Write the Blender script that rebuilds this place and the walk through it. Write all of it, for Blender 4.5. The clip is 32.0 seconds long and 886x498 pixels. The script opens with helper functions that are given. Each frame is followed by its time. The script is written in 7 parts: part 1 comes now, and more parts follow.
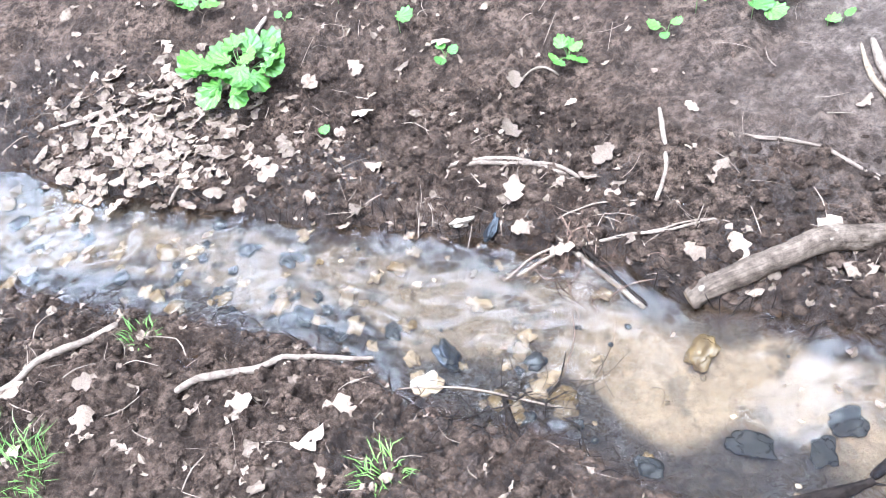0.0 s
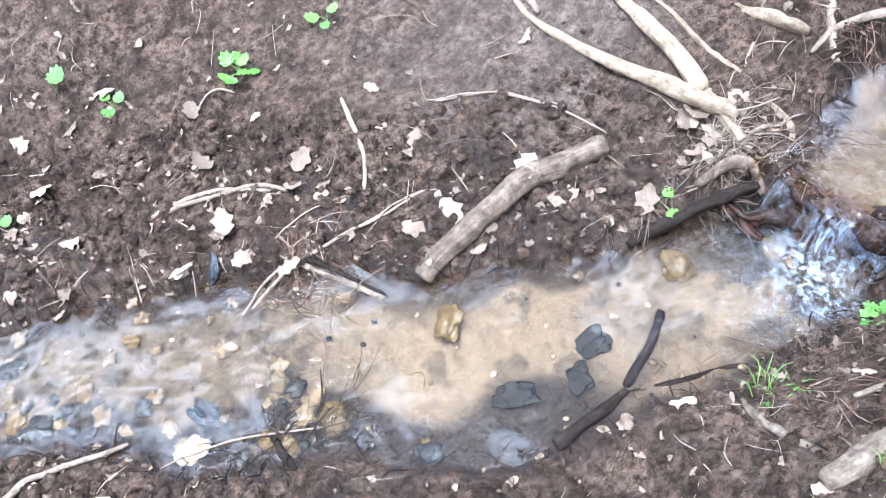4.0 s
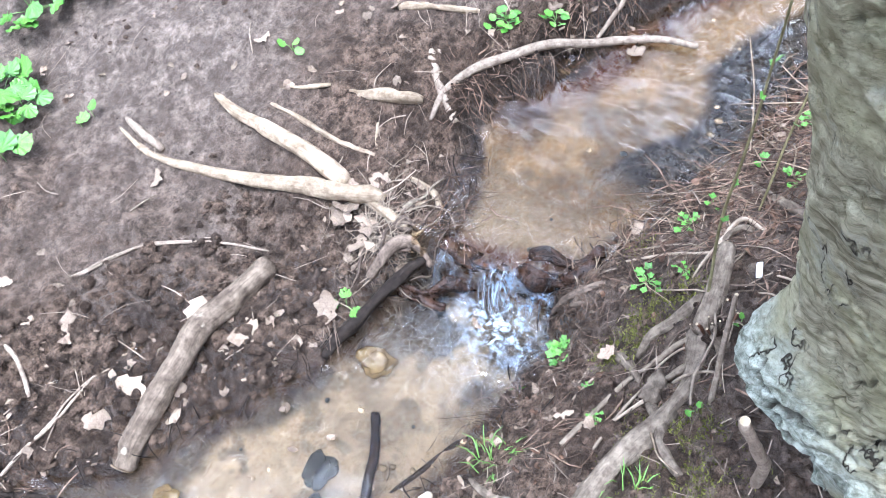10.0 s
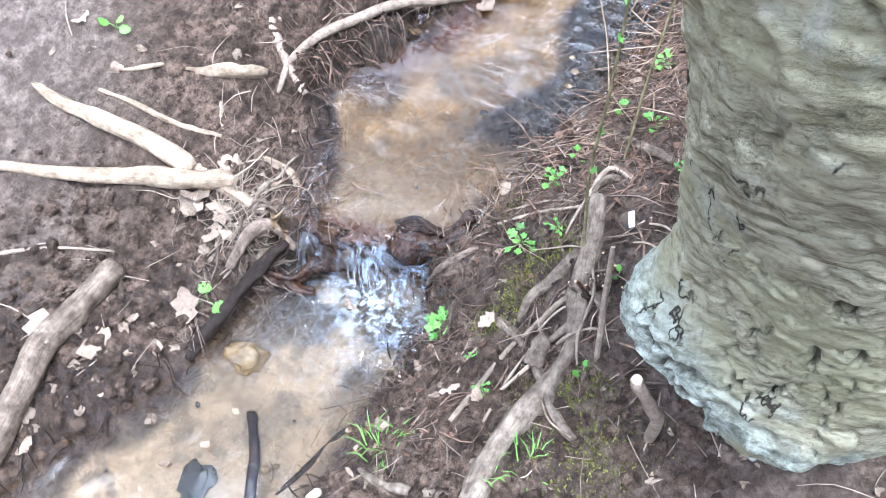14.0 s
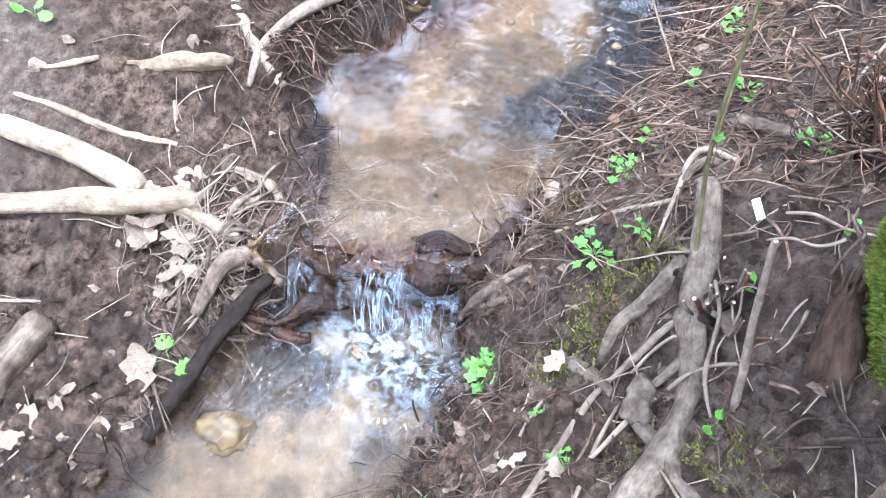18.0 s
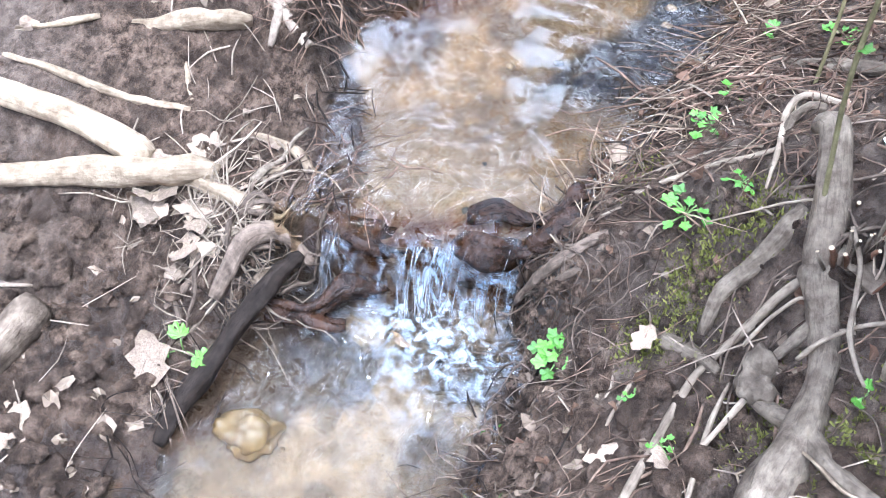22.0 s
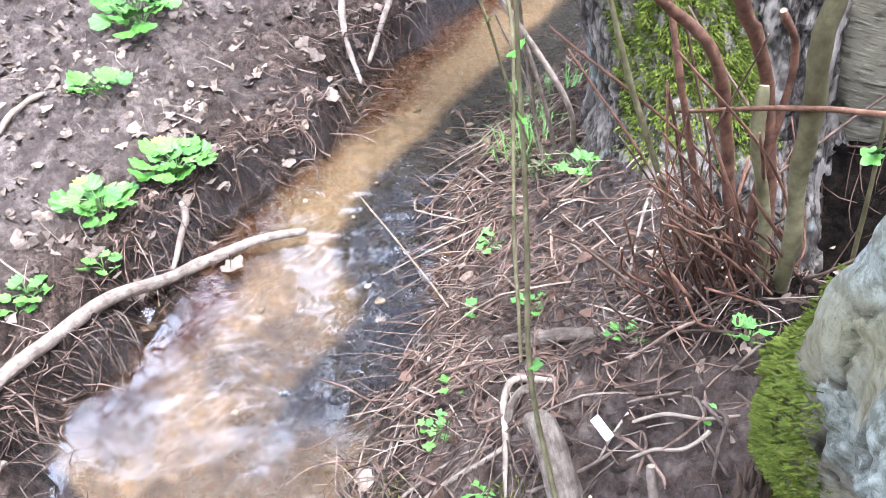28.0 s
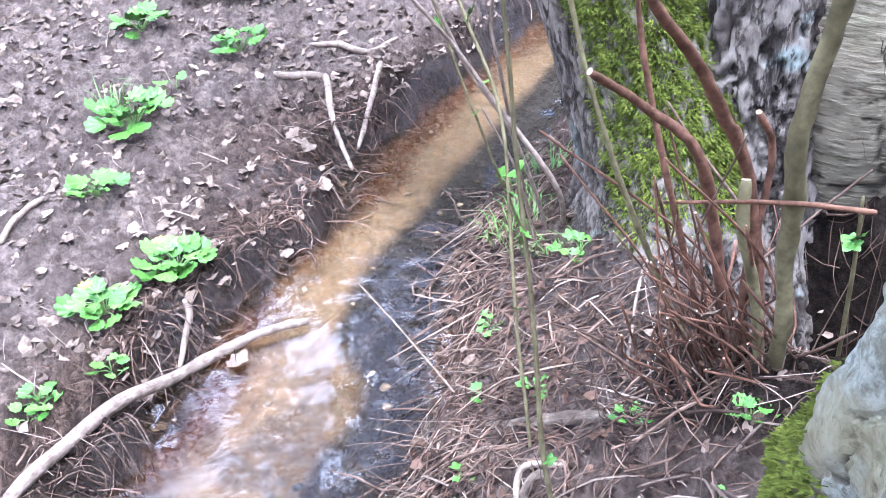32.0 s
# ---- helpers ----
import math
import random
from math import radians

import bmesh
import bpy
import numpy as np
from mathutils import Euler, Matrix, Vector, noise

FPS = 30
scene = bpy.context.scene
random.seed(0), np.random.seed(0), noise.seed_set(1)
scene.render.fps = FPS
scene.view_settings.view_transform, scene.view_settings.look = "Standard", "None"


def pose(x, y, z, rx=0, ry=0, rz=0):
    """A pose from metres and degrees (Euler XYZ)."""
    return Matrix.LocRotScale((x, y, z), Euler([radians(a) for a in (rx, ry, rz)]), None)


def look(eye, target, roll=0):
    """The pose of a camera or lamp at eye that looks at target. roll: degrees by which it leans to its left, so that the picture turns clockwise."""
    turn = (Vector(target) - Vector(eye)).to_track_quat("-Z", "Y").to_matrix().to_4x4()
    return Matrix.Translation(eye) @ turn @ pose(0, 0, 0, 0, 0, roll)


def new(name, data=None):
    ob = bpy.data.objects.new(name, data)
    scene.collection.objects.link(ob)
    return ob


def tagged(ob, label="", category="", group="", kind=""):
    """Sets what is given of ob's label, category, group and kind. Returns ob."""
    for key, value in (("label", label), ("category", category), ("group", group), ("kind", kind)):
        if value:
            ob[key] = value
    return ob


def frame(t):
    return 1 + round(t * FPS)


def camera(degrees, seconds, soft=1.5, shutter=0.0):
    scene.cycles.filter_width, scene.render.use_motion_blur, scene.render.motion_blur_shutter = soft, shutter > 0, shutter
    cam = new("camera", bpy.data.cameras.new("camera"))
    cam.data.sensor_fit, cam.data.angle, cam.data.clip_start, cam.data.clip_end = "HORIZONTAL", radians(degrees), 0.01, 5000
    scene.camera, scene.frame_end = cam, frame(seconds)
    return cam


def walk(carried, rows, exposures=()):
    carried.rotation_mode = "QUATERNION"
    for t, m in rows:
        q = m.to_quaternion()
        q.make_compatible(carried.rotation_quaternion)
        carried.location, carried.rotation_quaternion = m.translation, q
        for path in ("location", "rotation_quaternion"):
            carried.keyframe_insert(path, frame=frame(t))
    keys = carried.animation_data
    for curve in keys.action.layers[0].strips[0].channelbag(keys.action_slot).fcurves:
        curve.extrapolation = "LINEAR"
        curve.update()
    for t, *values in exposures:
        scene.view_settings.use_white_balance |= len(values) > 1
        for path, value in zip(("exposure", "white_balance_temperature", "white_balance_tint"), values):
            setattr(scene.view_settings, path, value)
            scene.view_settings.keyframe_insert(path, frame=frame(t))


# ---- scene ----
cam = camera(53.86, 32.0, soft=0.8)
PATH = [
    (0, (-0.185, 0.105, 2.014), (-0.248, 1.041, 0.844), -11.34),
    (0.5, (-0.169, 0.112, 2.009), (-0.211, 1.040, 0.831), -11.88),
    (1, (-0.151, 0.116, 2.002), (-0.154, 1.035, 0.817), -11.90),
    (1.5, (-0.129, 0.114, 1.990), (-0.097, 1.025, 0.799), -12.70),
    (2, (-0.102, 0.113, 1.976), (-0.007, 1.015, 0.781), -12.62),
    (2.5, (-0.071, 0.113, 1.964), (0.073, 1.007, 0.768), -12.12),
    (3, (-0.040, 0.117, 1.963), (0.131, 1.000, 0.763), -13.10),
    (3.5, (-0.001, 0.126, 1.964), (0.207, 0.982, 0.750), -13.31),
    (5.5, (0.240, 0.148, 2.085), (0.535, 0.910, 0.828), -17.34),
    (6, (0.262, 0.149, 2.077), (0.591, 0.906, 0.824), -17.50),
    (6.5, (0.292, 0.154, 2.062), (0.681, 0.893, 0.815), -15.85),
    (7, (0.307, 0.153, 2.058), (0.733, 0.880, 0.817), -14.98),
    (7.5, (0.316, 0.153, 2.057), (0.770, 0.871, 0.820), -14.08),
    (8, (0.327, 0.155, 2.055), (0.822, 0.854, 0.824), -13.03),
    (8.5, (0.337, 0.157, 2.048), (0.866, 0.842, 0.823), -12.40),
    (9, (0.346, 0.158, 2.039), (0.915, 0.827, 0.824), -11.58),
    (9.5, (0.347, 0.161, 2.030), (0.934, 0.801, 0.807), -10.44),
    (10, (0.350, 0.163, 2.019), (0.942, 0.770, 0.781), -9.66),
    (10.5, (0.355, 0.167, 2.013), (0.953, 0.750, 0.768), -9.19),
    (11, (0.360, 0.170, 2.005), (0.969, 0.728, 0.753), -8.14),
    (11.5, (0.362, 0.169, 1.990), (0.982, 0.702, 0.732), -6.65),
    (12, (0.365, 0.170, 1.978), (0.993, 0.682, 0.716), -4.65),
    (12.5, (0.372, 0.174, 1.964), (1.015, 0.648, 0.694), -3.26),
    (13, (0.384, 0.181, 1.951), (1.028, 0.626, 0.671), -3.18),
    (13.5, (0.399, 0.185, 1.941), (1.055, 0.606, 0.659), -3.06),
    (14, (0.409, 0.196, 1.929), (1.084, 0.598, 0.651), -3.02),
    (14.5, (0.417, 0.228, 1.897), (1.101, 0.625, 0.623), -2.74),
    (16.5, (0.531, 0.359, 1.665), (1.236, 0.713, 0.389), -1.44),
    (17, (0.536, 0.390, 1.595), (1.270, 0.754, 0.338), -1.60),
    (17.5, (0.545, 0.416, 1.534), (1.295, 0.780, 0.287), -1.89),
    (18, (0.544, 0.442, 1.490), (1.307, 0.806, 0.251), -1.91),
    (18.5, (0.542, 0.465, 1.451), (1.312, 0.831, 0.217), -1.73),
    (19, (0.544, 0.487, 1.416), (1.325, 0.849, 0.187), -0.74),
    (19.5, (0.542, 0.509, 1.386), (1.341, 0.876, 0.171), -1.00),
    (20, (0.525, 0.526, 1.361), (1.329, 0.906, 0.153), -1.19),
    (20.5, (0.525, 0.538, 1.331), (1.323, 0.927, 0.122), -2.03),
    (21, (0.532, 0.549, 1.306), (1.330, 0.926, 0.093), -2.34),
    (21.5, (0.532, 0.561, 1.281), (1.336, 0.922, 0.067), -1.23),
    (22, (0.513, 0.575, 1.264), (1.342, 0.921, 0.063), -0.12),
    (22.5, (0.516, 0.581, 1.250), (1.348, 0.903, 0.044), 0.17),
    (23, (0.537, 0.572, 1.254), (1.359, 0.884, 0.039), -1.10),
    (23.5, (0.554, 0.558, 1.259), (1.383, 0.862, 0.046), -1.62),
    (24, (0.555, 0.557, 1.254), (1.380, 0.843, 0.034), -0.61),
    (24.5, (0.563, 0.550, 1.257), (1.371, 0.820, 0.023), -0.65),
    (25, (0.595, 0.532, 1.273), (1.415, 0.764, 0.038), -0.10),
    (25.5, (0.645, 0.527, 1.287), (1.539, 0.735, 0.101), -1.44),
    (27.5, (0.700, 0.492, 1.319), (1.819, 0.610, 0.327), -3.35),
    (28, (0.709, 0.486, 1.340), (1.872, 0.560, 0.395), -4.11),
    (28.5, (0.715, 0.480, 1.355), (1.927, 0.486, 0.471), -3.42),
    (29, (0.725, 0.479, 1.372), (1.958, 0.462, 0.517), -4.03),
    (29.5, (0.734, 0.487, 1.384), (1.989, 0.456, 0.564), -4.23),
    (30, (0.751, 0.487, 1.404), (2.028, 0.442, 0.620), -4.78),
    (30.5, (0.756, 0.479, 1.423), (2.046, 0.426, 0.661), -5.83),
    (31, (0.746, 0.484, 1.437), (2.045, 0.448, 0.686), -6.25),
    (31.5, (0.724, 0.495, 1.426), (1.994, 0.497, 0.628), -6.27),
    (32, (0.702, 0.506, 1.413), (1.926, 0.550, 0.547), -6.33),
]
walk(cam, [(t, look(eye, target, roll)) for t, eye, target, roll in PATH], [(0, 1.7, 4850, 8), (9, 1.6, 4900, 8), (13, 1.7, 4900, 8), (18, 1.8, 4850, 8), (24, 1.8, 4900, 8), (28, 1.95, 5000, 13), (31, 2.1, 5000, 13), (32, 2.0, 4750, 18)])

# ---- daylight: a bright, thinly clouded sky ----
world = bpy.data.worlds.new("sky")
scene.world = world
world.use_nodes = True
wt = world.node_tree
sky = wt.nodes.new("ShaderNodeTexSky")
sky.sky_type, sky.sun_disc = "NISHITA", False
sky.sun_elevation, sky.sun_rotation = radians(81), radians(-128)
sky.air_density, sky.dust_density = 1.0, 2.5
# thin white cloud with blue gaps
sky_gain = wt.nodes.new("ShaderNodeVectorMath")
sky_gain.operation = "SCALE"
sky_gain.inputs["Scale"].default_value = 0.15
wt.links.new(sky.outputs[0], sky_gain.inputs[0])
way = wt.nodes.new("ShaderNodeTexCoord")
cloud = wt.nodes.new("ShaderNodeTexNoise")
cloud.inputs["Scale"].default_value, cloud.inputs["Detail"].default_value, cloud.inputs["Roughness"].default_value = 8.0, 8, 0.6
wt.links.new(way.outputs["Generated"], cloud.inputs["Vector"])
cover = wt.nodes.new("ShaderNodeValToRGB")
cover.color_ramp.elements[0].position, cover.color_ramp.elements[1].position = 0.48, 0.56
# cloud stands thicker towards the horizon and opens overhead
parts_of = wt.nodes.new("ShaderNodeSeparateXYZ")
wt.links.new(way.outputs["Generated"], parts_of.inputs[0])
low = wt.nodes.new("ShaderNodeMapRange")
low.inputs[1].default_value, low.inputs[2].default_value, low.inputs[3].default_value, low.inputs[4].default_value = 0.65, 0.95, 0.015, -0.06
wt.links.new(parts_of.outputs["Z"], low.inputs[0])
heap = wt.nodes.new("ShaderNodeMath")
wt.links.new(cloud.outputs["Fac"], heap.inputs[0])
wt.links.new(low.outputs[0], heap.inputs[1])
wt.links.new(heap.outputs[0], cover.inputs[0])
blend = wt.nodes.new("ShaderNodeMix")
blend.data_type = "RGBA"
wt.links.new(cover.outputs[0], blend.inputs[0])
wt.links.new(sky_gain.outputs[0], blend.inputs[6])
blend.inputs[7].default_value = (5.4, 5.4, 5.6, 1)
wt.links.new(blend.outputs[2], wt.nodes["Background"].inputs[0])
wt.nodes["Background"].inputs[1].default_value = 1.0
sun_data = bpy.data.lights.new("sun", "SUN")
sun_data.energy, sun_data.angle, sun_data.color = 3.0, radians(14), (1.0, 0.97, 0.92)
sun = new("sun", sun_data)
sun.matrix_world = look((-1.0, -0.8, 8), (0, 0, 0))

# ---- plan of the brook: its two edges, water level and banks ----
LEFT_X = [-9, -3, -1.78, -1.15, -0.7, -0.24, 0.0, 0.2, 0.31, 0.47, 0.62, 0.8, 0.92, 1.2, 1.28, 1.41, 1.51, 1.6, 1.7, 1.81, 1.93, 2.17, 2.37, 2.65, 2.94, 3.18, 3.55, 4.2, 5.2, 9]
LEFT_Y = [4.6, 2.75, 2.33, 2.03, 1.87, 1.72, 1.62, 1.55, 1.4, 1.34, 1.27, 1.18, 1.17, 1.17, 1.1, 1.12, 1.16, 1.24, 1.25, 1.18, 1.14, 1.11, 1.0, 0.83, 0.77, 0.62, 0.38, -0.05, -0.6, -3.0]
RIGHT_X = [-9, -3, -1.66, -0.95, -0.7, -0.53, -0.42, -0.25, -0.04, 0.1, 0.22, 0.44, 0.6, 0.8, 1.05, 1.2, 1.3, 1.46, 1.68, 1.91, 2.11, 2.35, 2.57, 2.75, 3.0, 3.5, 4.2, 5.2, 9]
RIGHT_Y = [4.0, 2.3, 1.8, 1.55, 1.45, 1.35, 1.22, 1.12, 1.05, 0.93, 0.85, 0.78, 0.79, 0.74, 0.73, 0.71, 0.76, 0.71, 0.67, 0.59, 0.57, 0.54, 0.46, 0.38, 0.22, -0.1, -0.5, -1.1, -3.6]
LIP_Y = [0.5, 0.72, 0.77, 0.84, 0.88, 0.92, 1.0, 1.1, 1.3]
LIP_X = [1.42, 1.36, 1.345, 1.325, 1.31, 1.29, 1.262, 1.25, 1.27]


def smooth(a, b, v):
    q = np.clip((v - a) / (b - a), 0, 1)
    return q * q * (3 - 2 * q)


def bell(v, c, w):
    return np.exp(-((v - c) / w) ** 2)


def hash3(ix, iy, seed):
    h = (ix * 374761393 + iy * 668265263 + seed * 974634777) & 0x7fffffff
    h = ((h ^ (h >> 13)) * 1274126177) & 0x7fffffff
    return ((h ^ (h >> 16)) & 0xffff) / 65535.0


def grain(x, y, seed=0):
    """Smooth value noise, -1 to 1."""
    ix, iy = np.floor(x).astype(np.int64), np.floor(y).astype(np.int64)
    fx, fy = x - ix, y - iy
    fx, fy = fx * fx * (3 - 2 * fx), fy * fy * (3 - 2 * fy)
    a, b = hash3(ix, iy, seed), hash3(ix + 1, iy, seed)
    c, d = hash3(ix, iy + 1, seed), hash3(ix + 1, iy + 1, seed)
    return 2 * ((a + (b - a) * fx) * (1 - fy) + (c + (d - c) * fx) * fy) - 1


def grain3(x, y, z, seed=0):
    """Smooth value noise in space, -1 to 1."""
    iz = np.floor(z).astype(np.int64)
    f = z - iz
    f = f * f * (3 - 2 * f)
    ix, iy = np.floor(x).astype(np.int64), np.floor(y).astype(np.int64)
    fx, fy = x - ix, y - iy
    fx, fy = fx * fx * (3 - 2 * fx), fy * fy * (3 - 2 * fy)

    def layer(k):
        s = seed + 131 * k
        a, b, c, d = hash3(ix, iy, s), hash3(ix + 1, iy, s), hash3(ix, iy + 1, s), hash3(ix + 1, iy + 1, s)
        return (a + (b - a) * fx) * (1 - fy) + (c + (d - c) * fx) * fy

    return 2 * (layer(iz) * (1 - f) + layer(iz + 1) * f) - 1


def cells(x, y, seed=0):
    """Rounded lumps packed side by side: 1 on a lump's crown, 0 in the creases; and a number for each lump."""
    ix, iy = np.floor(x).astype(np.int64), np.floor(y).astype(np.int64)
    f1, f2, own = np.full(x.shape, 9.0), np.full(x.shape, 9.0), np.zeros(x.shape)
    for i in (-1, 0, 1):
        for j in (-1, 0, 1):
            cx, cy = ix + i, iy + j
            d = np.hypot(cx + hash3(cx, cy, seed) - x, cy + hash3(cx, cy, seed + 1) - y)
            first = d < f1
            f2 = np.where(first, f1, np.minimum(f2, d))
            own = np.where(first, hash3(cx, cy, seed + 2), own)
            f1 = np.where(first, d, f1)
    e = np.clip((f2 - f1) * 1.7, 0, 1)
    return e * (2 - e), own


def left_edge(x):
    return np.interp(x, LEFT_X, LEFT_Y)


def right_edge(x):
    return np.interp(x, RIGHT_X, RIGHT_Y)


def level(x, y):
    """The water's height: a lower pool, the fall, and an upper reach."""
    s = x - np.interp(y, LIP_Y, LIP_X)
    low = 0.02 + 0.006 * np.clip(x, -2, 1.3)
    high = 0.178 + 0.008 * np.clip(x - 1.4, 0, 3)
    return low + (high - low) * smooth(-0.07, 0.0, s)


def ground(x, y):
    """The height of the ground without its clods."""
    x, y = np.asarray(x, float), np.asarray(y, float)
    wob = 0.02 * grain(x * 7, y * 7, 3) + 0.014 * grain(x * 19, y * 19, 4) + 0.006 * grain(x * 45, y * 45, 2)
    notch = smooth(1.35, 1.6, x) * (0.05 * grain(x * 5, y * 2, 22) + 0.03 * grain(x * 13, y * 6, 23))
    yl, yr = left_edge(x) + wob + notch, right_edge(x) - wob
    mid = np.clip((y - yr) / np.maximum(yl - yr, 0.05), 0, 1)
    w = level(x, np.clip(y, yr, yl))
    dl, dr = y - yl, yr - y
    # bed
    s = x - np.interp(y, LIP_Y, LIP_X)
    deep = 0.05 * np.minimum(1, 5 * np.minimum(mid, 1 - mid)) * (1 - 0.6 * smooth(-0.1, 0.0, s) * (1 - smooth(0.05, 0.35, s)))
    bed = w - 0.012 - deep
    # left bank
    lb = np.interp(x, [-3, 0.7, 1.0, 1.3, 1.6, 2.3, 4, 8], [0.045, 0.05, 0.05, 0.13, 0.22, 0.25, 0.28, 0.36])
    rise = np.interp(x, [0.6, 1.6], [1.0, 0.6])
    left = lb + rise * np.interp(dl, [0, 0.25, 0.65, 1.0, 2.0, 5.0, 30, 400], [0, 0.03, 0.13, 0.19, 0.3, 0.5, 1.5, 6])
    # right bank
    rb = np.interp(x, [-3, 0.9, 1.15, 1.4, 4], [0.04, 0.04, 0.06, 0.2, 0.24])
    steep = np.interp(x, [-0.6, 0.5, 0.9, 1.25, 1.6, 3, 6], [0.35, 0.6, 1.25, 1.25, 1.0, 0.9, 0.6])
    right = rb + steep * np.interp(dr, [0, 0.15, 0.4, 0.62, 1.0, 3.0, 30, 400], [0, 0.09, 0.25, 0.37, 0.43, 0.55, 1.2, 5])
    z = np.where(dl > 0, bed + (left - bed) * smooth(-0.005, np.interp(x, [1.3, 1.7], [0.05, 0.075]) + 0.03 * grain(x * 9, y * 3, 24), dl), np.where(dr > 0, bed + (right - bed) * smooth(-0.005, 0.05, dr), bed))
    return z


# ---- materials ----


def material(name):
    m = bpy.data.materials.new(name)
    m.use_nodes = True
    return m, m.node_tree, m.node_tree.nodes["Principled BSDF"]


def node(nt, kind, **values):
    n = nt.nodes.new("ShaderNode" + kind)
    for key, v in values.items():
        n.inputs[key].default_value = v
    return n


def ramp(nt, source, stops):
    r = nt.nodes.new("ShaderNodeValToRGB")
    el = r.color_ramp.elements
    while len(el) < len(stops):
        el.new(0.5)
    for e, (p, c) in zip(el, stops):
        e.position, e.color = p, (*c, 1)
    nt.links.new(source, r.inputs[0])
    return r.outputs[0]


def mix(nt, fac, a, b, blend="MIX"):
    m = nt.nodes.new("ShaderNodeMix")
    m.data_type, m.blend_type = "RGBA", blend
    for socket, v in ((m.inputs[0], fac), (m.inputs[6], a), (m.inputs[7], b)):
        if isinstance(v, (int, float)):
            socket.default_value = v
        elif isinstance(v, tuple):
            socket.default_value = (*v, 1)
        else:
            nt.links.new(v, socket)
    return m.outputs[2]


def noise_node(nt, scale, detail=6, rough=0.6, stretch=None, distortion=0.0, tilt=0.0):
    c = nt.nodes.new("ShaderNodeTexCoord")
    source = c.outputs["Object"]
    if tilt:
        mt = nt.nodes.new("ShaderNodeMapping")
        mt.inputs["Rotation"].default_value = (radians(tilt), 0, 0)
        nt.links.new(source, mt.inputs[0])
        source = mt.outputs[0]
    if stretch:
        mp = nt.nodes.new("ShaderNodeMapping")
        mp.inputs["Scale"].default_value = stretch
        nt.links.new(source, mp.inputs[0])
        source = mp.outputs[0]
    n = node(nt, "TexNoise", Scale=scale, Detail=detail, Roughness=rough, Distortion=distortion)
    nt.links.new(source, n.inputs["Vector"])
    return n.outputs["Fac"]


def bump(nt, bsdf, height, strength=0.5, distance=0.01, below=None):
    b = node(nt, "Bump", Strength=strength, Distance=distance)
    nt.links.new(height, b.inputs["Height"])
    if below is not None:
        nt.links.new(below, b.inputs["Normal"])
    nt.links.new(b.outputs[0], bsdf.inputs["Normal"])
    return b.outputs[0]


def surface(name, dark, light, scale, rough=(0.6, 0.9), relief=0.4, dist=0.004, stretch=None, vary=0.0, extra=None, island=0.0, fibre=0):
    """A grained, stained surface between two base colours."""
    m, nt, b = material(name)
    big, fine = noise_node(nt, scale * 0.25, 4, 0.6, stretch), noise_node(nt, scale, 8, 0.7, stretch)
    c = mix(nt, ramp(nt, fine, [(0.3, (0, 0, 0)), (0.7, (1, 1, 1))]), dark, light)
    c = mix(nt, ramp(nt, big, [(0.35, (0.45, 0.45, 0.45)), (0.65, (0, 0, 0))]), c, tuple(0.7 * v for v in dark))
    if extra:
        spot = noise_node(nt, extra[1], 5, 0.65)
        c = mix(nt, ramp(nt, spot, [(extra[2], (0, 0, 0)), (extra[2] + 0.08, (1, 1, 1))]), c, extra[0])
    if fibre:
        run = nt.nodes.new("ShaderNodeAttribute")
        run.attribute_name = "bark"
        strand = node(nt, "TexNoise", Scale=float(fibre), Detail=6, Roughness=0.65)
        nt.links.new(run.outputs["Vector"], strand.inputs["Vector"])
        c = mix(nt, ramp(nt, strand.outputs["Fac"], [(0.36, (0.4, 0.4, 0.4)), (0.48, (0, 0, 0))]), c, tuple(0.6 * v for v in dark))
        c = mix(nt, ramp(nt, strand.outputs["Fac"], [(0.56, (0, 0, 0)), (0.7, (0.25, 0.25, 0.25))]), c, tuple(min(1.0, 1.1 * v) for v in light))
    if vary:
        info = nt.nodes.new("ShaderNodeObjectInfo")
        hsv = node(nt, "HueSaturation", Fac=1.0)
        mr = node(nt, "MapRange")
        nt.links.new(info.outputs["Random"], mr.inputs[0])
        mr.inputs[3].default_value, mr.inputs[4].default_value = 1 - vary, 1 + vary
        nt.links.new(mr.outputs[0], hsv.inputs["Value"])
        nt.links.new(c, hsv.inputs["Color"])
        c = hsv.outputs[0]
    if island:
        geo = nt.nodes.new("ShaderNodeNewGeometry")
        hsv = node(nt, "HueSaturation", Fac=1.0)
        mr = node(nt, "MapRange")
        nt.links.new(geo.outputs["Random Per Island"], mr.inputs[0])
        mr.inputs[3].default_value, mr.inputs[4].default_value = 1 - island, 1 + island
        nt.links.new(mr.outputs[0], hsv.inputs["Value"])
        nt.links.new(c, hsv.inputs["Color"])
        c = hsv.outputs[0]
    nt.links.new(c, b.inputs["Base Color"])
    mr = node(nt, "MapRange")
    nt.links.new(fine, mr.inputs[0])
    mr.inputs[3].default_value, mr.inputs[4].default_value = rough
    nt.links.new(mr.outputs[0], b.inputs["Roughness"])
    b.inputs["Specular IOR Level"].default_value = 0.35 if rough[0] < 0.4 else 0.06
    below = bump(nt, b, fine, relief, dist)
    if fibre:
        bump(nt, b, strand.outputs["Fac"], 0.6, 0.004, below)
    return m


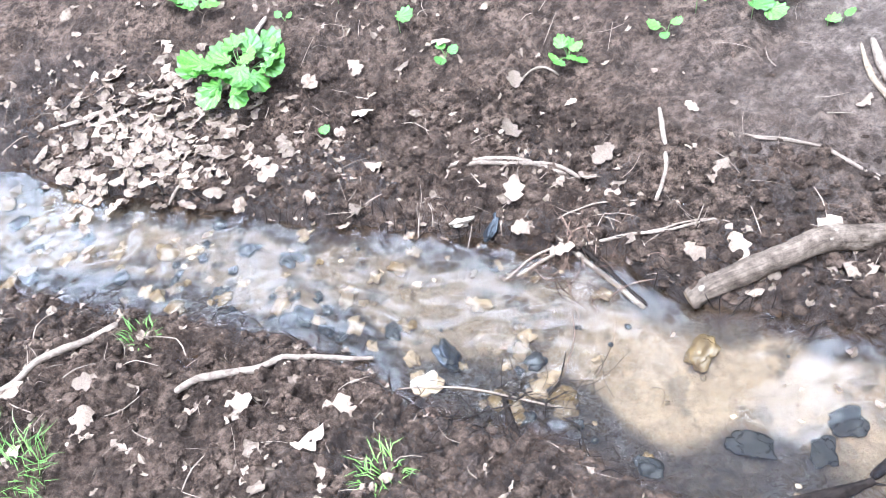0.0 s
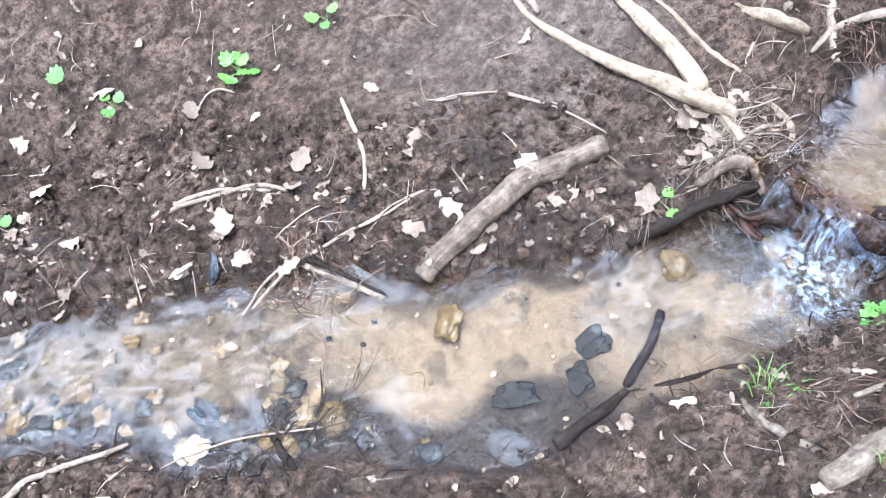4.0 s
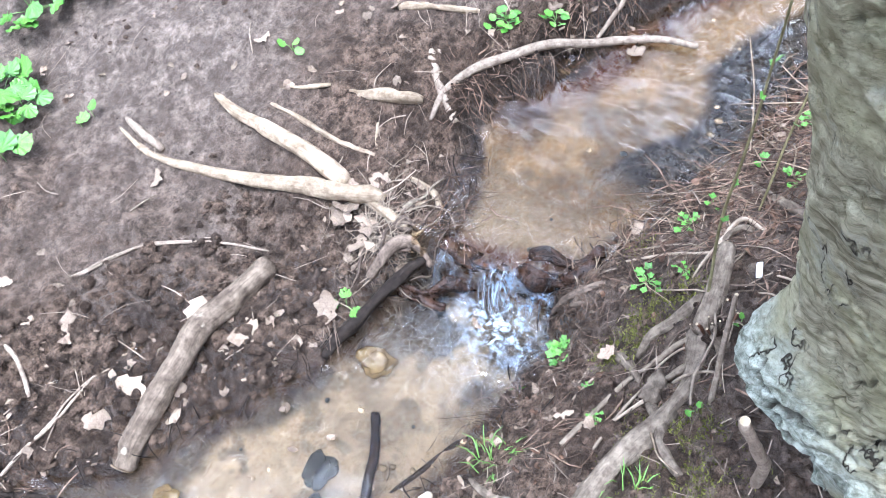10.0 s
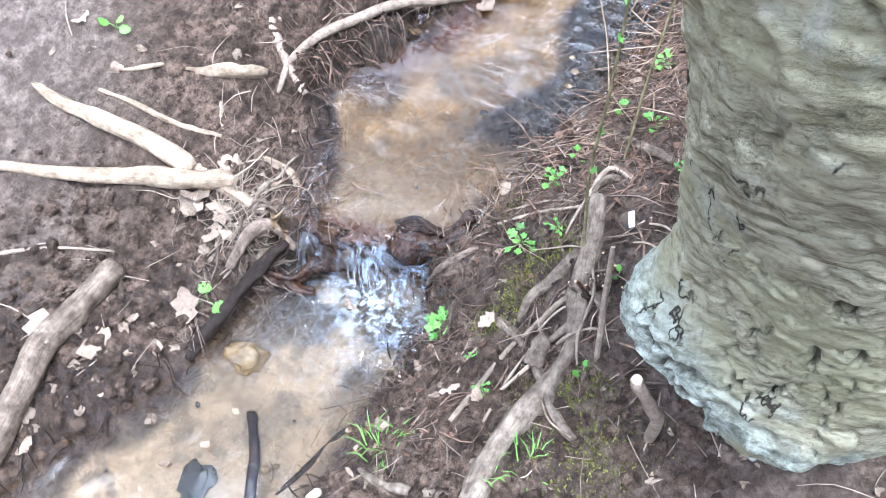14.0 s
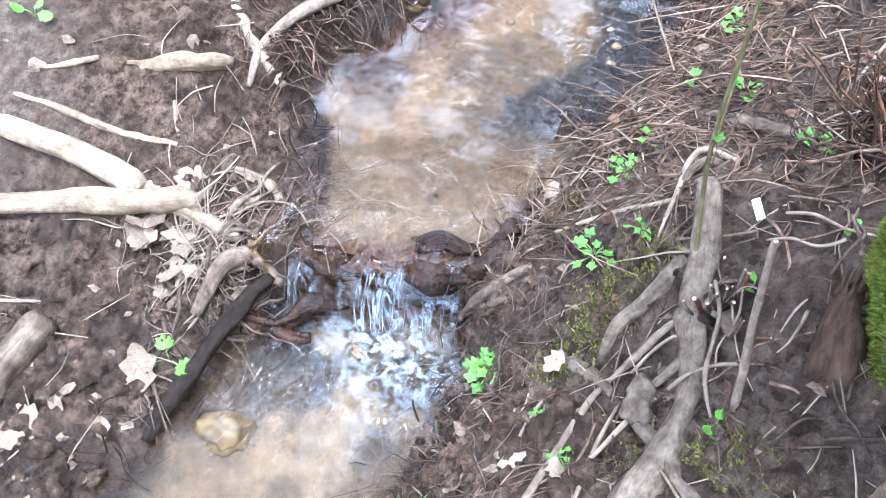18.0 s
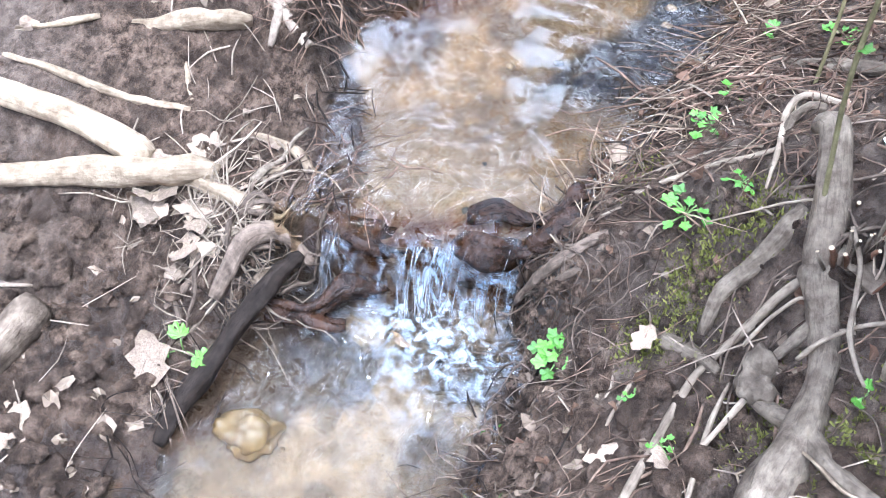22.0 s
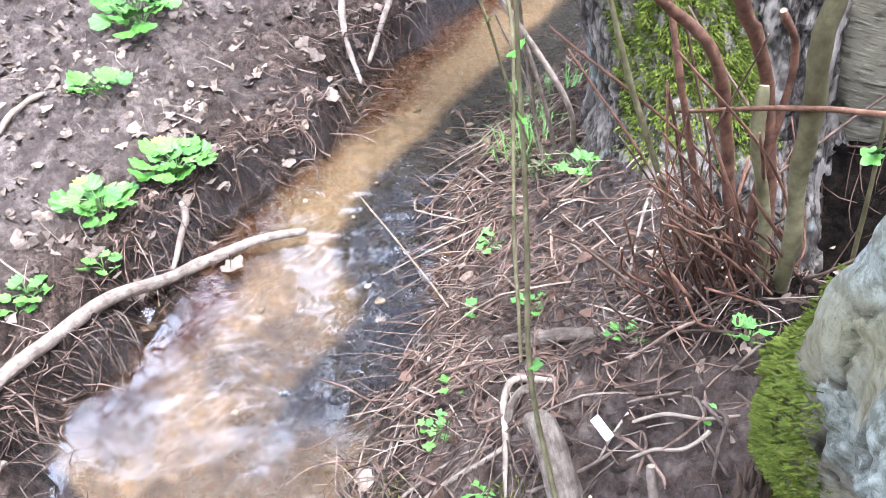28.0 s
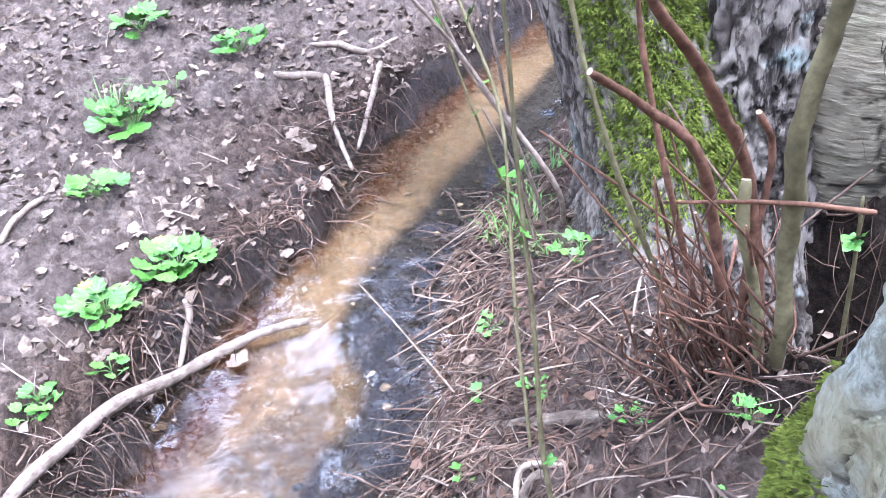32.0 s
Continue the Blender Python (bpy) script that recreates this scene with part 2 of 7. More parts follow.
def ground_material():
    m, nt, b = material("mud")
    at = nt.nodes.new("ShaderNodeAttribute")
    at.attribute_name = "wet"
    sa = nt.nodes.new("ShaderNodeAttribute")
    sa.attribute_name = "sand"
    st = nt.nodes.new("ShaderNodeAttribute")
    st.attribute_name = "silt"
    dy = nt.nodes.new("ShaderNodeAttribute")
    dy.attribute_name = "dry"
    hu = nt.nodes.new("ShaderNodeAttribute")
    hu.attribute_name = "humus_shade"
    oc = nt.nodes.new("ShaderNodeAttribute")
    oc.attribute_name = "ochre"
    ru = nt.nodes.new("ShaderNodeAttribute")
    ru.attribute_name = "rust"
    big, mid, fine = noise_node(nt, 3.5, 5, 0.6), noise_node(nt, 34, 10, 0.78), noise_node(nt, 210, 8, 0.8)
    c = mix(nt, ramp(nt, mid, [(0.42, (0, 0, 0)), (0.58, (1, 1, 1))]), (0.034, 0.0215, 0.0145), (0.265, 0.178, 0.121))
    c = mix(nt, ramp(nt, big, [(0.4, (0, 0, 0)), (0.62, (0.6, 0.6, 0.6))]), c, (0.115, 0.076, 0.053))
    c = mix(nt, ramp(nt, fine, [(0.6, (0, 0, 0)), (0.68, (0.6, 0.6, 0.6))]), c, (0.33, 0.25, 0.19))
    c = mix(nt, ramp(nt, fine, [(0.33, (0.7, 0.7, 0.7)), (0.41, (0, 0, 0))]), c, (0.03, 0.02, 0.014))
    pale = mix(nt, ramp(nt, mid, [(0.36, (0, 0, 0)), (0.62, (1, 1, 1))]), (0.105, 0.075, 0.055), (0.375, 0.285, 0.22))
    pale = mix(nt, ramp(nt, fine, [(0.33, (0.6, 0.6, 0.6)), (0.42, (0, 0, 0))]), pale, (0.06, 0.043, 0.032))
    pale = mix(nt, ramp(nt, fine, [(0.64, (0, 0, 0)), (0.7, (0.6, 0.6, 0.6))]), pale, (0.5, 0.41, 0.33))
    pale = mix(nt, ramp(nt, noise_node(nt, 13, 8, 0.7), [(0.46, (0.75, 0.75, 0.75)), (0.56, (0, 0, 0))]), pale, (0.12, 0.088, 0.067))
    c = mix(nt, ramp(nt, noise_node(nt, 11, 8, 0.7), [(0.44, (0.7, 0.7, 0.7)), (0.54, (0, 0, 0))]), c, (0.042, 0.029, 0.021))
    c = mix(nt, dy.outputs["Fac"], c, pale)
    rust = noise_node(nt, 6.3, 3, 0.5)
    rusty = mix(nt, ramp(nt, rust, [(0.6, (0, 0, 0)), (0.7, (0.55, 0.55, 0.55))]), c, (0.2, 0.1, 0.04))
    c = mix(nt, at.outputs["Fac"], c, mix(nt, 0.6, rusty, (0.022, 0.014, 0.01)))
    # near-black for humus patches and for shade painted into hollow, shoots' foot and overhang
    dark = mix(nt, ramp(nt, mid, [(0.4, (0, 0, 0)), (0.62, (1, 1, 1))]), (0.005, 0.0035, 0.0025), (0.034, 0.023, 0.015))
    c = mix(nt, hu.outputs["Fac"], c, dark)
    chip = ramp(nt, noise_node(nt, 42, 4, 0.6, (1.0, 1.6, 1.0)), [(0.45, (0, 0, 0)), (0.51, (1, 1, 1))])
    c = mix(nt, 0.18, c, mix(nt, 1.0, c, chip, "MULTIPLY"))
    # sand and gravel of the bed
    gr = node(nt, "TexVoronoi", Scale=95.0)
    co = nt.nodes.new("ShaderNodeTexCoord")
    nt.links.new(co.outputs["Object"], gr.inputs["Vector"])
    sand = mix(nt, ramp(nt, mid, [(0.37, (0, 0, 0)), (0.6, (1, 1, 1))]), (0.20, 0.145, 0.10), (0.40, 0.315, 0.225))
    gold = mix(nt, ramp(nt, mid, [(0.36, (0, 0, 0)), (0.7, (1, 1, 1))]), (0.13, 0.08, 0.038), (0.40, 0.28, 0.16))
    sand = mix(nt, oc.outputs["Fac"], sand, gold)
    sand = mix(nt, ru.outputs["Fac"], sand, mix(nt, mid, (0.03, 0.01, 0.003), (0.12, 0.045, 0.012)))
    sand = mix(nt, ramp(nt, gr.outputs["Color"], [(0.6, (0, 0, 0)), (0.95, (0.5, 0.5, 0.5))]), sand, (0.40, 0.33, 0.25))
    silt = mix(nt, ramp(nt, mid, [(0.35, (0, 0, 0)), (0.65, (1, 1, 1))]), (0.012, 0.011, 0.011), (0.055, 0.045, 0.038))
    sand = mix(nt, st.outputs["Fac"], sand, silt)
    c = mix(nt, sa.outputs["Fac"], c, sand)
    nt.links.new(c, b.inputs["Base Color"])
    r = mix(nt, at.outputs["Fac"], ramp(nt, mid, [(0.3, (0.9, 0.9, 0.9)), (0.62, (0.5, 0.5, 0.5))]), ramp(nt, mid, [(0.25, (0.5, 0.5, 0.5)), (0.65, (0.16, 0.16, 0.16))]))
    nt.links.new(r, b.inputs["Roughness"])
    sp = node(nt, "MapRange")
    nt.links.new(at.outputs["Fac"], sp.inputs[0])
    sp.inputs[3].default_value, sp.inputs[4].default_value = 0.04, 0.4
    nt.links.new(sp.outputs[0], b.inputs["Specular IOR Level"])
    n = node(nt, "Bump", Strength=1.0, Distance=0.024)
    nt.links.new(mid, n.inputs["Height"])
    q = node(nt, "Bump", Strength=0.6, Distance=0.004)
    nt.links.new(chip, q.inputs["Height"])
    nt.links.new(n.outputs[0], q.inputs["Normal"])
    bump(nt, b, fine, 1.0, 0.010, q.outputs[0])
    return m


def water_material():
    m, nt, b = material("water")
    nt.nodes.remove(b)
    n1, n2 = noise_node(nt, 17, 2, 0.4, (1.25, 0.9, 1.0), 0.4), noise_node(nt, 50, 2, 0.5)
    w = node(nt, "Bump", Strength=1.0, Distance=0.0005)
    nt.links.new(n1, w.inputs["Height"])
    v = node(nt, "Bump", Strength=1.0, Distance=0.0003)
    nt.links.new(n2, v.inputs["Height"])
    nt.links.new(w.outputs[0], v.inputs["Normal"])
    clear = node(nt, "BsdfRefraction", Color=(0.9, 0.82, 0.68, 1), Roughness=0.0, IOR=1.33)
    shine = node(nt, "BsdfGlossy", Color=(1, 1, 1, 1), Roughness=0.012)
    fres = node(nt, "Fresnel", IOR=1.33)
    more = nt.nodes.new("ShaderNodeMath")
    more.operation, more.use_clamp = "MULTIPLY", True
    more.inputs[1].default_value = 1.1
    nt.links.new(fres.outputs[0], more.inputs[0])
    both = nt.nodes.new("ShaderNodeMixShader")
    for q in (clear, shine, fres):
        nt.links.new(v.outputs[0], q.inputs["Normal"])
    nt.links.new(more.outputs[0], both.inputs[0])
    nt.links.new(clear.outputs[0], both.inputs[1])
    nt.links.new(shine.outputs[0], both.inputs[2])
    # air-whitened water below the fall
    at = nt.nodes.new("ShaderNodeAttribute")
    at.attribute_name = "foam"
    streak = noise_node(nt, 42, 5, 0.6, (1.0, 1.0, 0.3), 1.0)
    sm = nt.nodes.new("ShaderNodeMath")
    sm.operation = "MULTIPLY"
    nt.links.new(at.outputs["Fac"], sm.inputs[0])
    nt.links.new(ramp(nt, streak, [(0.44, (0, 0, 0)), (0.62, (1, 1, 1))]), sm.inputs[1])
    white = node(nt, "BsdfDiffuse", Color=(0.55, 0.62, 0.72, 1))
    last = nt.nodes.new("ShaderNodeMixShader")
    nt.links.new(sm.outputs[0], last.inputs[0])
    nt.links.new(both.outputs[0], last.inputs[1])
    nt.links.new(white.outputs[0], last.inputs[2])
    nt.links.new(last.outputs[0], nt.nodes["Material Output"].inputs[0])
    return m


def plain(name, colour, rough=0.6, **more):
    m, nt, b = material(name)
    b.inputs["Base Color"].default_value = (*colour, 1)
    b.inputs["Roughness"].default_value = rough
    for key, v in more.items():
        b.inputs[key.replace("_", " ")].default_value = v
    return m


def leaf_material(name, dark, light, trans=0.25, rough=0.45, vary=0.35):
    m = surface(name, dark, light, 40, (rough, rough + 0.15), 0.25, 0.002, None, vary, island=0.3 if trans < 0.1 else 0.0)
    b = m.node_tree.nodes["Principled BSDF"]
    b.inputs["Transmission Weight"].default_value = 0.0
    b.inputs["Subsurface Weight"].default_value = trans
    b.inputs["Specular IOR Level"].default_value = 0.35 if trans > 0.1 else 0.08
    b.inputs["Subsurface Radius"].default_value = (0.004, 0.006, 0.002)
    return m


def cracks(nt, scale, stretch, width, mask_scale, mask_at):
    """Thin jagged broken lines, 1 inside a crack."""
    line = noise_node(nt, scale, 4, 0.58, stretch)
    lines = ramp(nt, line, [(0.5 - width, (0, 0, 0)), (0.5 - 0.35 * width, (1, 1, 1)), (0.5 + 0.35 * width, (1, 1, 1)), (0.5 + width, (0, 0, 0))])
    gate = ramp(nt, noise_node(nt, mask_scale, 3, 0.5), [(mask_at, (0, 0, 0)), (mask_at + 0.06, (1, 1, 1))])
    return mix(nt, 1.0, lines, gate, "MULTIPLY")


def bark_near_material():
    m, nt, b = material("flaking_bark")
    big, fine = noise_node(nt, 5, 5, 0.6), noise_node(nt, 120, 7, 0.78)
    dash = noise_node(nt, 24, 7, 0.68, (1.2, 0.7, 3.6), 0.3, 28)
    c = mix(nt, ramp(nt, dash, [(0.38, (0, 0, 0)), (0.5, (0.6, 0.6, 0.6)), (0.62, (1, 1, 1))]), (0.20, 0.17, 0.10), (0.52, 0.455, 0.30))
    c = mix(nt, ramp(nt, big, [(0.42, (0, 0, 0)), (0.62, (0.65, 0.65, 0.65))]), c, (0.36, 0.325, 0.17))
    c = mix(nt, ramp(nt, noise_node(nt, 11, 6, 0.68), [(0.54, (0, 0, 0)), (0.66, (0.55, 0.55, 0.55))]), c, (0.54, 0.52, 0.42))
    zone = nt.nodes.new("ShaderNodeAttribute")
    zone.attribute_name = "lichen"
    crust = mix(nt, ramp(nt, noise_node(nt, 55, 8, 0.75), [(0.4, (0, 0, 0)), (0.6, (1, 1, 1))]), (0.20, 0.20, 0.145), (0.56, 0.56, 0.45))
    c = mix(nt, zone.outputs["Fac"], c, crust)
    c = mix(nt, ramp(nt, fine, [(0.36, (0.5, 0.5, 0.5)), (0.44, (0, 0, 0))]), c, (0.13, 0.105, 0.07))
    line = cracks(nt, 6, (2.4, 2.4, 0.9), 0.014, 11, 0.56)
    c = mix(nt, line, c, (0.06, 0.048, 0.032))
    at = nt.nodes.new("ShaderNodeAttribute")
    at.attribute_name = "crack"
    c = mix(nt, ramp(nt, at.outputs["Fac"], [(0.4, (0, 0, 0)), (0.8, (0.85, 0.85, 0.85))]), c, (0.06, 0.048, 0.032))
    nt.links.new(c, b.inputs["Base Color"])
    b.inputs["Roughness"].default_value = 0.85
    b.inputs["Specular IOR Level"].default_value = 0.05
    k = node(nt, "Bump", Strength=1.0, Distance=0.012)
    k.invert = True
    nt.links.new(line, k.inputs["Height"])
    o = node(nt, "Bump", Strength=1.0, Distance=0.014)
    nt.links.new(dash, o.inputs["Height"])
    nt.links.new(k.outputs[0], o.inputs["Normal"])
    bump(nt, b, fine, 1.0, 0.004, o.outputs[0])
    return m


def bark_band_material():
    m, nt, b = material("banded_bark")
    band, fine, big = noise_node(nt, 26, 5, 0.62, (0.8, 0.8, 5.5), 0.0), noise_node(nt, 80, 7, 0.75), noise_node(nt, 5, 5, 0.65)
    c = mix(nt, ramp(nt, band, [(0.36, (0, 0, 0)), (0.46, (0.45, 0.45, 0.45)), (0.56, (0.5, 0.5, 0.5)), (0.61, (1, 1, 1))]), (0.12, 0.095, 0.058), (0.36, 0.305, 0.20))
    c = mix(nt, ramp(nt, big, [(0.5, (0, 0, 0)), (0.66, (0.75, 0.75, 0.75))]), c, (0.17, 0.155, 0.09))
    c = mix(nt, ramp(nt, fine, [(0.6, (0, 0, 0)), (0.72, (0.6, 0.6, 0.6))]), c, (0.31, 0.265, 0.18))
    c = mix(nt, cracks(nt, 5, (1.8, 1.8, 0.6), 0.008, 6, 0.54), c, (0.035, 0.028, 0.019))
    at = nt.nodes.new("ShaderNodeAttribute")
    at.attribute_name = "crack"
    c = mix(nt, at.outputs["Fac"], c, (0.05, 0.04, 0.028))
    nt.links.new(c, b.inputs["Base Color"])
    b.inputs["Roughness"].default_value = 0.8
    b.inputs["Specular IOR Level"].default_value = 0.05
    n = node(nt, "Bump", Strength=1.0, Distance=0.0025)
    nt.links.new(band, n.inputs["Height"])
    n.inputs["Distance"].default_value = 0.012
    bump(nt, b, fine, 0.7, 0.004, n.outputs[0])
    return m


def bark_far_material(name, dark, light, lichen):
    m, nt, b = material(name)
    mid, fine, big = noise_node(nt, 30, 9, 0.78, (1, 1, 0.6), 0.1), noise_node(nt, 90, 7, 0.75), noise_node(nt, 9, 5, 0.6)
    c = mix(nt, ramp(nt, mid, [(0.32, (0, 0, 0)), (0.62, (1, 1, 1))]), dark, light)
    c = mix(nt, ramp(nt, big, [(0.6, (0, 0, 0)), (0.7, (0.7, 0.7, 0.7))]), c, lichen)
    furrow = ramp(nt, noise_node(nt, 16, 6, 0.66, (1, 1, 0.32), 0.3), [(0.465, (0, 0, 0)), (0.5, (0.65, 0.65, 0.65)), (0.535, (0, 0, 0))])
    c = mix(nt, furrow, c, (0.045, 0.035, 0.028))
    at = nt.nodes.new("ShaderNodeAttribute")
    at.attribute_name = "crack"
    c = mix(nt, at.outputs["Fac"], c, (0.035, 0.026, 0.02))
    nt.links.new(c, b.inputs["Base Color"])
    b.inputs["Roughness"].default_value = 0.85
    b.inputs["Specular IOR Level"].default_value = 0.05
    f = node(nt, "Bump", Strength=1.0, Distance=0.014)
    f.invert = True
    nt.links.new(furrow, f.inputs["Height"])
    n = node(nt, "Bump", Strength=0.8, Distance=0.012)
    nt.links.new(mid, n.inputs["Height"])
    nt.links.new(f.outputs[0], n.inputs["Normal"])
    bump(nt, b, fine, 0.5, 0.003, n.outputs[0])
    return m


MUD = ground_material()
WATER = water_material()
ROOT = surface("pale_root", (0.17, 0.115, 0.07), (0.50, 0.38, 0.255), 34, (0.6, 0.85), 1.0, 0.01, None, 0.12, fibre=190)
LOGW = surface("weathered_wood", (0.055, 0.037, 0.025), (0.29, 0.215, 0.15), 30, (0.6, 0.9), 1.0, 0.012, None, 0.1, ((0.42, 0.345, 0.25), 9, 0.62), fibre=130)
TWIG = surface("twig_bark", (0.15, 0.105, 0.074), (0.38, 0.295, 0.215), 60, (0.6, 0.85), 0.4, 0.002, None, 0.15, island=0.35, fibre=420)
BANKROOT = surface("bank_root_bark", (0.075, 0.053, 0.037), (0.31, 0.24, 0.17), 40, (0.6, 0.85), 1.0, 0.01, None, 0.2, ((0.2, 0.19, 0.05), 14, 0.66), fibre=210)
WETWOOD = surface("wet_black_wood", (0.010, 0.007, 0.005), (0.045, 0.032, 0.024), 35, (0.42, 0.7), 1.0, 0.008, fibre=200)
MUDROOT = surface("muddy_root_bark", (0.05, 0.035, 0.025), (0.23, 0.165, 0.118), 45, (0.5, 0.8), 1.0, 0.008, None, 0.3, fibre=210)
BANKSTICK = surface("bank_stick_bark", (0.16, 0.115, 0.08), (0.40, 0.31, 0.22), 45, (0.6, 0.85), 0.7, 0.004, None, 0.25, fibre=330)
CUTWOOD = surface("cut_wood", (0.34, 0.25, 0.15), (0.52, 0.41, 0.27), 60, (0.6, 0.8), 0.3, 0.002)
SHOOT = surface("brown_shoot_bark", (0.07, 0.034, 0.021), (0.26, 0.135, 0.08), 50, (0.45, 0.7), 0.5, 0.003, None, 0.45)
OLIVE = surface("olive_stem_bark", (0.085, 0.07, 0.032), (0.24, 0.20, 0.10), 40, (0.5, 0.75), 0.3, 0.002, None, 0.1)
STRAW = surface("dry_straw", (0.10, 0.065, 0.042), (0.36, 0.27, 0.18), 40, (0.6, 0.9), 0.2, 0.001, island=0.6)
ROTTEN = surface("rotten_wood", (0.04, 0.025, 0.017), (0.22, 0.145, 0.095), 30, (0.7, 0.95), 1.0, 0.01, (1, 1, 0.3), fibre=150)
DEADSTEM = surface("dead_stem", (0.035, 0.021, 0.014), (0.24, 0.155, 0.105), 40, (0.5, 0.85), 0.3, 0.002, island=0.6)
BROWNLEAF = leaf_material("brown_leaf", (0.06, 0.032, 0.02), (0.22, 0.13, 0.08), 0.05, 0.5, 0.3)
RUSTWOOD = surface("rusty_wet_wood", (0.008, 0.004, 0.002), (0.06, 0.025, 0.010), 26, (0.12, 0.4), 1.0, 0.01, fibre=150)
DRYLEAF = leaf_material("dry_leaf", (0.12, 0.08, 0.052), (0.36, 0.268, 0.19), 0.05, 0.55, 0.4)
GREEN = leaf_material("green_leaf", (0.055, 0.15, 0.018), (0.19, 0.36, 0.05), 0.25, 0.32, 0.4)
STALK = plain("leaf_stalk", (0.16, 0.24, 0.06), 0.5)
PETAL = plain("yellow_petal", (0.85, 0.62, 0.02), 0.4)
MOSS = surface("moss", (0.07, 0.09, 0.012), (0.27, 0.30, 0.045), 70, (0.8, 1.0), 0.9, 0.006)
BANKMOSS = surface("bank_moss", (0.085, 0.085, 0.018), (0.27, 0.25, 0.07), 70, (0.8, 1.0), 0.5, 0.004, island=0.4)
GRASS = leaf_material("grass_blade", (0.10, 0.2, 0.03), (0.26, 0.38, 0.08), 0.2, 0.5, 0.3)
DARKSTONE = surface("dark_stone", (0.012, 0.013, 0.015), (0.05, 0.05, 0.05), 30, (0.25, 0.5), 0.4, 0.003)
YELLOWSTONE = surface("ochre_stone", (0.07, 0.047, 0.02), (0.19, 0.135, 0.06), 26, (0.25, 0.5), 0.4, 0.003)
PALESTONE = surface("pale_stone", (0.33, 0.26, 0.18), (0.58, 0.48, 0.37), 30, (0.5, 0.8), 0.4, 0.003, None, 0.25)
SLATE = surface("sodden_slate", (0.02, 0.02, 0.021), (0.05, 0.048, 0.046), 40, (0.75, 0.95), 0.2, 0.002)
TANSTONE = surface("tan_stone", (0.13, 0.10, 0.067), (0.29, 0.23, 0.165), 30, (0.4, 0.7), 0.5, 0.004, None, 0.3)
FOAM = plain("white_water", (0.9, 0.93, 0.96), 0.06, Transmission_Weight=0.92, IOR=1.3)
BARK_A = bark_near_material()
BARK_B = bark_far_material("furrowed_bark", (0.095, 0.073, 0.054), (0.29, 0.243, 0.19), (0.38, 0.44, 0.38))
BARK_C = bark_band_material()

# ---- builders ----


def mesh_of(name, verts, faces, mat, smooth_faces=True):
    me = bpy.data.meshes.new(name)
    me.from_pydata([tuple(v) for v in verts], [], [tuple(f) for f in faces])
    if smooth_faces:
        me.polygons.foreach_set("use_smooth", [True] * len(me.polygons))
    me.materials.append(mat)
    me.update()
    return me


def thing(name, me, label, category, group="", kind=""):
    return tagged(new(name, me), label, category, group, kind)


def part(name, me, parent, label=""):
    ob = new(name, me)
    ob.parent = parent
    return tagged(ob, label)


def spline(points, step):
    """Catmull-Rom through points of (x, y, z, r), resampled."""
    p = [np.array(q, float) for q in points]
    p = [2 * p[0] - p[1]] + p + [2 * p[-1] - p[-2]]
    out = []
    for i in range(1, len(p) - 2):
        n = max(2, int(np.linalg.norm(p[i + 1][:3] - p[i][:3]) / step))
        for k in range(n):
            t = k / n
            out.append(0.5 * (2 * p[i] + (p[i + 1] - p[i - 1]) * t + (2 * p[i - 1] - 5 * p[i] + 4 * p[i + 1] - p[i + 2]) * t * t + (3 * p[i] - p[i - 1] - 3 * p[i + 1] + p[i + 2]) * t ** 3))
    out.append(p[-2])
    return out


def tube(points, sides=8, knobs=0.12, step=0.012, wander=0.0, seed=0):
    """Vertices and faces of a rounded, uneven rod along points of (x, y, z, r)."""
    rng = np.random.RandomState(seed)
    line = spline(points, step)
    n = len(line)
    off = rng.uniform(0, 50)
    verts, faces = [], []
    up = np.array([0.13, 0.21, 0.97])
    for i, q in enumerate(line):
        d = line[min(i + 1, n - 1)][:3] - line[max(i - 1, 0)][:3]
        d = d / (np.linalg.norm(d) + 1e-9)
        a = np.cross(d, up if abs(d @ up) < 0.9 else np.array([1.0, 0, 0]))
        a /= np.linalg.norm(a)
        b = np.cross(a, d)
        r = max(q[3], 0.0008)
        c = q[:3] + wander * r * (a * grain(np.array(i * 0.11 + off), np.array(0.3), seed) + b * grain(np.array(i * 0.11 + off), np.array(7.3), seed + 1))
        ang = np.arange(sides) * 2 * math.pi / sides
        rr = r * (1 + knobs * grain(np.cos(ang) * 1.3 + off, np.sin(ang) * 1.3 + i * step * 0.35 / max(r, 0.004), seed) + 0.6 * knobs * grain(ang * 0 + i * 0.17 + off, ang * 0 + 3.0, seed + 2))
        if sides >= 12:
            rr = rr * (1 + 0.09 * grain(np.cos(ang) * 3.4 + off, np.sin(ang) * 3.4 + i * step * 9, seed + 3) + 0.07 * grain(np.cos(ang) * 1.6 + i * step * 60, np.sin(ang) * 1.6 + off, seed + 4))
        if i in (0, n - 1):
            rr = rr * 0.78
        for k in range(sides):
            verts.append(c + rr[k] * (math.cos(ang[k]) * a + math.sin(ang[k]) * b))
        if i:
            o = (i - 1) * sides
            for k in range(sides):
                faces.append((o + k, o + (k + 1) % sides, o + sides + (k + 1) % sides, o + sides + k))
    faces.append(tuple(range(sides - 1, -1, -1)))
    faces.append(tuple(range((n - 1) * sides, n * sides)))
    return verts, faces


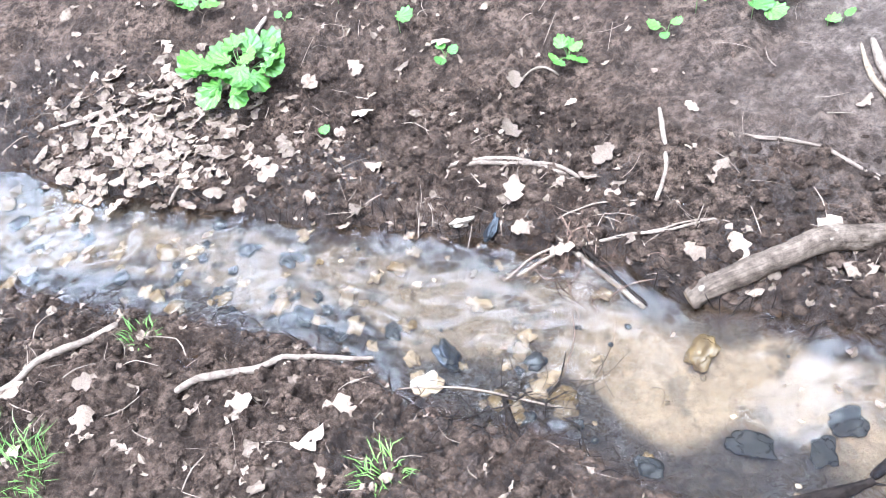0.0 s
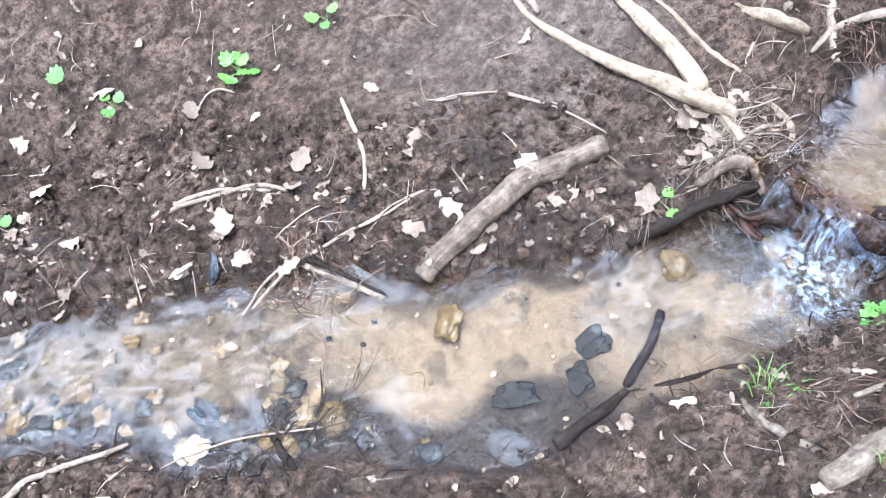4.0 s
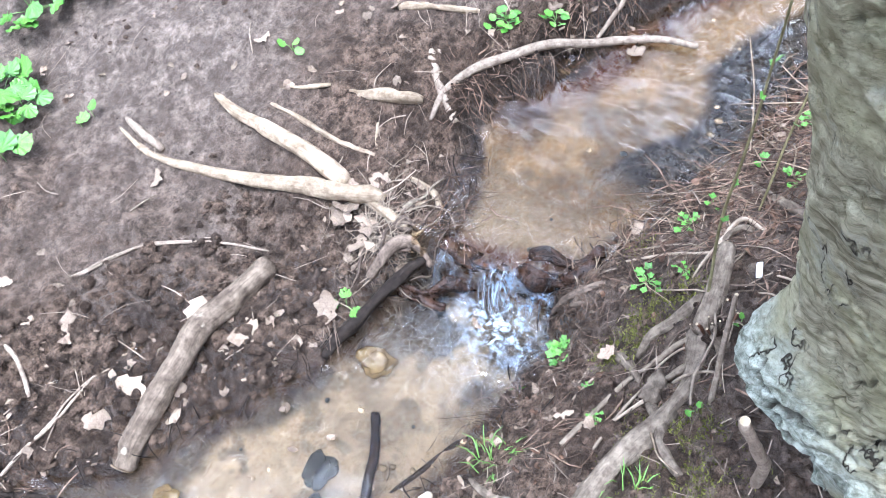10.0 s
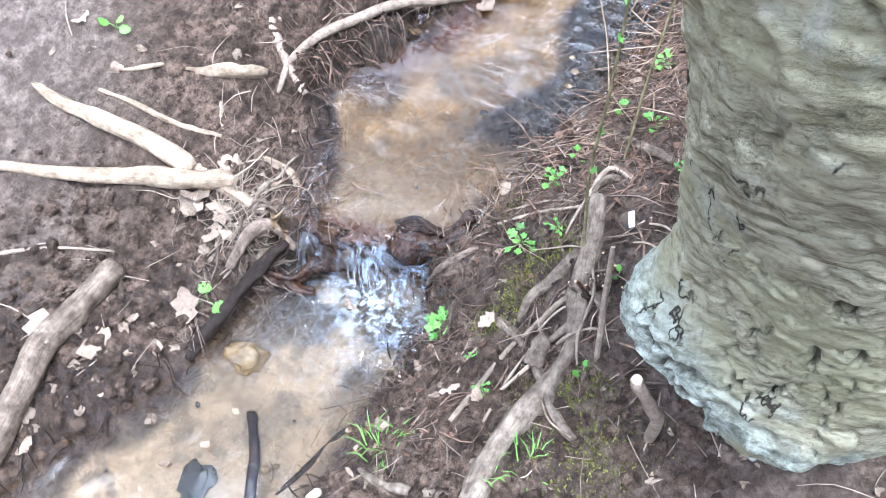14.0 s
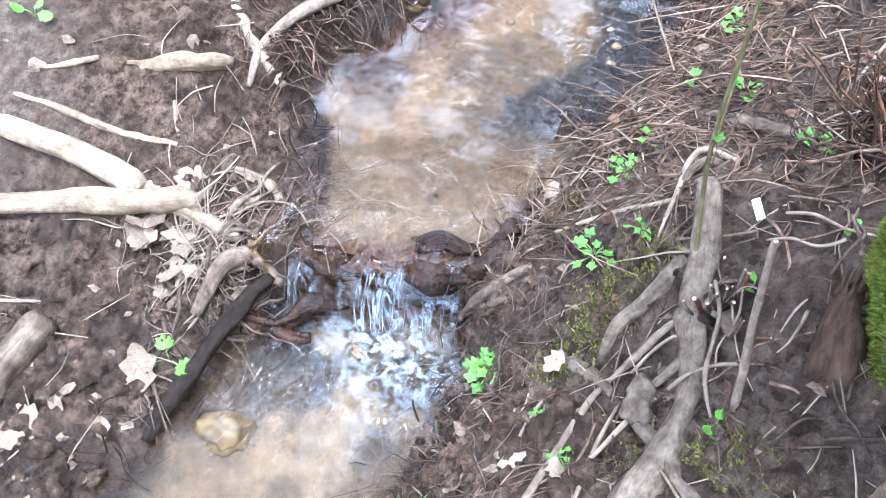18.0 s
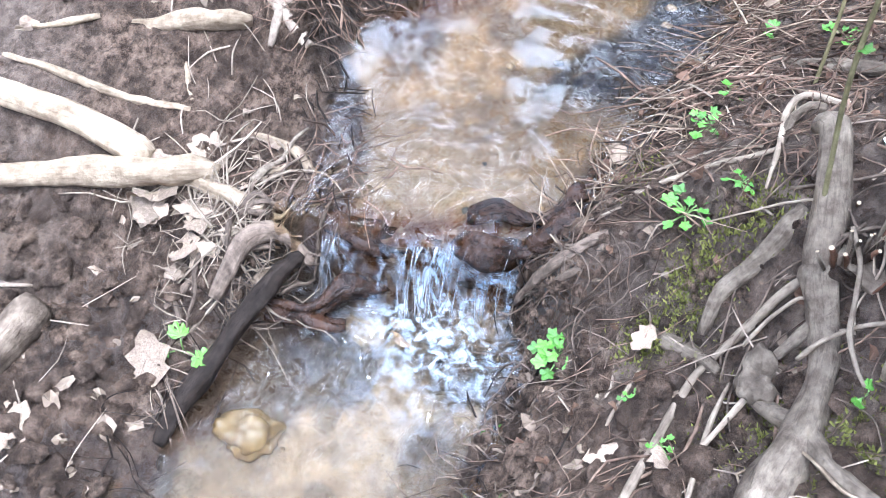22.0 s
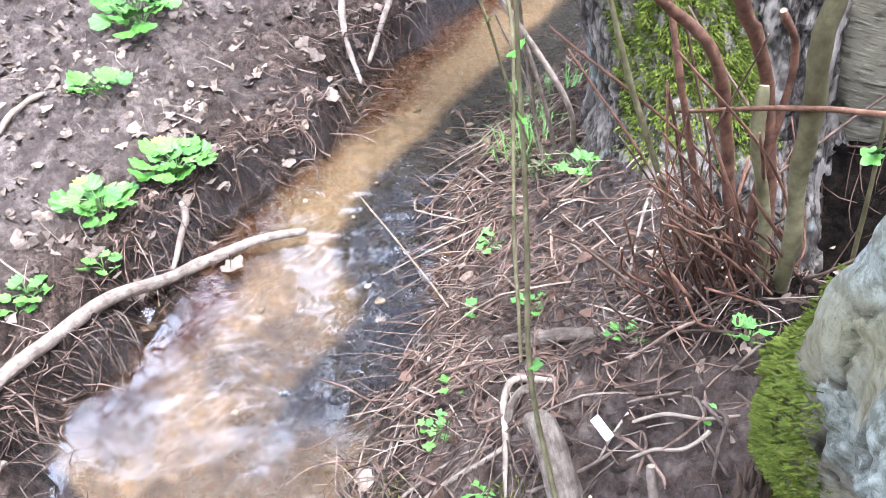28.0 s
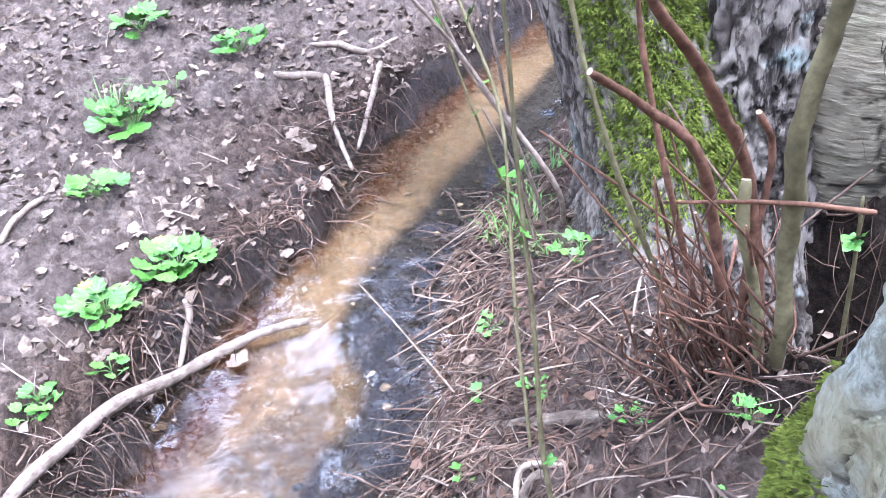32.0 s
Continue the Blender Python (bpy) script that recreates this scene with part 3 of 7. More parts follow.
def rod(name, points, mat, sides=8, knobs=0.12, seed=0, wander=0.3, step=0.012):
    v, f = tube(points, sides, knobs, step, wander, seed)
    me = mesh_of(name, v, f, mat)
    r = float(np.mean([q[3] for q in points]))
    i, k = np.divmod(np.arange(len(v)), sides)
    ang = k * 2 * math.pi / sides
    at = me.attributes.new("bark", "FLOAT_VECTOR", "POINT")
    at.data.foreach_set("vector", np.stack([r * np.cos(ang) + seed, r * np.sin(ang), 0.12 * step * i], 1).ravel().astype(np.float32))
    return me


def raised(points, h):
    return [(x, y, z + h, r) for x, y, z, r in points]


def settle(points, lift):
    """Follows the ground between the points, never under it."""
    line = [list(q) for q in spline(points, 0.035)]
    for q in line:
        q[2] = max(q[2], F(q[0], q[1]) + lift * q[3])
    for k in range(1, len(line) - 1):
        line[k][2] = max(line[k][2], 0.5 * (line[k - 1][2] + line[k + 1][2]))
    return [tuple(q) for q in line]


def slim(points, k):
    return [(x, y, z - (1 - k) * r, r * k) for x, y, z, r in points]


def joined(name, pieces, mat, smooth_faces=True):
    verts, faces = [], []
    for v, f in pieces:
        o = len(verts)
        verts += list(v)
        faces += [tuple(i + o for i in q) for q in f]
    return mesh_of(name, verts, faces, mat, smooth_faces)


def disc(centre, axis, r, sides=14, dome=0.1):
    a = Vector(axis).normalized()
    u = a.orthogonal().normalized()
    w = a.cross(u)
    c = Vector(centre)
    verts = [c + a * r * dome] + [c + (u * math.cos(k * 2 * math.pi / sides) + w * math.sin(k * 2 * math.pi / sides)) * r for k in range(sides)]
    return verts, [(0, 1 + k, 1 + (k + 1) % sides) for k in range(sides)]


def boulder(name, r, mat, seed, flat=0.5, detail=3, rough=0.3):
    bm = bmesh.new()
    bmesh.ops.create_icosphere(bm, subdivisions=detail, radius=1.0)
    for v in bm.verts:
        v.co *= 1 + rough * noise.noise(v.co * 1.3 + Vector((seed * 3.1, 0, 0))) + 0.3 * rough * noise.noise(v.co * 4 + Vector((0, seed * 1.7, 0)))
        v.co = Vector((v.co.x * r, v.co.y * r * 0.75, v.co.z * r * flat))
    me = bpy.data.meshes.new(name)
    bm.to_mesh(me)
    bm.free()
    me.polygons.foreach_set("use_smooth", [True] * len(me.polygons))
    me.materials.append(mat)
    return me


class Heights:
    """Heights of the ground on a fine grid, with and without its clods."""
    x0, y0, step, nx, ny = -2.6, -1.6, 0.01, 1060, 660
    bare = None
    full = None


def height(table, x, y):
    u, v = (x - Heights.x0) / Heights.step, (y - Heights.y0) / Heights.step
    i, j = int(u), int(v)
    if u < 0 or v < 0 or i >= Heights.nx - 1 or j >= Heights.ny - 1:
        return float(ground(x, y))
    u, v = u - i, v - j
    a = table.item(j, i) * (1 - u) + table.item(j, i + 1) * u
    b = table.item(j + 1, i) * (1 - u) + table.item(j + 1, i + 1) * u
    return a * (1 - v) + b * v


def G(x, y):
    return height(Heights.bare, x, y)


def F(x, y):
    """The ground's height with its clods, or the water's where that is higher."""
    f = height(Heights.full, x, y)
    if right_edge(x) < y < left_edge(x):
        f = max(f, float(level(x, y)))
    return f


def top(x, y):
    g = G(x, y)
    if right_edge(x) < y < left_edge(x):
        g = max(g, float(level(x, y)))
    return g


# ---- ground: one sheet to the horizon ----


def trodden(x, y):
    """Smooth packed mud on the higher left bank, 0 to 1."""
    dl = y - left_edge(x)
    e = 0.12 * grain(x * 3, y * 3, 38) + 0.06 * grain(x * 9, y * 9, 39)
    return smooth(0.28, 0.5, dl + e - 0.25 * smooth(0.6, 0.0, x)) * smooth(-0.2, 0.6, x + e) * (1 - smooth(2.0, 2.7, x + 2 * e))


def clods(x, y):
    """Churned mud on the low left bank, small grain elsewhere."""
    yl, yr = left_edge(x), right_edge(x)
    dl, dr = y - yl, yr - y
    near = smooth(7.0, 4.5, x) * smooth(-4.0, -2.2, x)
    churn = smooth(0.02, 0.1, dl) * (1 - smooth(0.35, 0.75, dl)) * (1 - smooth(0.9, 1.4, x)) * (0.6 + 0.4 * grain(x * 2.2, y * 2.2, 21))
    churn = np.maximum(churn, 0.8 * smooth(0.02, 0.1, dr) * (1 - smooth(0.3, 0.7, dr)) * (1 - smooth(0.2, 0.6, x)))
    land = np.clip(smooth(0.0, 0.06, dl) + smooth(0.0, 0.06, dr), 0, 1)
    u = x + 0.03 * grain(x * 14, y * 14, 31) + 0.014 * grain(x * 40, y * 40, 33)
    v = y + 0.03 * grain(x * 14, y * 14, 32) + 0.014 * grain(x * 40, y * 40, 34)
    packed = trodden(x, y)
    lump1, own1 = cells(u * 13, v * 15, 5)
    lump2, own2 = cells(u * 30 + 3, v * 34, 15)
    lump3, own3 = cells(u * 70, v * 76, 25)
    big = 0.012 * grain(x * 6, y * 6, 8) + 0.006 * grain(x * 13, y * 13, 9)
    patch = smooth(-0.35, 0.35, grain(x * 5 + 9, y * 5, 25))
    crumbs = (1 - 0.75 * packed) * (0.010 * patch * lump2 * own2 + 0.010 * lump3 * own3 * own3 + 0.006 * (1 - 2 * np.abs(grain(u * 34, v * 48, 35))) + 0.004 * grain(x * 62, y * 62, 36) + 0.005 * grain(x * 45, y * 45, 10) + 0.004 * (1 - 2 * np.abs(grain(x * 80, y * 80, 11))))
    dint = packed * (0.008 * grain(x * 9, y * 11, 29) + 0.0065 * grain(x * 24, y * 24, 26) + 0.005 * lump2 * own2 * patch + 0.004 * grain(x * 50, y * 50, 30) + 0.0022 * (1 - np.abs(grain(u * 30, v * 22, 27))) + 0.0016 * lump3 * own3 * smooth(0.1, 0.5, grain(x * 8, y * 8, 28)))
    ragged = smooth(0.0, 0.05, dl) * (1 - smooth(0.12, 0.3, dl)) * smooth(1.3, 1.6, x)
    churned = 0.03 * lump1 * (own1 - 0.25) + 0.014 * lump2 * (own2 - 0.2) + 0.013 * (1 - 2 * np.abs(grain(u * 22, v * 30, 37))) + 0.026 * grain(x * 9, y * 9, 12) + 0.014 * (1 - 2 * np.abs(grain(x * 30, y * 36, 6))) + 0.007 * grain(x * 75, y * 75, 7)
    lump = churn * churned + ragged * (0.022 * lump2 * own2 + 0.008 * lump3 - 0.012)
    bed = (1 - land) * (0.006 * grain(x * 18, y * 18, 13) + 0.004 * grain(x * 50, y * 50, 14) + smooth(0.2, -0.2, x) * 0.016 * (lump2 * own2 - 0.2))
    pit = 0.5 * np.exp(-(((x - 1.82) / 0.25) ** 2 + ((y + 0.11) / 0.19) ** 2) ** 2)
    crumb = smooth(0.05, 0.2, dr) * smooth(0.5, 0.9, x) * (0.009 * grain(x * 28, y * 28, 15) + 0.007 * lump2 * own2)
    return near * (land * (big + crumbs + dint) + lump + bed + crumb) - pit


def axis(lo, hi, step, far):
    inner = np.arange(lo, hi + step / 2, step)
    grow = [step]
    while sum(grow) < far:
        grow.append(grow[-1] * 1.1)
    g = np.cumsum(grow)
    return np.concatenate([(lo - g)[::-1], inner, hi + g])


def build_ground():
    xs, ys = axis(-1.7, 3.4, 0.0048, 300), axis(-0.1, 2.65, 0.0048, 300)
    X, Y = np.meshgrid(xs, ys)
    Z = ground(X, Y) + clods(X, Y)
    nx, ny = len(xs), len(ys)
    me = bpy.data.meshes.new("ground")
    i = (np.arange(ny - 1)[:, None] * nx + np.arange(nx - 1)[None, :]).ravel()
    quads = np.stack([i, i + 1, i + nx + 1, i + nx], 1)
    me.vertices.add(nx * ny)
    me.vertices.foreach_set("co", np.stack([X.ravel(), Y.ravel(), Z.ravel()], 1).ravel())
    me.loops.add(quads.size)
    me.loops.foreach_set("vertex_index", quads.ravel())
    me.polygons.add(len(quads))
    me.polygons.foreach_set("loop_start", np.arange(len(quads)) * 4)
    me.polygons.foreach_set("use_smooth", np.ones(len(quads), bool))
    me.update()
    dl, dr = Y - left_edge(X), right_edge(X) - Y
    d = np.maximum(dl, dr)
    wet = 1 - smooth(-0.02, 0.10, d + 0.05 * grain(X * 7, Y * 7, 41))
    wet = np.maximum(wet, 0.55 * smooth(0.25, 0.6, grain(X * 3, Y * 3, 42)) * (1 - smooth(0.3, 0.7, d)))
    sand = 1 - smooth(-0.05, -0.005, d + 0.02 * grain(X * 15, Y * 15, 43))
    mid = (Y - right_edge(X)) / np.maximum(left_edge(X) - right_edge(X), 0.05)
    lip = X - np.interp(Y, LIP_Y, LIP_X)
    silt = smooth(0.52, 0.38, mid + 0.16 * grain(X * 4, Y * 4, 44)) * smooth(1.55, 1.75, X)
    silt = np.maximum(silt, 0.75 * smooth(0.0, 0.45, 0.6 * grain(X * 12, Y * 15, 46) + 0.6 * grain(X * 33, Y * 40, 66)) * smooth(0.3, -0.1, X))
    silt = np.maximum(silt, 0.4 * smooth(0.2, -0.05, X))
    silt = np.maximum(silt, 0.8 * smooth(0.8, 0.93, mid + 0.1 * grain(X * 9, Y * 9, 67)) * smooth(1.3, 1.0, X))
    silt = np.maximum(silt, 0.92 * smooth(0.40, 0.27, mid + 0.14 * grain(X * 5, Y * 5, 48)) * smooth(0.75, 0.5, X))
    silt = np.maximum(silt, smooth(-0.25, 0.25, grain(X * 11, Y * 11, 49) + 0.7 * smooth(0.95, 1.15, X)) * (0.35 + 0.5 * smooth(0.85, 1.1, X)) * smooth(0.55, 0.9, X) * smooth(1.3, 1.2, X))
    silt = np.maximum(silt, 0.5 * smooth(0.2, 0.5, 0.8 * grain(X * 15, Y * 17, 71) + 0.5 * grain(X * 42, Y * 42, 72)) * smooth(0.1, 0.3, X) * smooth(1.3, 1.1, X))
    silt = np.maximum(silt, 0.6 * smooth(-0.3, 0.35, grain(X * 7, Y * 7, 52) + 0.4 * grain(X * 21, Y * 21, 53)) * bell(X, 1.78, 0.36))
    ochre = smooth(1.35, 1.6, X)
    rust = smooth(0.7, 0.9, mid + 0.14 * grain(X * 5, Y * 5, 45)) * smooth(1.6, 1.75, X)
    rust = np.maximum(rust, smooth(-0.3, -0.1, lip) * smooth(0.1, 0.02, lip) * np.maximum(smooth(0.62, 0.8, mid), smooth(-0.08, -0.03, lip)))
    dry = (1 - 0.1 * smooth(1.9, 2.7, X)) * smooth(0.35, 0.8, dl + 0.28 * smooth(1.4, 2.4, X) + 0.2 * grain(X * 2, Y * 2, 47)) * (0.06 + 0.94 * smooth(0.3, 1.6, X + 0.35 * grain(X * 1.7, Y * 1.7, 34) + 0.2 * grain(X * 5, Y * 5, 35)))
    # shade painted into the hollow and on the soil beneath the shoots
    humus_shade = np.maximum(smooth(1.4, 1.1, np.hypot((X - 1.82) / 0.25, (Y + 0.11) / 0.19) + 0.15 * grain(X * 12, Y * 12, 33)), 0.85 * smooth(1.2, 0.6, np.hypot((X - 1.6) / 0.2, (Y - 0.13) / 0.17) + 0.2 * grain(X * 14, Y * 14, 51)))
    dry = np.maximum(dry, 0.5 * smooth(0.04, 0.15, dr) * smooth(0.4, 1.4, X + 0.3 * grain(X * 2, Y * 2, 36) + 0.15 * grain(X * 6, Y * 6, 37)))
    # scattered patches of darker humus on the right bank
    humus_shade = np.maximum(humus_shade, 0.3 * smooth(0.15, 0.5, grain(X * 7, Y * 7, 50)) * smooth(0.05, 0.2, dr))
    # dark soil along the eroded edge, with the overhang's shadow painted in
    humus_shade = np.maximum(humus_shade, 0.7 * smooth(0.14, 0.05, dl + 0.05 * grain(X * 9, Y * 9, 70)) * (dl > -0.03) * smooth(1.35, 1.6, X))
    # darker band on the face just below the lip
    humus_shade = np.maximum(humus_shade, 0.85 * smooth(-0.13, -0.09, lip) * smooth(0.0, -0.02, lip) * (d < 0.04))
    wet = np.maximum(wet, 0.8 * smooth(0.5, 0.2, dl) * (dl > 0) * smooth(0.0, 0.4, grain(X * 4, Y * 4, 68) + 0.4 * grain(X * 14, Y * 14, 69)) * smooth(1.3, 0.9, X))
    for name, v in (("wet", wet), ("sand", sand), ("silt", silt), ("ochre", ochre), ("rust", rust), ("dry", dry), ("humus_shade", humus_shade)):
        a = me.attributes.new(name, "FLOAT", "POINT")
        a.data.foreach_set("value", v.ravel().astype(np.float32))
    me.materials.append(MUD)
    return tagged(new("ground", me), "churned brown mud banks and sandy brook bed", "ground", kind="structure")


build_ground()
gx, gy = np.meshgrid(Heights.x0 + Heights.step * np.arange(Heights.nx), Heights.y0 + Heights.step * np.arange(Heights.ny))
Heights.bare = ground(gx, gy)
Heights.full = Heights.bare + clods(gx, gy)


def build_water():
    """The brook's surface: lower pool, small fall and upper reach."""
    xs = np.concatenate([np.arange(-6, -1.8, 0.05), np.arange(-1.8, 1.12, 0.012), np.arange(1.12, 1.55, 0.006), np.arange(1.55, 3.8, 0.012), np.arange(3.8, 7, 0.05)])
    us = np.linspace(-0.12, 1.12, 110)
    X, U = np.meshgrid(xs, us)
    yl, yr = left_edge(X), right_edge(X)
    Y = yr + (yl - yr) * U
    Z = level(X, Y)
    s = X - np.interp(Y, LIP_Y, LIP_X)
    rush = np.exp(-((s + 0.16) / 0.13) ** 2)
    lower = 1 - smooth(-0.1, 0, s)
    Z = Z + 0.0006 * grain(X * 16, Y * 22, 51)
    Z = Z + lower * (0.0016 * grain(X * 18, Y * 26, 53) * smooth(0.4, -0.1, X) + rush * (0.010 * grain(X * 26, Y * 30, 54) + 0.008 * grain(X * 60, Y * 65, 55) + 0.004 * grain(X * 110, Y * 120, 65)) + np.exp(-((s + 0.3) / 0.22) ** 2) * 0.001 * grain(X * 30, Y * 38, 58))
    Z = Z + (1 - lower) * np.exp(-(s / 0.1) ** 2) * (0.009 * grain(X * 14, Y * 30, 56) + 0.004 * grain(X * 30, Y * 50, 59))
    Z = Z + (1 - lower) * smooth(0.05, 0.2, s) * smooth(2.7, 2.2, X) * (0.0008 * grain(X * 34, Y * 9, 63) + 0.0006 * grain(X * 20 + 3, Y * 14, 64)) * smooth(0.95, 0.6, U)
    fall = smooth(-0.075, -0.05, s) * (1 - smooth(-0.012, 0.0, s))
    X2 = X - fall * 0.012 * grain(Y * 60, X * 8, 57)
    nx, ny = len(xs), len(us)
    i = (np.arange(ny - 1)[:, None] * nx + np.arange(nx - 1)[None, :]).ravel()
    quads = np.stack([i, i + 1, i + nx + 1, i + nx], 1)
    spout = np.maximum.reduce([bell(Y, c, w) for c, w in ((0.80, 0.04), (0.92, 0.045), (1.06, 0.02))])
    plunge = bell(X, 1.19, 0.085) * bell(Y, 0.86, 0.12)
    foam = 0.55 * plunge + 0.06 * bell(X, 1.04, 0.12) * bell(Y, 0.88, 0.12) + 0.35 * fall * spout
    foam = np.clip(foam, 0, 0.95) * (1 - smooth(-0.03, 0.0, s))
    me = mesh_of("water", np.stack([X2.ravel(), Y.ravel(), Z.ravel()], 1).tolist(), quads.tolist(), WATER)
    at = me.attributes.new("foam", "FLOAT", "POINT")
    at.data.foreach_set("value", foam.ravel().astype(np.float32))
    ob = tagged(new("water", me), "clear shallow brook running over sand and a small fall", "water", kind="structure")
    ob.visible_shadow = False
    return ob


build_water()

# ---- distant woods all round ----


def build_woods():
    """A tall ring of unseen dark woods far off, raised to darken low reflections, and bare trees standing around the
    brook out to it.
    """
    verts, faces = [], []
    n = 720
    for k in range(n):
        a = k * 2 * math.pi / n
        q = np.array(a * 9.0)
        h = 50 * (0.8 + 0.2 * float(grain(q, q * 0 + 1.5, 301)) + 0.15 * float(grain(q * 17, q * 0 + 3.5, 303)))
        verts += [(62 * math.cos(a), 62 * math.sin(a), -1), (62 * math.cos(a), 62 * math.sin(a), h)]
    for k in range(n):
        i, j = 2 * k, 2 * ((k + 1) % n)
        faces.append((i, j, j + 1, i + 1))
    m = surface("bare_woods", (0.03, 0.028, 0.018), (0.10, 0.10, 0.06), 0.9, (0.9, 1.0), 0.0, 0.01, (1, 1, 0.25))
    tagged(new("backdrop", mesh_of("backdrop", verts, faces, m, False)), "distant bare spring woodland, an unseen ring raised to shut out low sky", "woodland", kind="structure")
    rng = np.random.RandomState(77)
    pieces = []
    for k in range(100):
        a, r = rng.uniform(0, 6.283), 8 + 46 * rng.rand() ** 0.8
        x, y = 1.2 + r * math.cos(a), 0.8 + r * math.sin(a)
        if abs(y - float(left_edge(x))) < 1.5:
            continue
        z, h, w = float(ground(x, y)) - 0.1, rng.uniform(12, 20), rng.uniform(0.09, 0.2)
        lean = rng.normal(0, 0.05, 2) * h
        pieces.append(tube([(x, y, z, w * 1.3), (x + lean[0] * 0.3, y + lean[1] * 0.3, z + h * 0.4, w), (x + lean[0], y + lean[1], z + h, w * 0.15)], 6, 0.1, 1.2, 0.8, k))
        for j in range(13):
            s = rng.uniform(0.25, 0.95)
            b, ln = rng.uniform(0, 6.283), rng.uniform(1.2, 3.6) * (1.15 - s)
            o = np.array([x + lean[0] * s, y + lean[1] * s, z + h * s])
            d = np.array([math.cos(b), math.sin(b), rng.uniform(0.3, 1.1)]) * (ln + 0.5)
            pieces.append(tube([(*o, 0.05 * (1.2 - s)), (*(o + d * 0.5), 0.03 * (1.2 - s)), (*(o + d + np.array([0, 0, 0.3 * ln])), 0.008)], 4, 0, 0.8, 0.8, j))
            for q in range(3):
                p = o + d * rng.uniform(0.3, 0.95)
                e = d * 0.45 + rng.normal(0, 0.35, 3) * ln
                pieces.append(tube([(*p, 0.014), (*(p + e), 0.004)], 3, 0, 1.5, 0, q))
    return thing("woodland", joined("woodland", pieces, DEADSTEM), "bare spring trees standing in the wood around", "trees", "", "stuff")


build_woods()

# ---- logs, roots, branches and twigs on the banks ----
LOG_LINES = [
    [(0.345, 1.392, 0.040, 0.0362), (0.500, 1.428, 0.102, 0.0384), (0.680, 1.458, 0.124, 0.0410), (0.825, 1.462, 0.128, 0.0400), (0.965, 1.462, 0.120, 0.0340)],
]

ROOT_LINES = [
    [(1.019, 2.083, 0.204, 0.0054), (1.005, 1.954, 0.188, 0.0106), (1.059, 1.795, 0.184, 0.0155), (1.147, 1.612, 0.172, 0.0234), (1.232, 1.439, 0.173, 0.0286), (1.292, 1.308, 0.167, 0.0225)],
    [(1.255, 1.919, 0.242, 0.0125), (1.248, 1.724, 0.224, 0.0223), (1.258, 1.561, 0.204, 0.0284), (1.253, 1.426, 0.175, 0.0278)],
    [(1.323, 1.760, 0.234, 0.0061), (1.334, 1.622, 0.217, 0.0110), (1.352, 1.475, 0.194, 0.0108), (1.367, 1.403, 0.180, 0.0058)],
    [(1.485, 1.597, 0.239, 0.0086), (1.515, 1.485, 0.243, 0.0221), (1.566, 1.391, 0.235, 0.0168)],
    [(1.398, 1.755, 0.245, 0.0044), (1.426, 1.698, 0.248, 0.0095), (1.466, 1.649, 0.245, 0.0069)],
    [(1.258, 1.363, 0.157, 0.0194), (1.254, 1.280, 0.146, 0.0176), (1.252, 1.207, 0.134, 0.0126)],
    [(1.451, 1.464, 0.208, 0.0075), (1.413, 1.440, 0.194, 0.0066), (1.382, 1.414, 0.185, 0.0049)],
    [(1.816, 1.681, 0.287, 0.0125), (1.870, 1.615, 0.278, 0.0107)],
    [(1.793, 1.651, 0.280, 0.0124), (1.853, 1.557, 0.272, 0.0124), (1.922, 1.450, 0.257, 0.0088)],
    [(1.368, 1.282, 0.165, 0.0044), (1.370, 1.209, 0.170, 0.0119), (1.347, 1.155, 0.156, 0.0107)],
    [(1.300, 1.242, 0.145, 0.0043), (1.316, 1.210, 0.152, 0.0075), (1.335, 1.194, 0.150, 0.0043)],
]

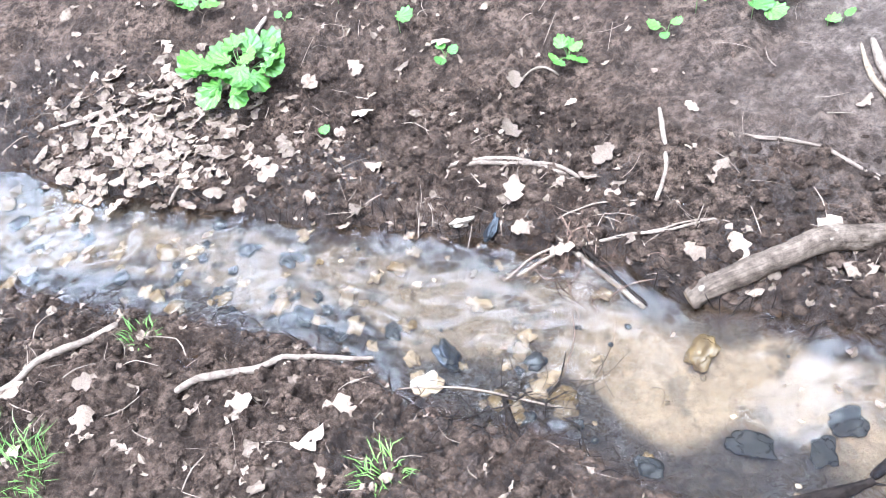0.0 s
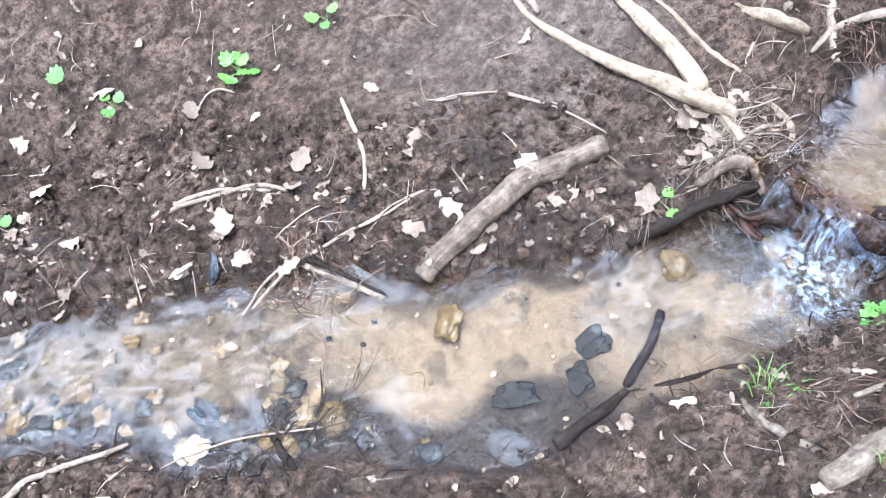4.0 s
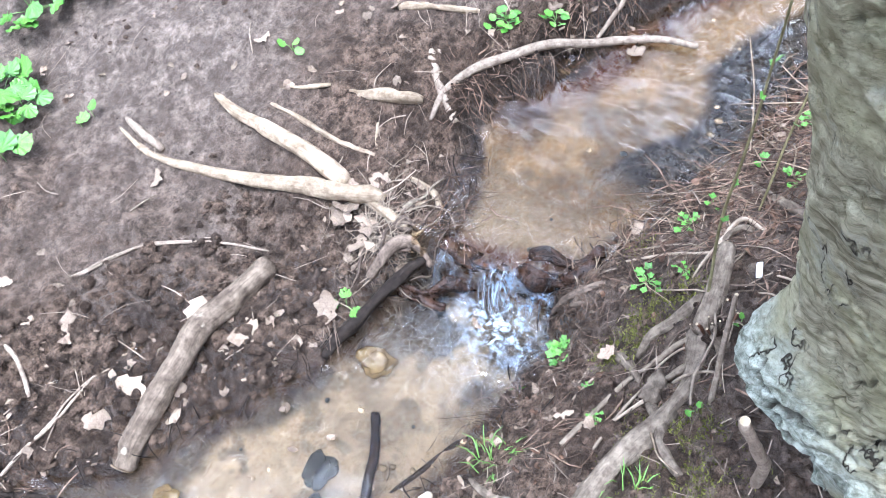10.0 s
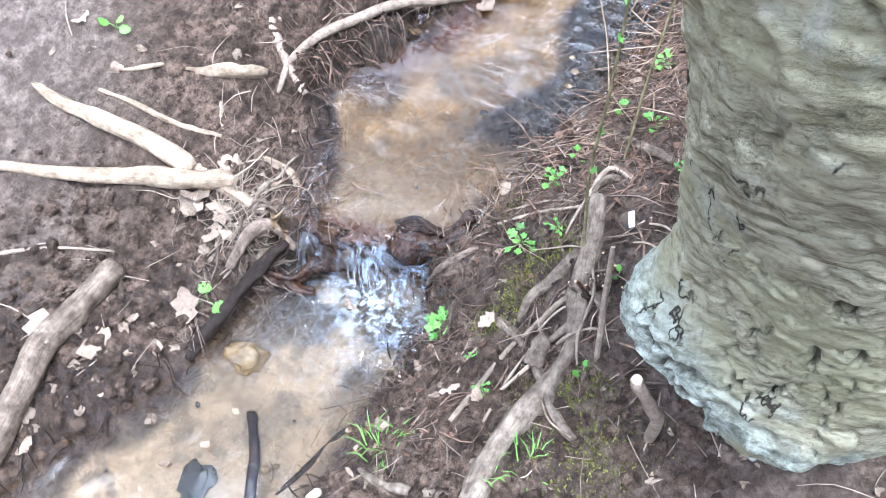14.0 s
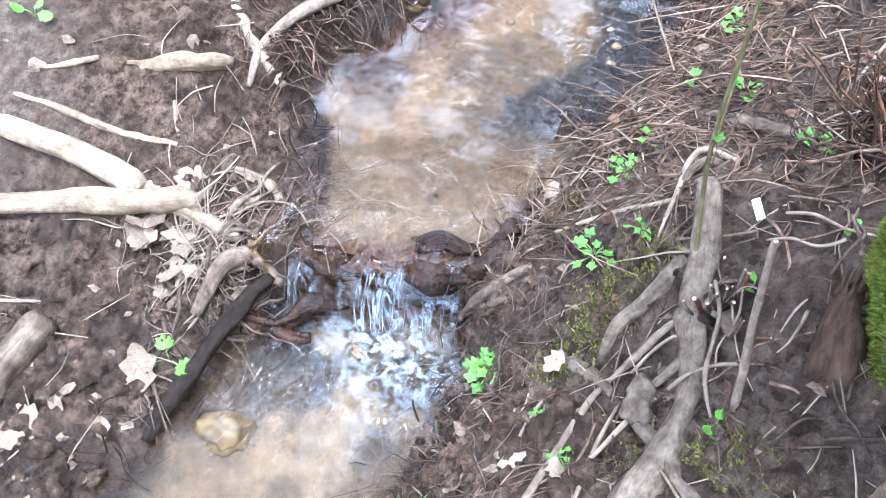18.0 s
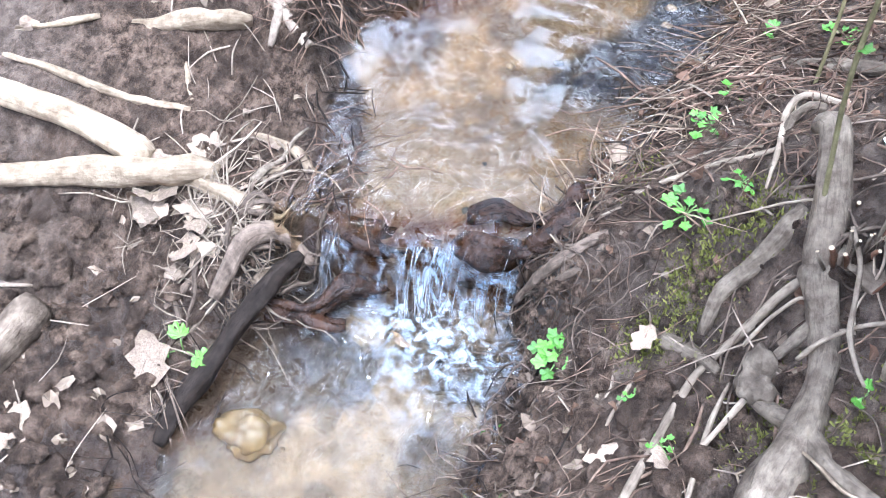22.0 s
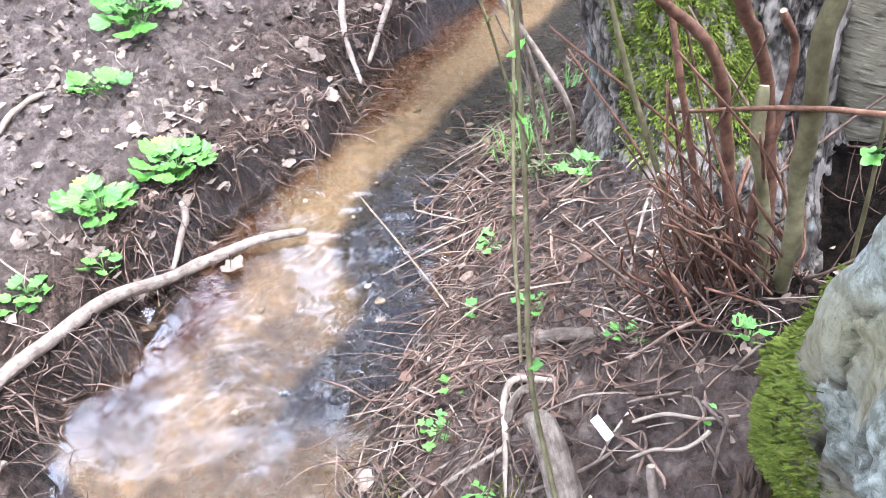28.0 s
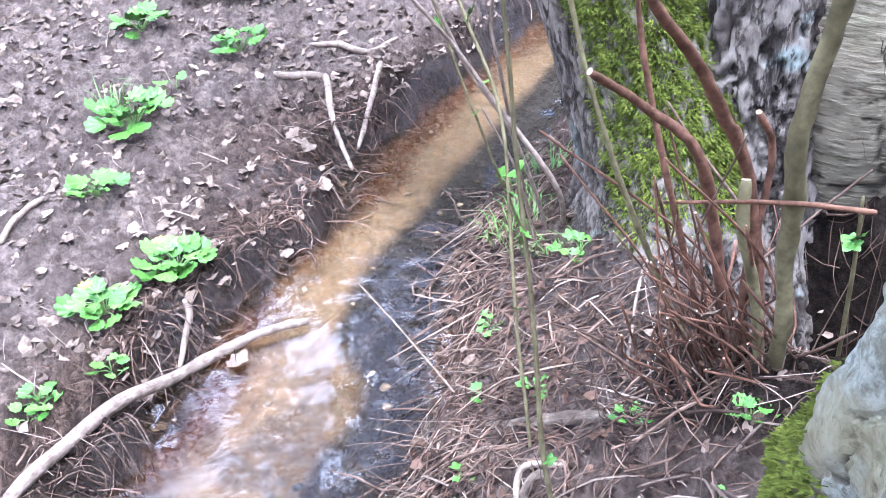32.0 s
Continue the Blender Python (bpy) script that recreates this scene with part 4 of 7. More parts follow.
TWIG_LINES = [
    [(0.608, 1.844, 0.163, 0.0033), (0.742, 1.775, 0.153, 0.0042), (0.895, 1.652, 0.130, 0.0041), (0.997, 1.499, 0.095, 0.0041)],
    [(0.397, 1.977, 0.171, 0.0069), (0.384, 1.877, 0.148, 0.0076), (0.372, 1.776, 0.124, 0.0066), (0.325, 1.698, 0.100, 0.0057)],
    [(-0.250, 1.948, 0.079, 0.0071), (-0.125, 1.947, 0.089, 0.0079), (-0.008, 1.913, 0.093, 0.0078), (0.096, 1.849, 0.084, 0.0060)],
    [(-0.188, 1.932, 0.081, 0.0069), (-0.064, 1.918, 0.088, 0.0077), (0.052, 1.892, 0.091, 0.0069), (0.139, 1.832, 0.087, 0.0068)],
    [(-1.047, 1.266, 0.109, 0.0047), (-0.963, 1.312, 0.106, 0.0125), (-0.819, 1.334, 0.087, 0.0108), (-0.659, 1.364, 0.061, 0.0077), (-0.511, 1.361, 0.014, 0.0062)],
    [(-1.493, 1.356, 0.131, 0.0102), (-1.371, 1.449, 0.103, 0.0120), (-1.226, 1.557, 0.071, 0.0121)],
    [(-1.602, 2.407, 0.073, 0.0065), (-1.492, 2.441, 0.085, 0.0086), (-1.346, 2.439, 0.097, 0.0084)],
    [(-1.150, 2.041, 0.023, 0.0048), (-1.048, 2.109, 0.068, 0.0067), (-0.995, 2.186, 0.077, 0.0058)],
    [(-0.860, 2.553, 0.181, 0.0082), (-0.832, 2.630, 0.200, 0.0103), (-0.804, 2.689, 0.210, 0.0073)],
    [(1.049, 2.086, 0.214, 0.0096), (1.035, 2.000, 0.202, 0.0132), (1.034, 1.927, 0.190, 0.0111)],
    [(3.223, 1.056, 0.310, 0.0109), (3.242, 0.970, 0.301, 0.0136), (3.242, 0.902, 0.292, 0.0126)],
    [(3.246, 0.902, 0.290, 0.0117), (3.028, 0.872, 0.266, 0.0093), (2.821, 0.808, 0.213, 0.0055)],
    [(3.332, 0.732, 0.275, 0.0093), (3.086, 0.761, 0.258, 0.0085), (2.919, 0.796, 0.219, 0.0057)],
    [(3.457, 0.971, 0.316, 0.0067), (3.426, 0.859, 0.305, 0.0114), (3.394, 0.786, 0.290, 0.0113), (3.519, 0.678, 0.283, 0.0068)],
    [(3.919, 1.898, 0.437, 0.0142), (3.976, 1.794, 0.436, 0.0166), (4.107, 1.684, 0.433, 0.0121)],
    [(2.057, 1.134, 0.197, 0.0049), (2.187, 1.127, 0.225, 0.0077), (2.223, 1.142, 0.243, 0.0065)],
    [(2.405, 1.599, 0.317, 0.0089), (2.502, 1.580, 0.327, 0.0091), (2.579, 1.554, 0.327, 0.0070)],
]

THIN_LINES = [
    [(-0.133, 1.554, 0.018, 0.0041), (-0.011, 1.631, 0.007, 0.0042), (0.206, 1.609, 0.058, 0.0040), (0.369, 1.610, 0.080, 0.0032), (0.502, 1.575, 0.081, 0.0024)],
    [(0.045, 1.688, 0.058, 0.0025), (0.147, 1.728, 0.070, 0.0025), (0.276, 1.709, 0.082, 0.0025)],
    [(-0.093, 1.562, 0.019, 0.0048), (0.053, 1.618, 0.018, 0.0049), (0.242, 1.606, 0.066, 0.0049), (0.487, 1.588, 0.086, 0.0033)],
    [(-0.459, 1.262, 0.008, 0.0023), (-0.266, 1.227, 0.017, 0.0030), (-0.058, 1.145, 0.016, 0.0029)],
    [(0.022, 2.191, 0.164, 0.0036), (0.090, 2.224, 0.174, 0.0046), (0.139, 2.194, 0.173, 0.0036)],
    [(0.628, 1.832, 0.162, 0.0043), (0.753, 1.768, 0.150, 0.0043), (0.933, 1.619, 0.123, 0.0043)],
]

WET_LINES = [
    [(0.036, 1.656, 0.055, 0.0066), (0.122, 1.560, 0.018, 0.0081), (0.231, 1.399, 0.019, 0.0078)],
    [(0.061, 1.656, 0.059, 0.0041), (0.141, 1.569, 0.019, 0.0081), (0.238, 1.407, 0.019, 0.0063)],
    [(-0.181, 1.197, 0.017, 0.0074), (-0.171, 1.114, 0.019, 0.0101), (-0.141, 1.012, 0.063, 0.0063)],
]

BLACK_LINES = [
    [(0.406, 0.810, 0.021, 0.0168), (0.528, 0.828, 0.022, 0.0155), (0.625, 0.846, 0.022, 0.0100)],
    [(0.856, 1.179, 0.035, 0.0119), (0.952, 1.176, 0.050, 0.0157), (1.051, 1.164, 0.075, 0.0176), (1.148, 1.142, 0.100, 0.0168), (1.21, 1.12, 0.11, 0.012)],
]

BRANCH_LINES = [
    [(1.532, 1.336, 0.213, 0.0064), (1.641, 1.354, 0.234, 0.0115), (1.788, 1.299, 0.242, 0.0143), (1.931, 1.202, 0.240, 0.0136), (2.089, 1.089, 0.182, 0.0132), (2.167, 0.967, 0.183, 0.0106), (2.195, 0.873, 0.183, 0.0079)],
    [(1.881, 1.656, 0.284, 0.0090), (1.748, 1.507, 0.255, 0.0138), (1.648, 1.396, 0.238, 0.0133), (1.566, 1.276, 0.220, 0.0112)],
]

TANGLE_LINES = [
    [(1.285, 0.770, 0.060, 0.0062), (1.280, 0.723, 0.185, 0.0092), (1.300, 0.700, 0.218, 0.0108), (1.328, 0.671, 0.239, 0.0107), (1.339, 0.630, 0.263, 0.0081)],
    [(1.285, 0.754, 0.100, 0.0034), (1.274, 0.700, 0.196, 0.0058), (1.293, 0.669, 0.228, 0.0057), (1.322, 0.649, 0.247, 0.0049)],
    [(1.245, 0.735, 0.060, 0.0034), (1.268, 0.702, 0.189, 0.0050), (1.295, 0.694, 0.214, 0.0058)],
    [(1.084, 1.216, 0.104, 0.0130), (1.132, 1.208, 0.122, 0.0180), (1.196, 1.192, 0.118, 0.0190), (1.223, 1.144, 0.110, 0.0170), (1.217, 1.098, 0.095, 0.0120)],
    [(1.046, 1.288, 0.078, 0.0048), (1.113, 1.262, 0.093, 0.0067), (1.182, 1.215, 0.103, 0.0067), (1.239, 1.154, 0.088, 0.0067)],
    [(1.083, 1.293, 0.087, 0.0038), (1.031, 1.251, 0.070, 0.0047), (0.982, 1.254, 0.062, 0.0038)],
    [(1.332, 0.777, 0.027, 0.0096), (1.392, 0.747, 0.044, 0.0145), (1.334, 0.681, 0.223, 0.0111)],
    [(1.270, 0.738, 0.016, 0.0038), (1.289, 0.722, 0.131, 0.0062), (1.313, 0.690, 0.203, 0.0060)],
]

BANK_ROOT_LINES = [
    [(0.752, 0.402, 0.288, 0.0309), (0.870, 0.396, 0.315, 0.0310), (0.991, 0.382, 0.347, 0.0300), (1.083, 0.353, 0.363, 0.0252)],
    [(0.807, 0.673, 0.101, 0.0069), (0.785, 0.581, 0.145, 0.0134), (0.814, 0.454, 0.242, 0.0101)],
    [(1.204, 0.493, 0.269, 0.0133), (1.247, 0.486, 0.320, 0.0154), (1.278, 0.453, 0.369, 0.0151), (1.325, 0.421, 0.427, 0.0136)],
    [(1.208, 0.557, 0.226, 0.0137), (1.179, 0.502, 0.247, 0.0141), (1.154, 0.458, 0.269, 0.0122)],
    [(0.968, 0.379, 0.336, 0.0218), (1.042, 0.358, 0.356, 0.0230), (1.164, 0.354, 0.357, 0.0213), (1.258, 0.388, 0.412, 0.0214)],
    [(1.674, 0.434, 0.355, 0.0095), (1.651, 0.386, 0.393, 0.0121), (1.606, 0.326, 0.443, 0.0117)],
    [(1.406, 0.473, 0.393, 0.0054), (1.526, 0.457, 0.360, 0.0092), (1.546, 0.420, 0.379, 0.0083)],
    [(1.743, 0.500, 0.298, 0.0067), (1.669, 0.412, 0.369, 0.0089), (1.595, 0.321, 0.442, 0.0067)],
]

BANK_STICK_LINES = [
    [(0.954, 0.523, 0.216, 0.0080), (1.041, 0.506, 0.229, 0.0082), (1.151, 0.481, 0.246, 0.0077), (1.208, 0.440, 0.307, 0.0084), (1.246, 0.408, 0.371, 0.0090), (1.260, 0.393, 0.396, 0.0074)],
    [(0.967, 0.456, 0.266, 0.0050), (1.082, 0.452, 0.269, 0.0052), (1.139, 0.442, 0.276, 0.0038)],
    [(0.983, 0.489, 0.243, 0.0058), (1.064, 0.444, 0.279, 0.0058), (1.146, 0.408, 0.300, 0.0052)],
    [(1.548, 0.377, 0.416, 0.0078), (1.571, 0.459, 0.347, 0.0081), (1.462, 0.468, 0.375, 0.0059), (1.376, 0.472, 0.385, 0.0031)],
    [(1.443, 0.642, 0.247, 0.0026), (1.472, 0.569, 0.288, 0.0035), (1.475, 0.480, 0.358, 0.0034)],
    [(1.111, 0.414, 0.297, 0.0116), (1.079, 0.385, 0.329, 0.0154), (1.055, 0.360, 0.359, 0.0152), (1.010, 0.332, 0.394, 0.0141), (0.964, 0.275, 0.419, 0.0127)],
    [(1.166, 0.406, 0.321, 0.0100), (1.183, 0.385, 0.359, 0.0122), (1.208, 0.357, 0.395, 0.0114)],
    [(1.150, 0.386, 0.358, 0.0040), (1.164, 0.370, 0.386, 0.0040), (1.175, 0.342, 0.423, 0.0040), (1.173, 0.317, 0.448, 0.0033)],
    [(1.393, 0.660, 0.255, 0.0041), (1.402, 0.620, 0.295, 0.0047), (1.442, 0.537, 0.339, 0.0053), (1.459, 0.473, 0.376, 0.0046), (1.495, 0.462, 0.375, 0.0040)],
    [(1.028, 0.578, 0.168, 0.0030), (1.097, 0.565, 0.177, 0.0037), (1.160, 0.551, 0.200, 0.0031)],
    [(1.096, 0.326, 0.424, 0.0033), (1.155, 0.350, 0.421, 0.0039), (1.232, 0.355, 0.445, 0.0040), (1.273, 0.377, 0.471, 0.0034)],
    [(1.665, 0.288, 0.446, 0.0030), (1.837, 0.236, 0.447, 0.0043), (1.974, 0.181, 0.451, 0.0046)],
]

STRAW_LINES = [
    [(2.288, 0.763, 0.185, 0.0026), (2.103, 0.657, 0.182, 0.0024), (1.853, 0.556, 0.247, 0.0021)],
    [(0.974, 0.399, 0.294, 0.0021), (0.998, 0.417, 0.289, 0.0022), (1.011, 0.389, 0.313, 0.0022), (1.047, 0.385, 0.306, 0.0017)],
    [(1.055, 0.389, 0.316, 0.0022), (1.001, 0.349, 0.361, 0.0021), (0.978, 0.327, 0.372, 0.0021), (0.958, 0.280, 0.402, 0.0018)],
]


for k, line in enumerate(LOG_LINES):
    log = thing("log", rod("log", slim(line, 0.85), LOGW, 24, 0.12, 3, 0.3), "weathered grey-brown log sloping down the mud into the water", "log")
    p0, p1 = Vector(line[0][:3]), Vector(line[1][:3])
    v, f = disc(p0 - (p1 - p0).normalized() * 0.002, p0 - p1, line[0][3] * 0.8)
    part("cut_end", mesh_of("cut_end", v, f, CUTWOOD), log, "pale broken end of the log")
for k, line in enumerate(ROOT_LINES):
    thing("root", rod("root", settle(slim(line, 0.8), 0.1), ROOT, 18, 0.34, 20 + k, 0.8), "pale bare tree root lying half sunk in the mud", "root", "bare roots on the mud")
for k, line in enumerate(TWIG_LINES):
    thing("twig", rod("twig", settle(line, 0.7), TWIG, 7, 0.15, 60 + k, 0.6), "dry pale brown twig lying on the mud", "twig", "twigs on the ground")
for k, line in enumerate(THIN_LINES):
    thing("twig", rod("twig", settle(line, 0.9), TWIG, 6, 0.1, 90 + k, 0.9), "thin dry twig lying over the wet bank", "twig", "twigs on the ground")
for k, line in enumerate(WET_LINES):
    thing("stick", rod("stick", line, WETWOOD if k != 0 else BANKROOT, 8, 0.2, 110 + k, 0.6), "dark soaked stick at the water's edge", "stick", "wet sticks")
for k, line in enumerate(BLACK_LINES):
    thing("log", rod("log", line, WETWOOD, 16, 0.3, 120 + k, 0.6), "black rotten wet log along the water's edge", "log")
for k, line in enumerate(BRANCH_LINES):
    thing("branch", rod("branch", [(x, y, z + (0.012 if k == 0 else 0), r) for x, y, z, r in line], TWIG, 9, 0.12, 130 + k, 0.4), "bare grey-brown branch reaching over the brook", "branch")
for k, line in enumerate(TANGLE_LINES):
    thing("root", rod("root", line, MUDROOT, 14, 0.36, 140 + k, 0.9), "dark tangled root beside the small fall", "root", "roots beside the fall")
for k, line in enumerate(BANK_ROOT_LINES):
    thing("root", rod("root", settle(slim(line, 0.8), 0.0), BANKROOT, 18, 0.34, 160 + k, 0.8), "thick brown root running down the steep bank", "root", "roots on the bank")
for k, line in enumerate(BANK_STICK_LINES):
    thing("stick", rod("stick", settle(slim(line, 0.75), 0.5), BANKSTICK if line[0][3] < 0.009 else BANKROOT, 9, 0.25, 180 + k, 0.9), "brown stick lying across the steep bank", "stick", "sticks on the bank")
for k, line in enumerate(STRAW_LINES):
    thing("straw", rod("straw", [(x, y, z + 0.03, r) for x, y, z, r in line], STRAW, 5, 0.05, 200 + k, 0.3), "single pale straw leaning over the water" if k == 0 else "pale bent straw lying across the bank", "straw")

# ---- trees ----


def stem(name, centre, radius, z0, z1, mat, seed, rings=240, sides=180, freq=(14, 14, 14), width=0.1, depth=0.012, ledge=0.0, minor=0.75, grit=0.0):
    """A trunk: centre(z) and radius(angle, z) give its form; a jagged network of cracks splits the bark into plates."""
    low = int(rings * 0.82)
    zs = np.concatenate([np.linspace(z0, 1.75, low), np.linspace(1.75, z1, rings - low + 1)[1:]])
    th = np.arange(sides) * 2 * math.pi / sides
    Z, T = np.meshgrid(zs, th, indexing="ij")
    R = radius(T, Z)
    cx, cy = centre(Z)
    px, py = R * np.cos(T), R * np.sin(T)
    wx = 0.035 * grain3(px * 22, py * 22, Z * 22, seed + 7) + 0.012 * grain3(px * 70, py * 70, Z * 70, seed + 5)
    wz = 0.035 * grain3(px * 22 + 5, py * 22, Z * 22, seed + 8) + 0.012 * grain3(px * 70 + 5, py * 70, Z * 70, seed + 6)
    a = np.abs(grain3((px + wx) * freq[0], (py + wx) * freq[1], (Z + wz) * freq[2], seed))
    b = np.abs(grain3((px + wx) * freq[0] * 2.1 + 3, (py + wx) * freq[1] * 2.1, (Z + wz) * freq[2] * 2.1, seed + 1))
    crack = np.clip(np.maximum(1 - a / width, minor * (1 - b / width)), 0, 1)
    plate = grain3((px + wx) * 30, (py + wx) * 30, (Z + wz) * 45, seed + 2)
    R = R - depth * crack + 0.18 * depth * plate
    zone = np.zeros(Z.shape)
    if grit:
        zone = smooth(1.02, 0.88, Z + 0.12 * grain3(px * 7, py * 7, Z * 7, seed + 11)) * smooth(-0.35, 0.25, grain3(px * 10, py * 10, Z * 10, seed + 12) + 0.5 * bell(Z, 0.9, 0.1))
        R = R + 0.009 * zone * np.abs(grain3(px * 55, py * 55, Z * 55, seed + 13))
        R = R + grit * (0.6 * grain3(px * 48, py * 48, Z * 30, seed + 9) + 0.5 * grain3(px * 95, py * 95, Z * 70, seed + 10))
    if ledge:
        band = (Z + 0.03 * grain3(px * 9, py * 9, Z * 9, seed + 3)) * 46
        keep = grain3(px * 16, py * 16, np.floor(band), seed + 4)
        R = R + ledge * np.where(keep > 0.05, 1 - np.abs((band % 1) * 2 - 1), 0)
    V = np.stack([cx + R * np.cos(T), cy + R * np.sin(T), Z], 2).reshape(-1, 3)
    i, k = np.meshgrid(np.arange(rings - 1) * sides, np.arange(sides), indexing="ij")
    k2 = (k + 1) % sides
    faces = np.stack([i + k, i + k2, i + sides + k2, i + sides + k], 2).reshape(-1, 4)
    me = mesh_of(name, V.tolist(), faces.tolist(), mat)
    for name_of, value in (("crack", crack ** 0.5 * 0.94), ("lichen", zone)):
        at = me.attributes.new(name_of, "FLOAT", "POINT")
        at.data.foreach_set("value", value.ravel().astype(np.float32))
    return me


def turn(t, c):
    return np.arctan2(np.sin(t - c), np.cos(t - c))


def near_radius(t, z):
    r = np.interp(z, [0.3, 0.55, 0.66, 0.76, 0.87, 1.0, 1.2, 1.5, 2.2, 4, 7], [0.09, 0.085, 0.11, 0.165, 0.195, 0.185, 0.2, 0.225, 0.215, 0.16, 0.12])
    r = r + 0.065 * bell(turn(t, 2.1), 0, 0.55) * bell(z, 0.92, 0.13)
    r = r + 0.15 * bell(turn(t, 0.8), 0, 0.45) * bell(z, 0.62, 0.18) + 0.05 * bell(turn(t, -2.0), 0, 0.6) * bell(z, 0.5, 0.22)
    return r + 0.018 * grain(np.cos(t) * 2.4 + 5, np.sin(t) * 2.4 + z * 5, 71) + 0.004 * grain(np.cos(t) * 7, np.sin(t) * 7 + z * 14, 72)


def near_centre(z):
    return np.interp(z, [0.3, 0.6, 1.4, 2.4, 7], [1.13, 1.12, 1.045, 0.97, 0.85]), np.interp(z, [0.3, 0.6, 1.1, 1.5, 2.4, 7], [0.03, 0.03, 0.045, 0.105, 0.16, 0.0])


tree_a = tagged(new("tree"), "old tree with greenish grey flaking bark on the bank", "tree")
tree_a.location = (1.12, 0.03, 0.4)


def under(ob, parent):
    """Hangs ob under parent without moving it."""
    ob.parent = parent
    ob.matrix_parent_inverse = Matrix.Translation(parent.location).inverted()
    return ob


under(new("trunk", stem("trunk", near_centre, near_radius, 0.2, 7.0, BARK_A, 5, 560, 360, (9, 9, 4), 0.055, 0.016, 0.0, 0.4, 0.004)), tree_a)


def left_stem_radius(t, z):
    r = np.interp(z, [0.2, 0.4, 0.5, 0.7, 1.0, 2, 5, 8], [0.3, 0.24, 0.21, 0.19, 0.185, 0.175, 0.12, 0.05])
    r = r + 0.07 * bell(turn(t, 2.75), 0, 0.35) * bell(z, 0.38, 0.16)
    return r + 0.014 * grain(np.cos(t) * 3 + 2, np.sin(t) * 3 + z * 2, 81)


def right_stem_radius(t, z):
    r = np.interp(z, [0.0, 0.3, 0.45, 0.6, 0.75, 1.2, 2, 5, 8], [0.22, 0.24, 0.265, 0.3, 0.32, 0.31, 0.29, 0.2, 0.08])
    return r + 0.02 * grain(np.cos(t) * 2.5 + 8, np.sin(t) * 2.5 + z * 1.5, 82)


tree_b = tagged(new("tree"), "forked tree with furrowed bark, moss and shoots at its foot", "tree")
tree_b.location = (2.3, -0.1, 0.3)
L_C = lambda z: (np.interp(z, [0.2, 0.5, 1.0, 3, 8], [2.22, 2.24, 2.41, 2.7, 3.3]), np.interp(z, [0.2, 0.5, 1.0, 3, 8], [0.03, 0.06, 0.2, 0.45, 1.0]))
R_C = lambda z: (np.interp(z, [0.2, 0.5, 1.0, 3, 8], [2.3, 2.3, 2.33, 2.45, 2.6]), np.interp(z, [0.2, 0.5, 1.0, 3, 8], [-0.33, -0.33, -0.35, -0.5, -1.0]))
under(tagged(new("trunk", stem("trunk", L_C, left_stem_radius, -0.05, 8, BARK_B, 12, 340, 240, (24, 24, 5), 0.17, 0.012)), "furrowed grey mossy stem"), tree_b)
under(tagged(new("trunk", stem("trunk", R_C, right_stem_radius, -0.05, 8, BARK_C, 15, 420, 240, (5, 5, 3), 0.03, 0.008, 0.0, 0.25)), "stem with banded grey-brown bark"), tree_b)


B_C = lambda z: (np.interp(z, [0.2, 0.6, 1.2, 4], [2.2, 2.24, 2.3, 2.55]), np.interp(z, [0.2, 0.6, 1.2, 4], [-0.1, -0.09, -0.08, -0.25]))


def buttress_radius(t, z):
    return np.interp(z, [0.2, 0.5, 0.9, 1.5, 4], [0.2, 0.17, 0.155, 0.16, 0.05]) + 0.02 * grain(np.cos(t) * 3 + 4, np.sin(t) * 3 + z * 2, 83)


under(tagged(new("buttress", stem("buttress", B_C, buttress_radius, -0.05, 3.5, BARK_B, 18, 260, 200, (22, 22, 3), 0.14, 0.014)), "deeply furrowed grey bark between the stems"), tree_b)


def moss_coat(name, centre, radius, seed, covers, count, length):
    """A pad of short moss tufts over part of a trunk: covers(t, z) is its thickness, 0 to 1."""
    rng = np.random.RandomState(seed)
    t, z = rng.uniform(-math.pi, math.pi, count * 12), rng.uniform(0.35, 1.75, count * 12)
    keep = rng.rand(count * 12) < covers(t, z)
    t, z = t[keep][:count], z[keep][:count]
    n = len(t)
    r = radius(t, z)
    cx, cy = centre(z)
    out = np.stack([np.cos(t), np.sin(t), np.full(n, 0.25)], 1)
    hump = 0.010 * np.clip(grain(t * 9, z * 34, seed + 60), 0, 1) + 0.006 * grain(t * 22, z * 70, seed + 61)
    p = np.stack([cx + r * np.cos(t), cy + r * np.sin(t), z], 1) + out * (hump - 0.006)[:, None]
    d = out + rng.normal(0, 0.45, (n, 3)) + np.array([0, 0, -0.35])
    d = d / np.linalg.norm(d, axis=1)[:, None] * (length * rng.uniform(0.5, 1.3, n))[:, None]
    side = np.cross(d, rng.normal(0, 1, (n, 3)))
    side = side / np.linalg.norm(side, axis=1)[:, None] * rng.uniform(0.0008, 0.0016, n)[:, None]
    verts = np.stack([p - side, p + side, p + d * 0.6 + side * 0.9, p + d, p + d * 0.6 - side * 0.9], 1).reshape(-1, 3)
    return mesh_of(name, verts.tolist(), np.arange(5 * n).reshape(-1, 5).tolist(), MOSS, False)


def cover_left(t, z):
    e = 0.35 * grain(t * 4, z * 9, 91)
    return np.clip((1.0 - np.abs(turn(t, 3.25))) * 4.5 + 1.2 * e, 0, 1) * smooth(0.45, 0.58, z + 0.1 * e)


def cover_near(t, z):
    e = 0.4 * grain(t * 4, z * 9, 92)
    return np.clip((0.55 - np.abs(turn(t, 0.75))) * 3 + e, 0, 1) * smooth(0.88, 0.76, z + 0.1 * e)


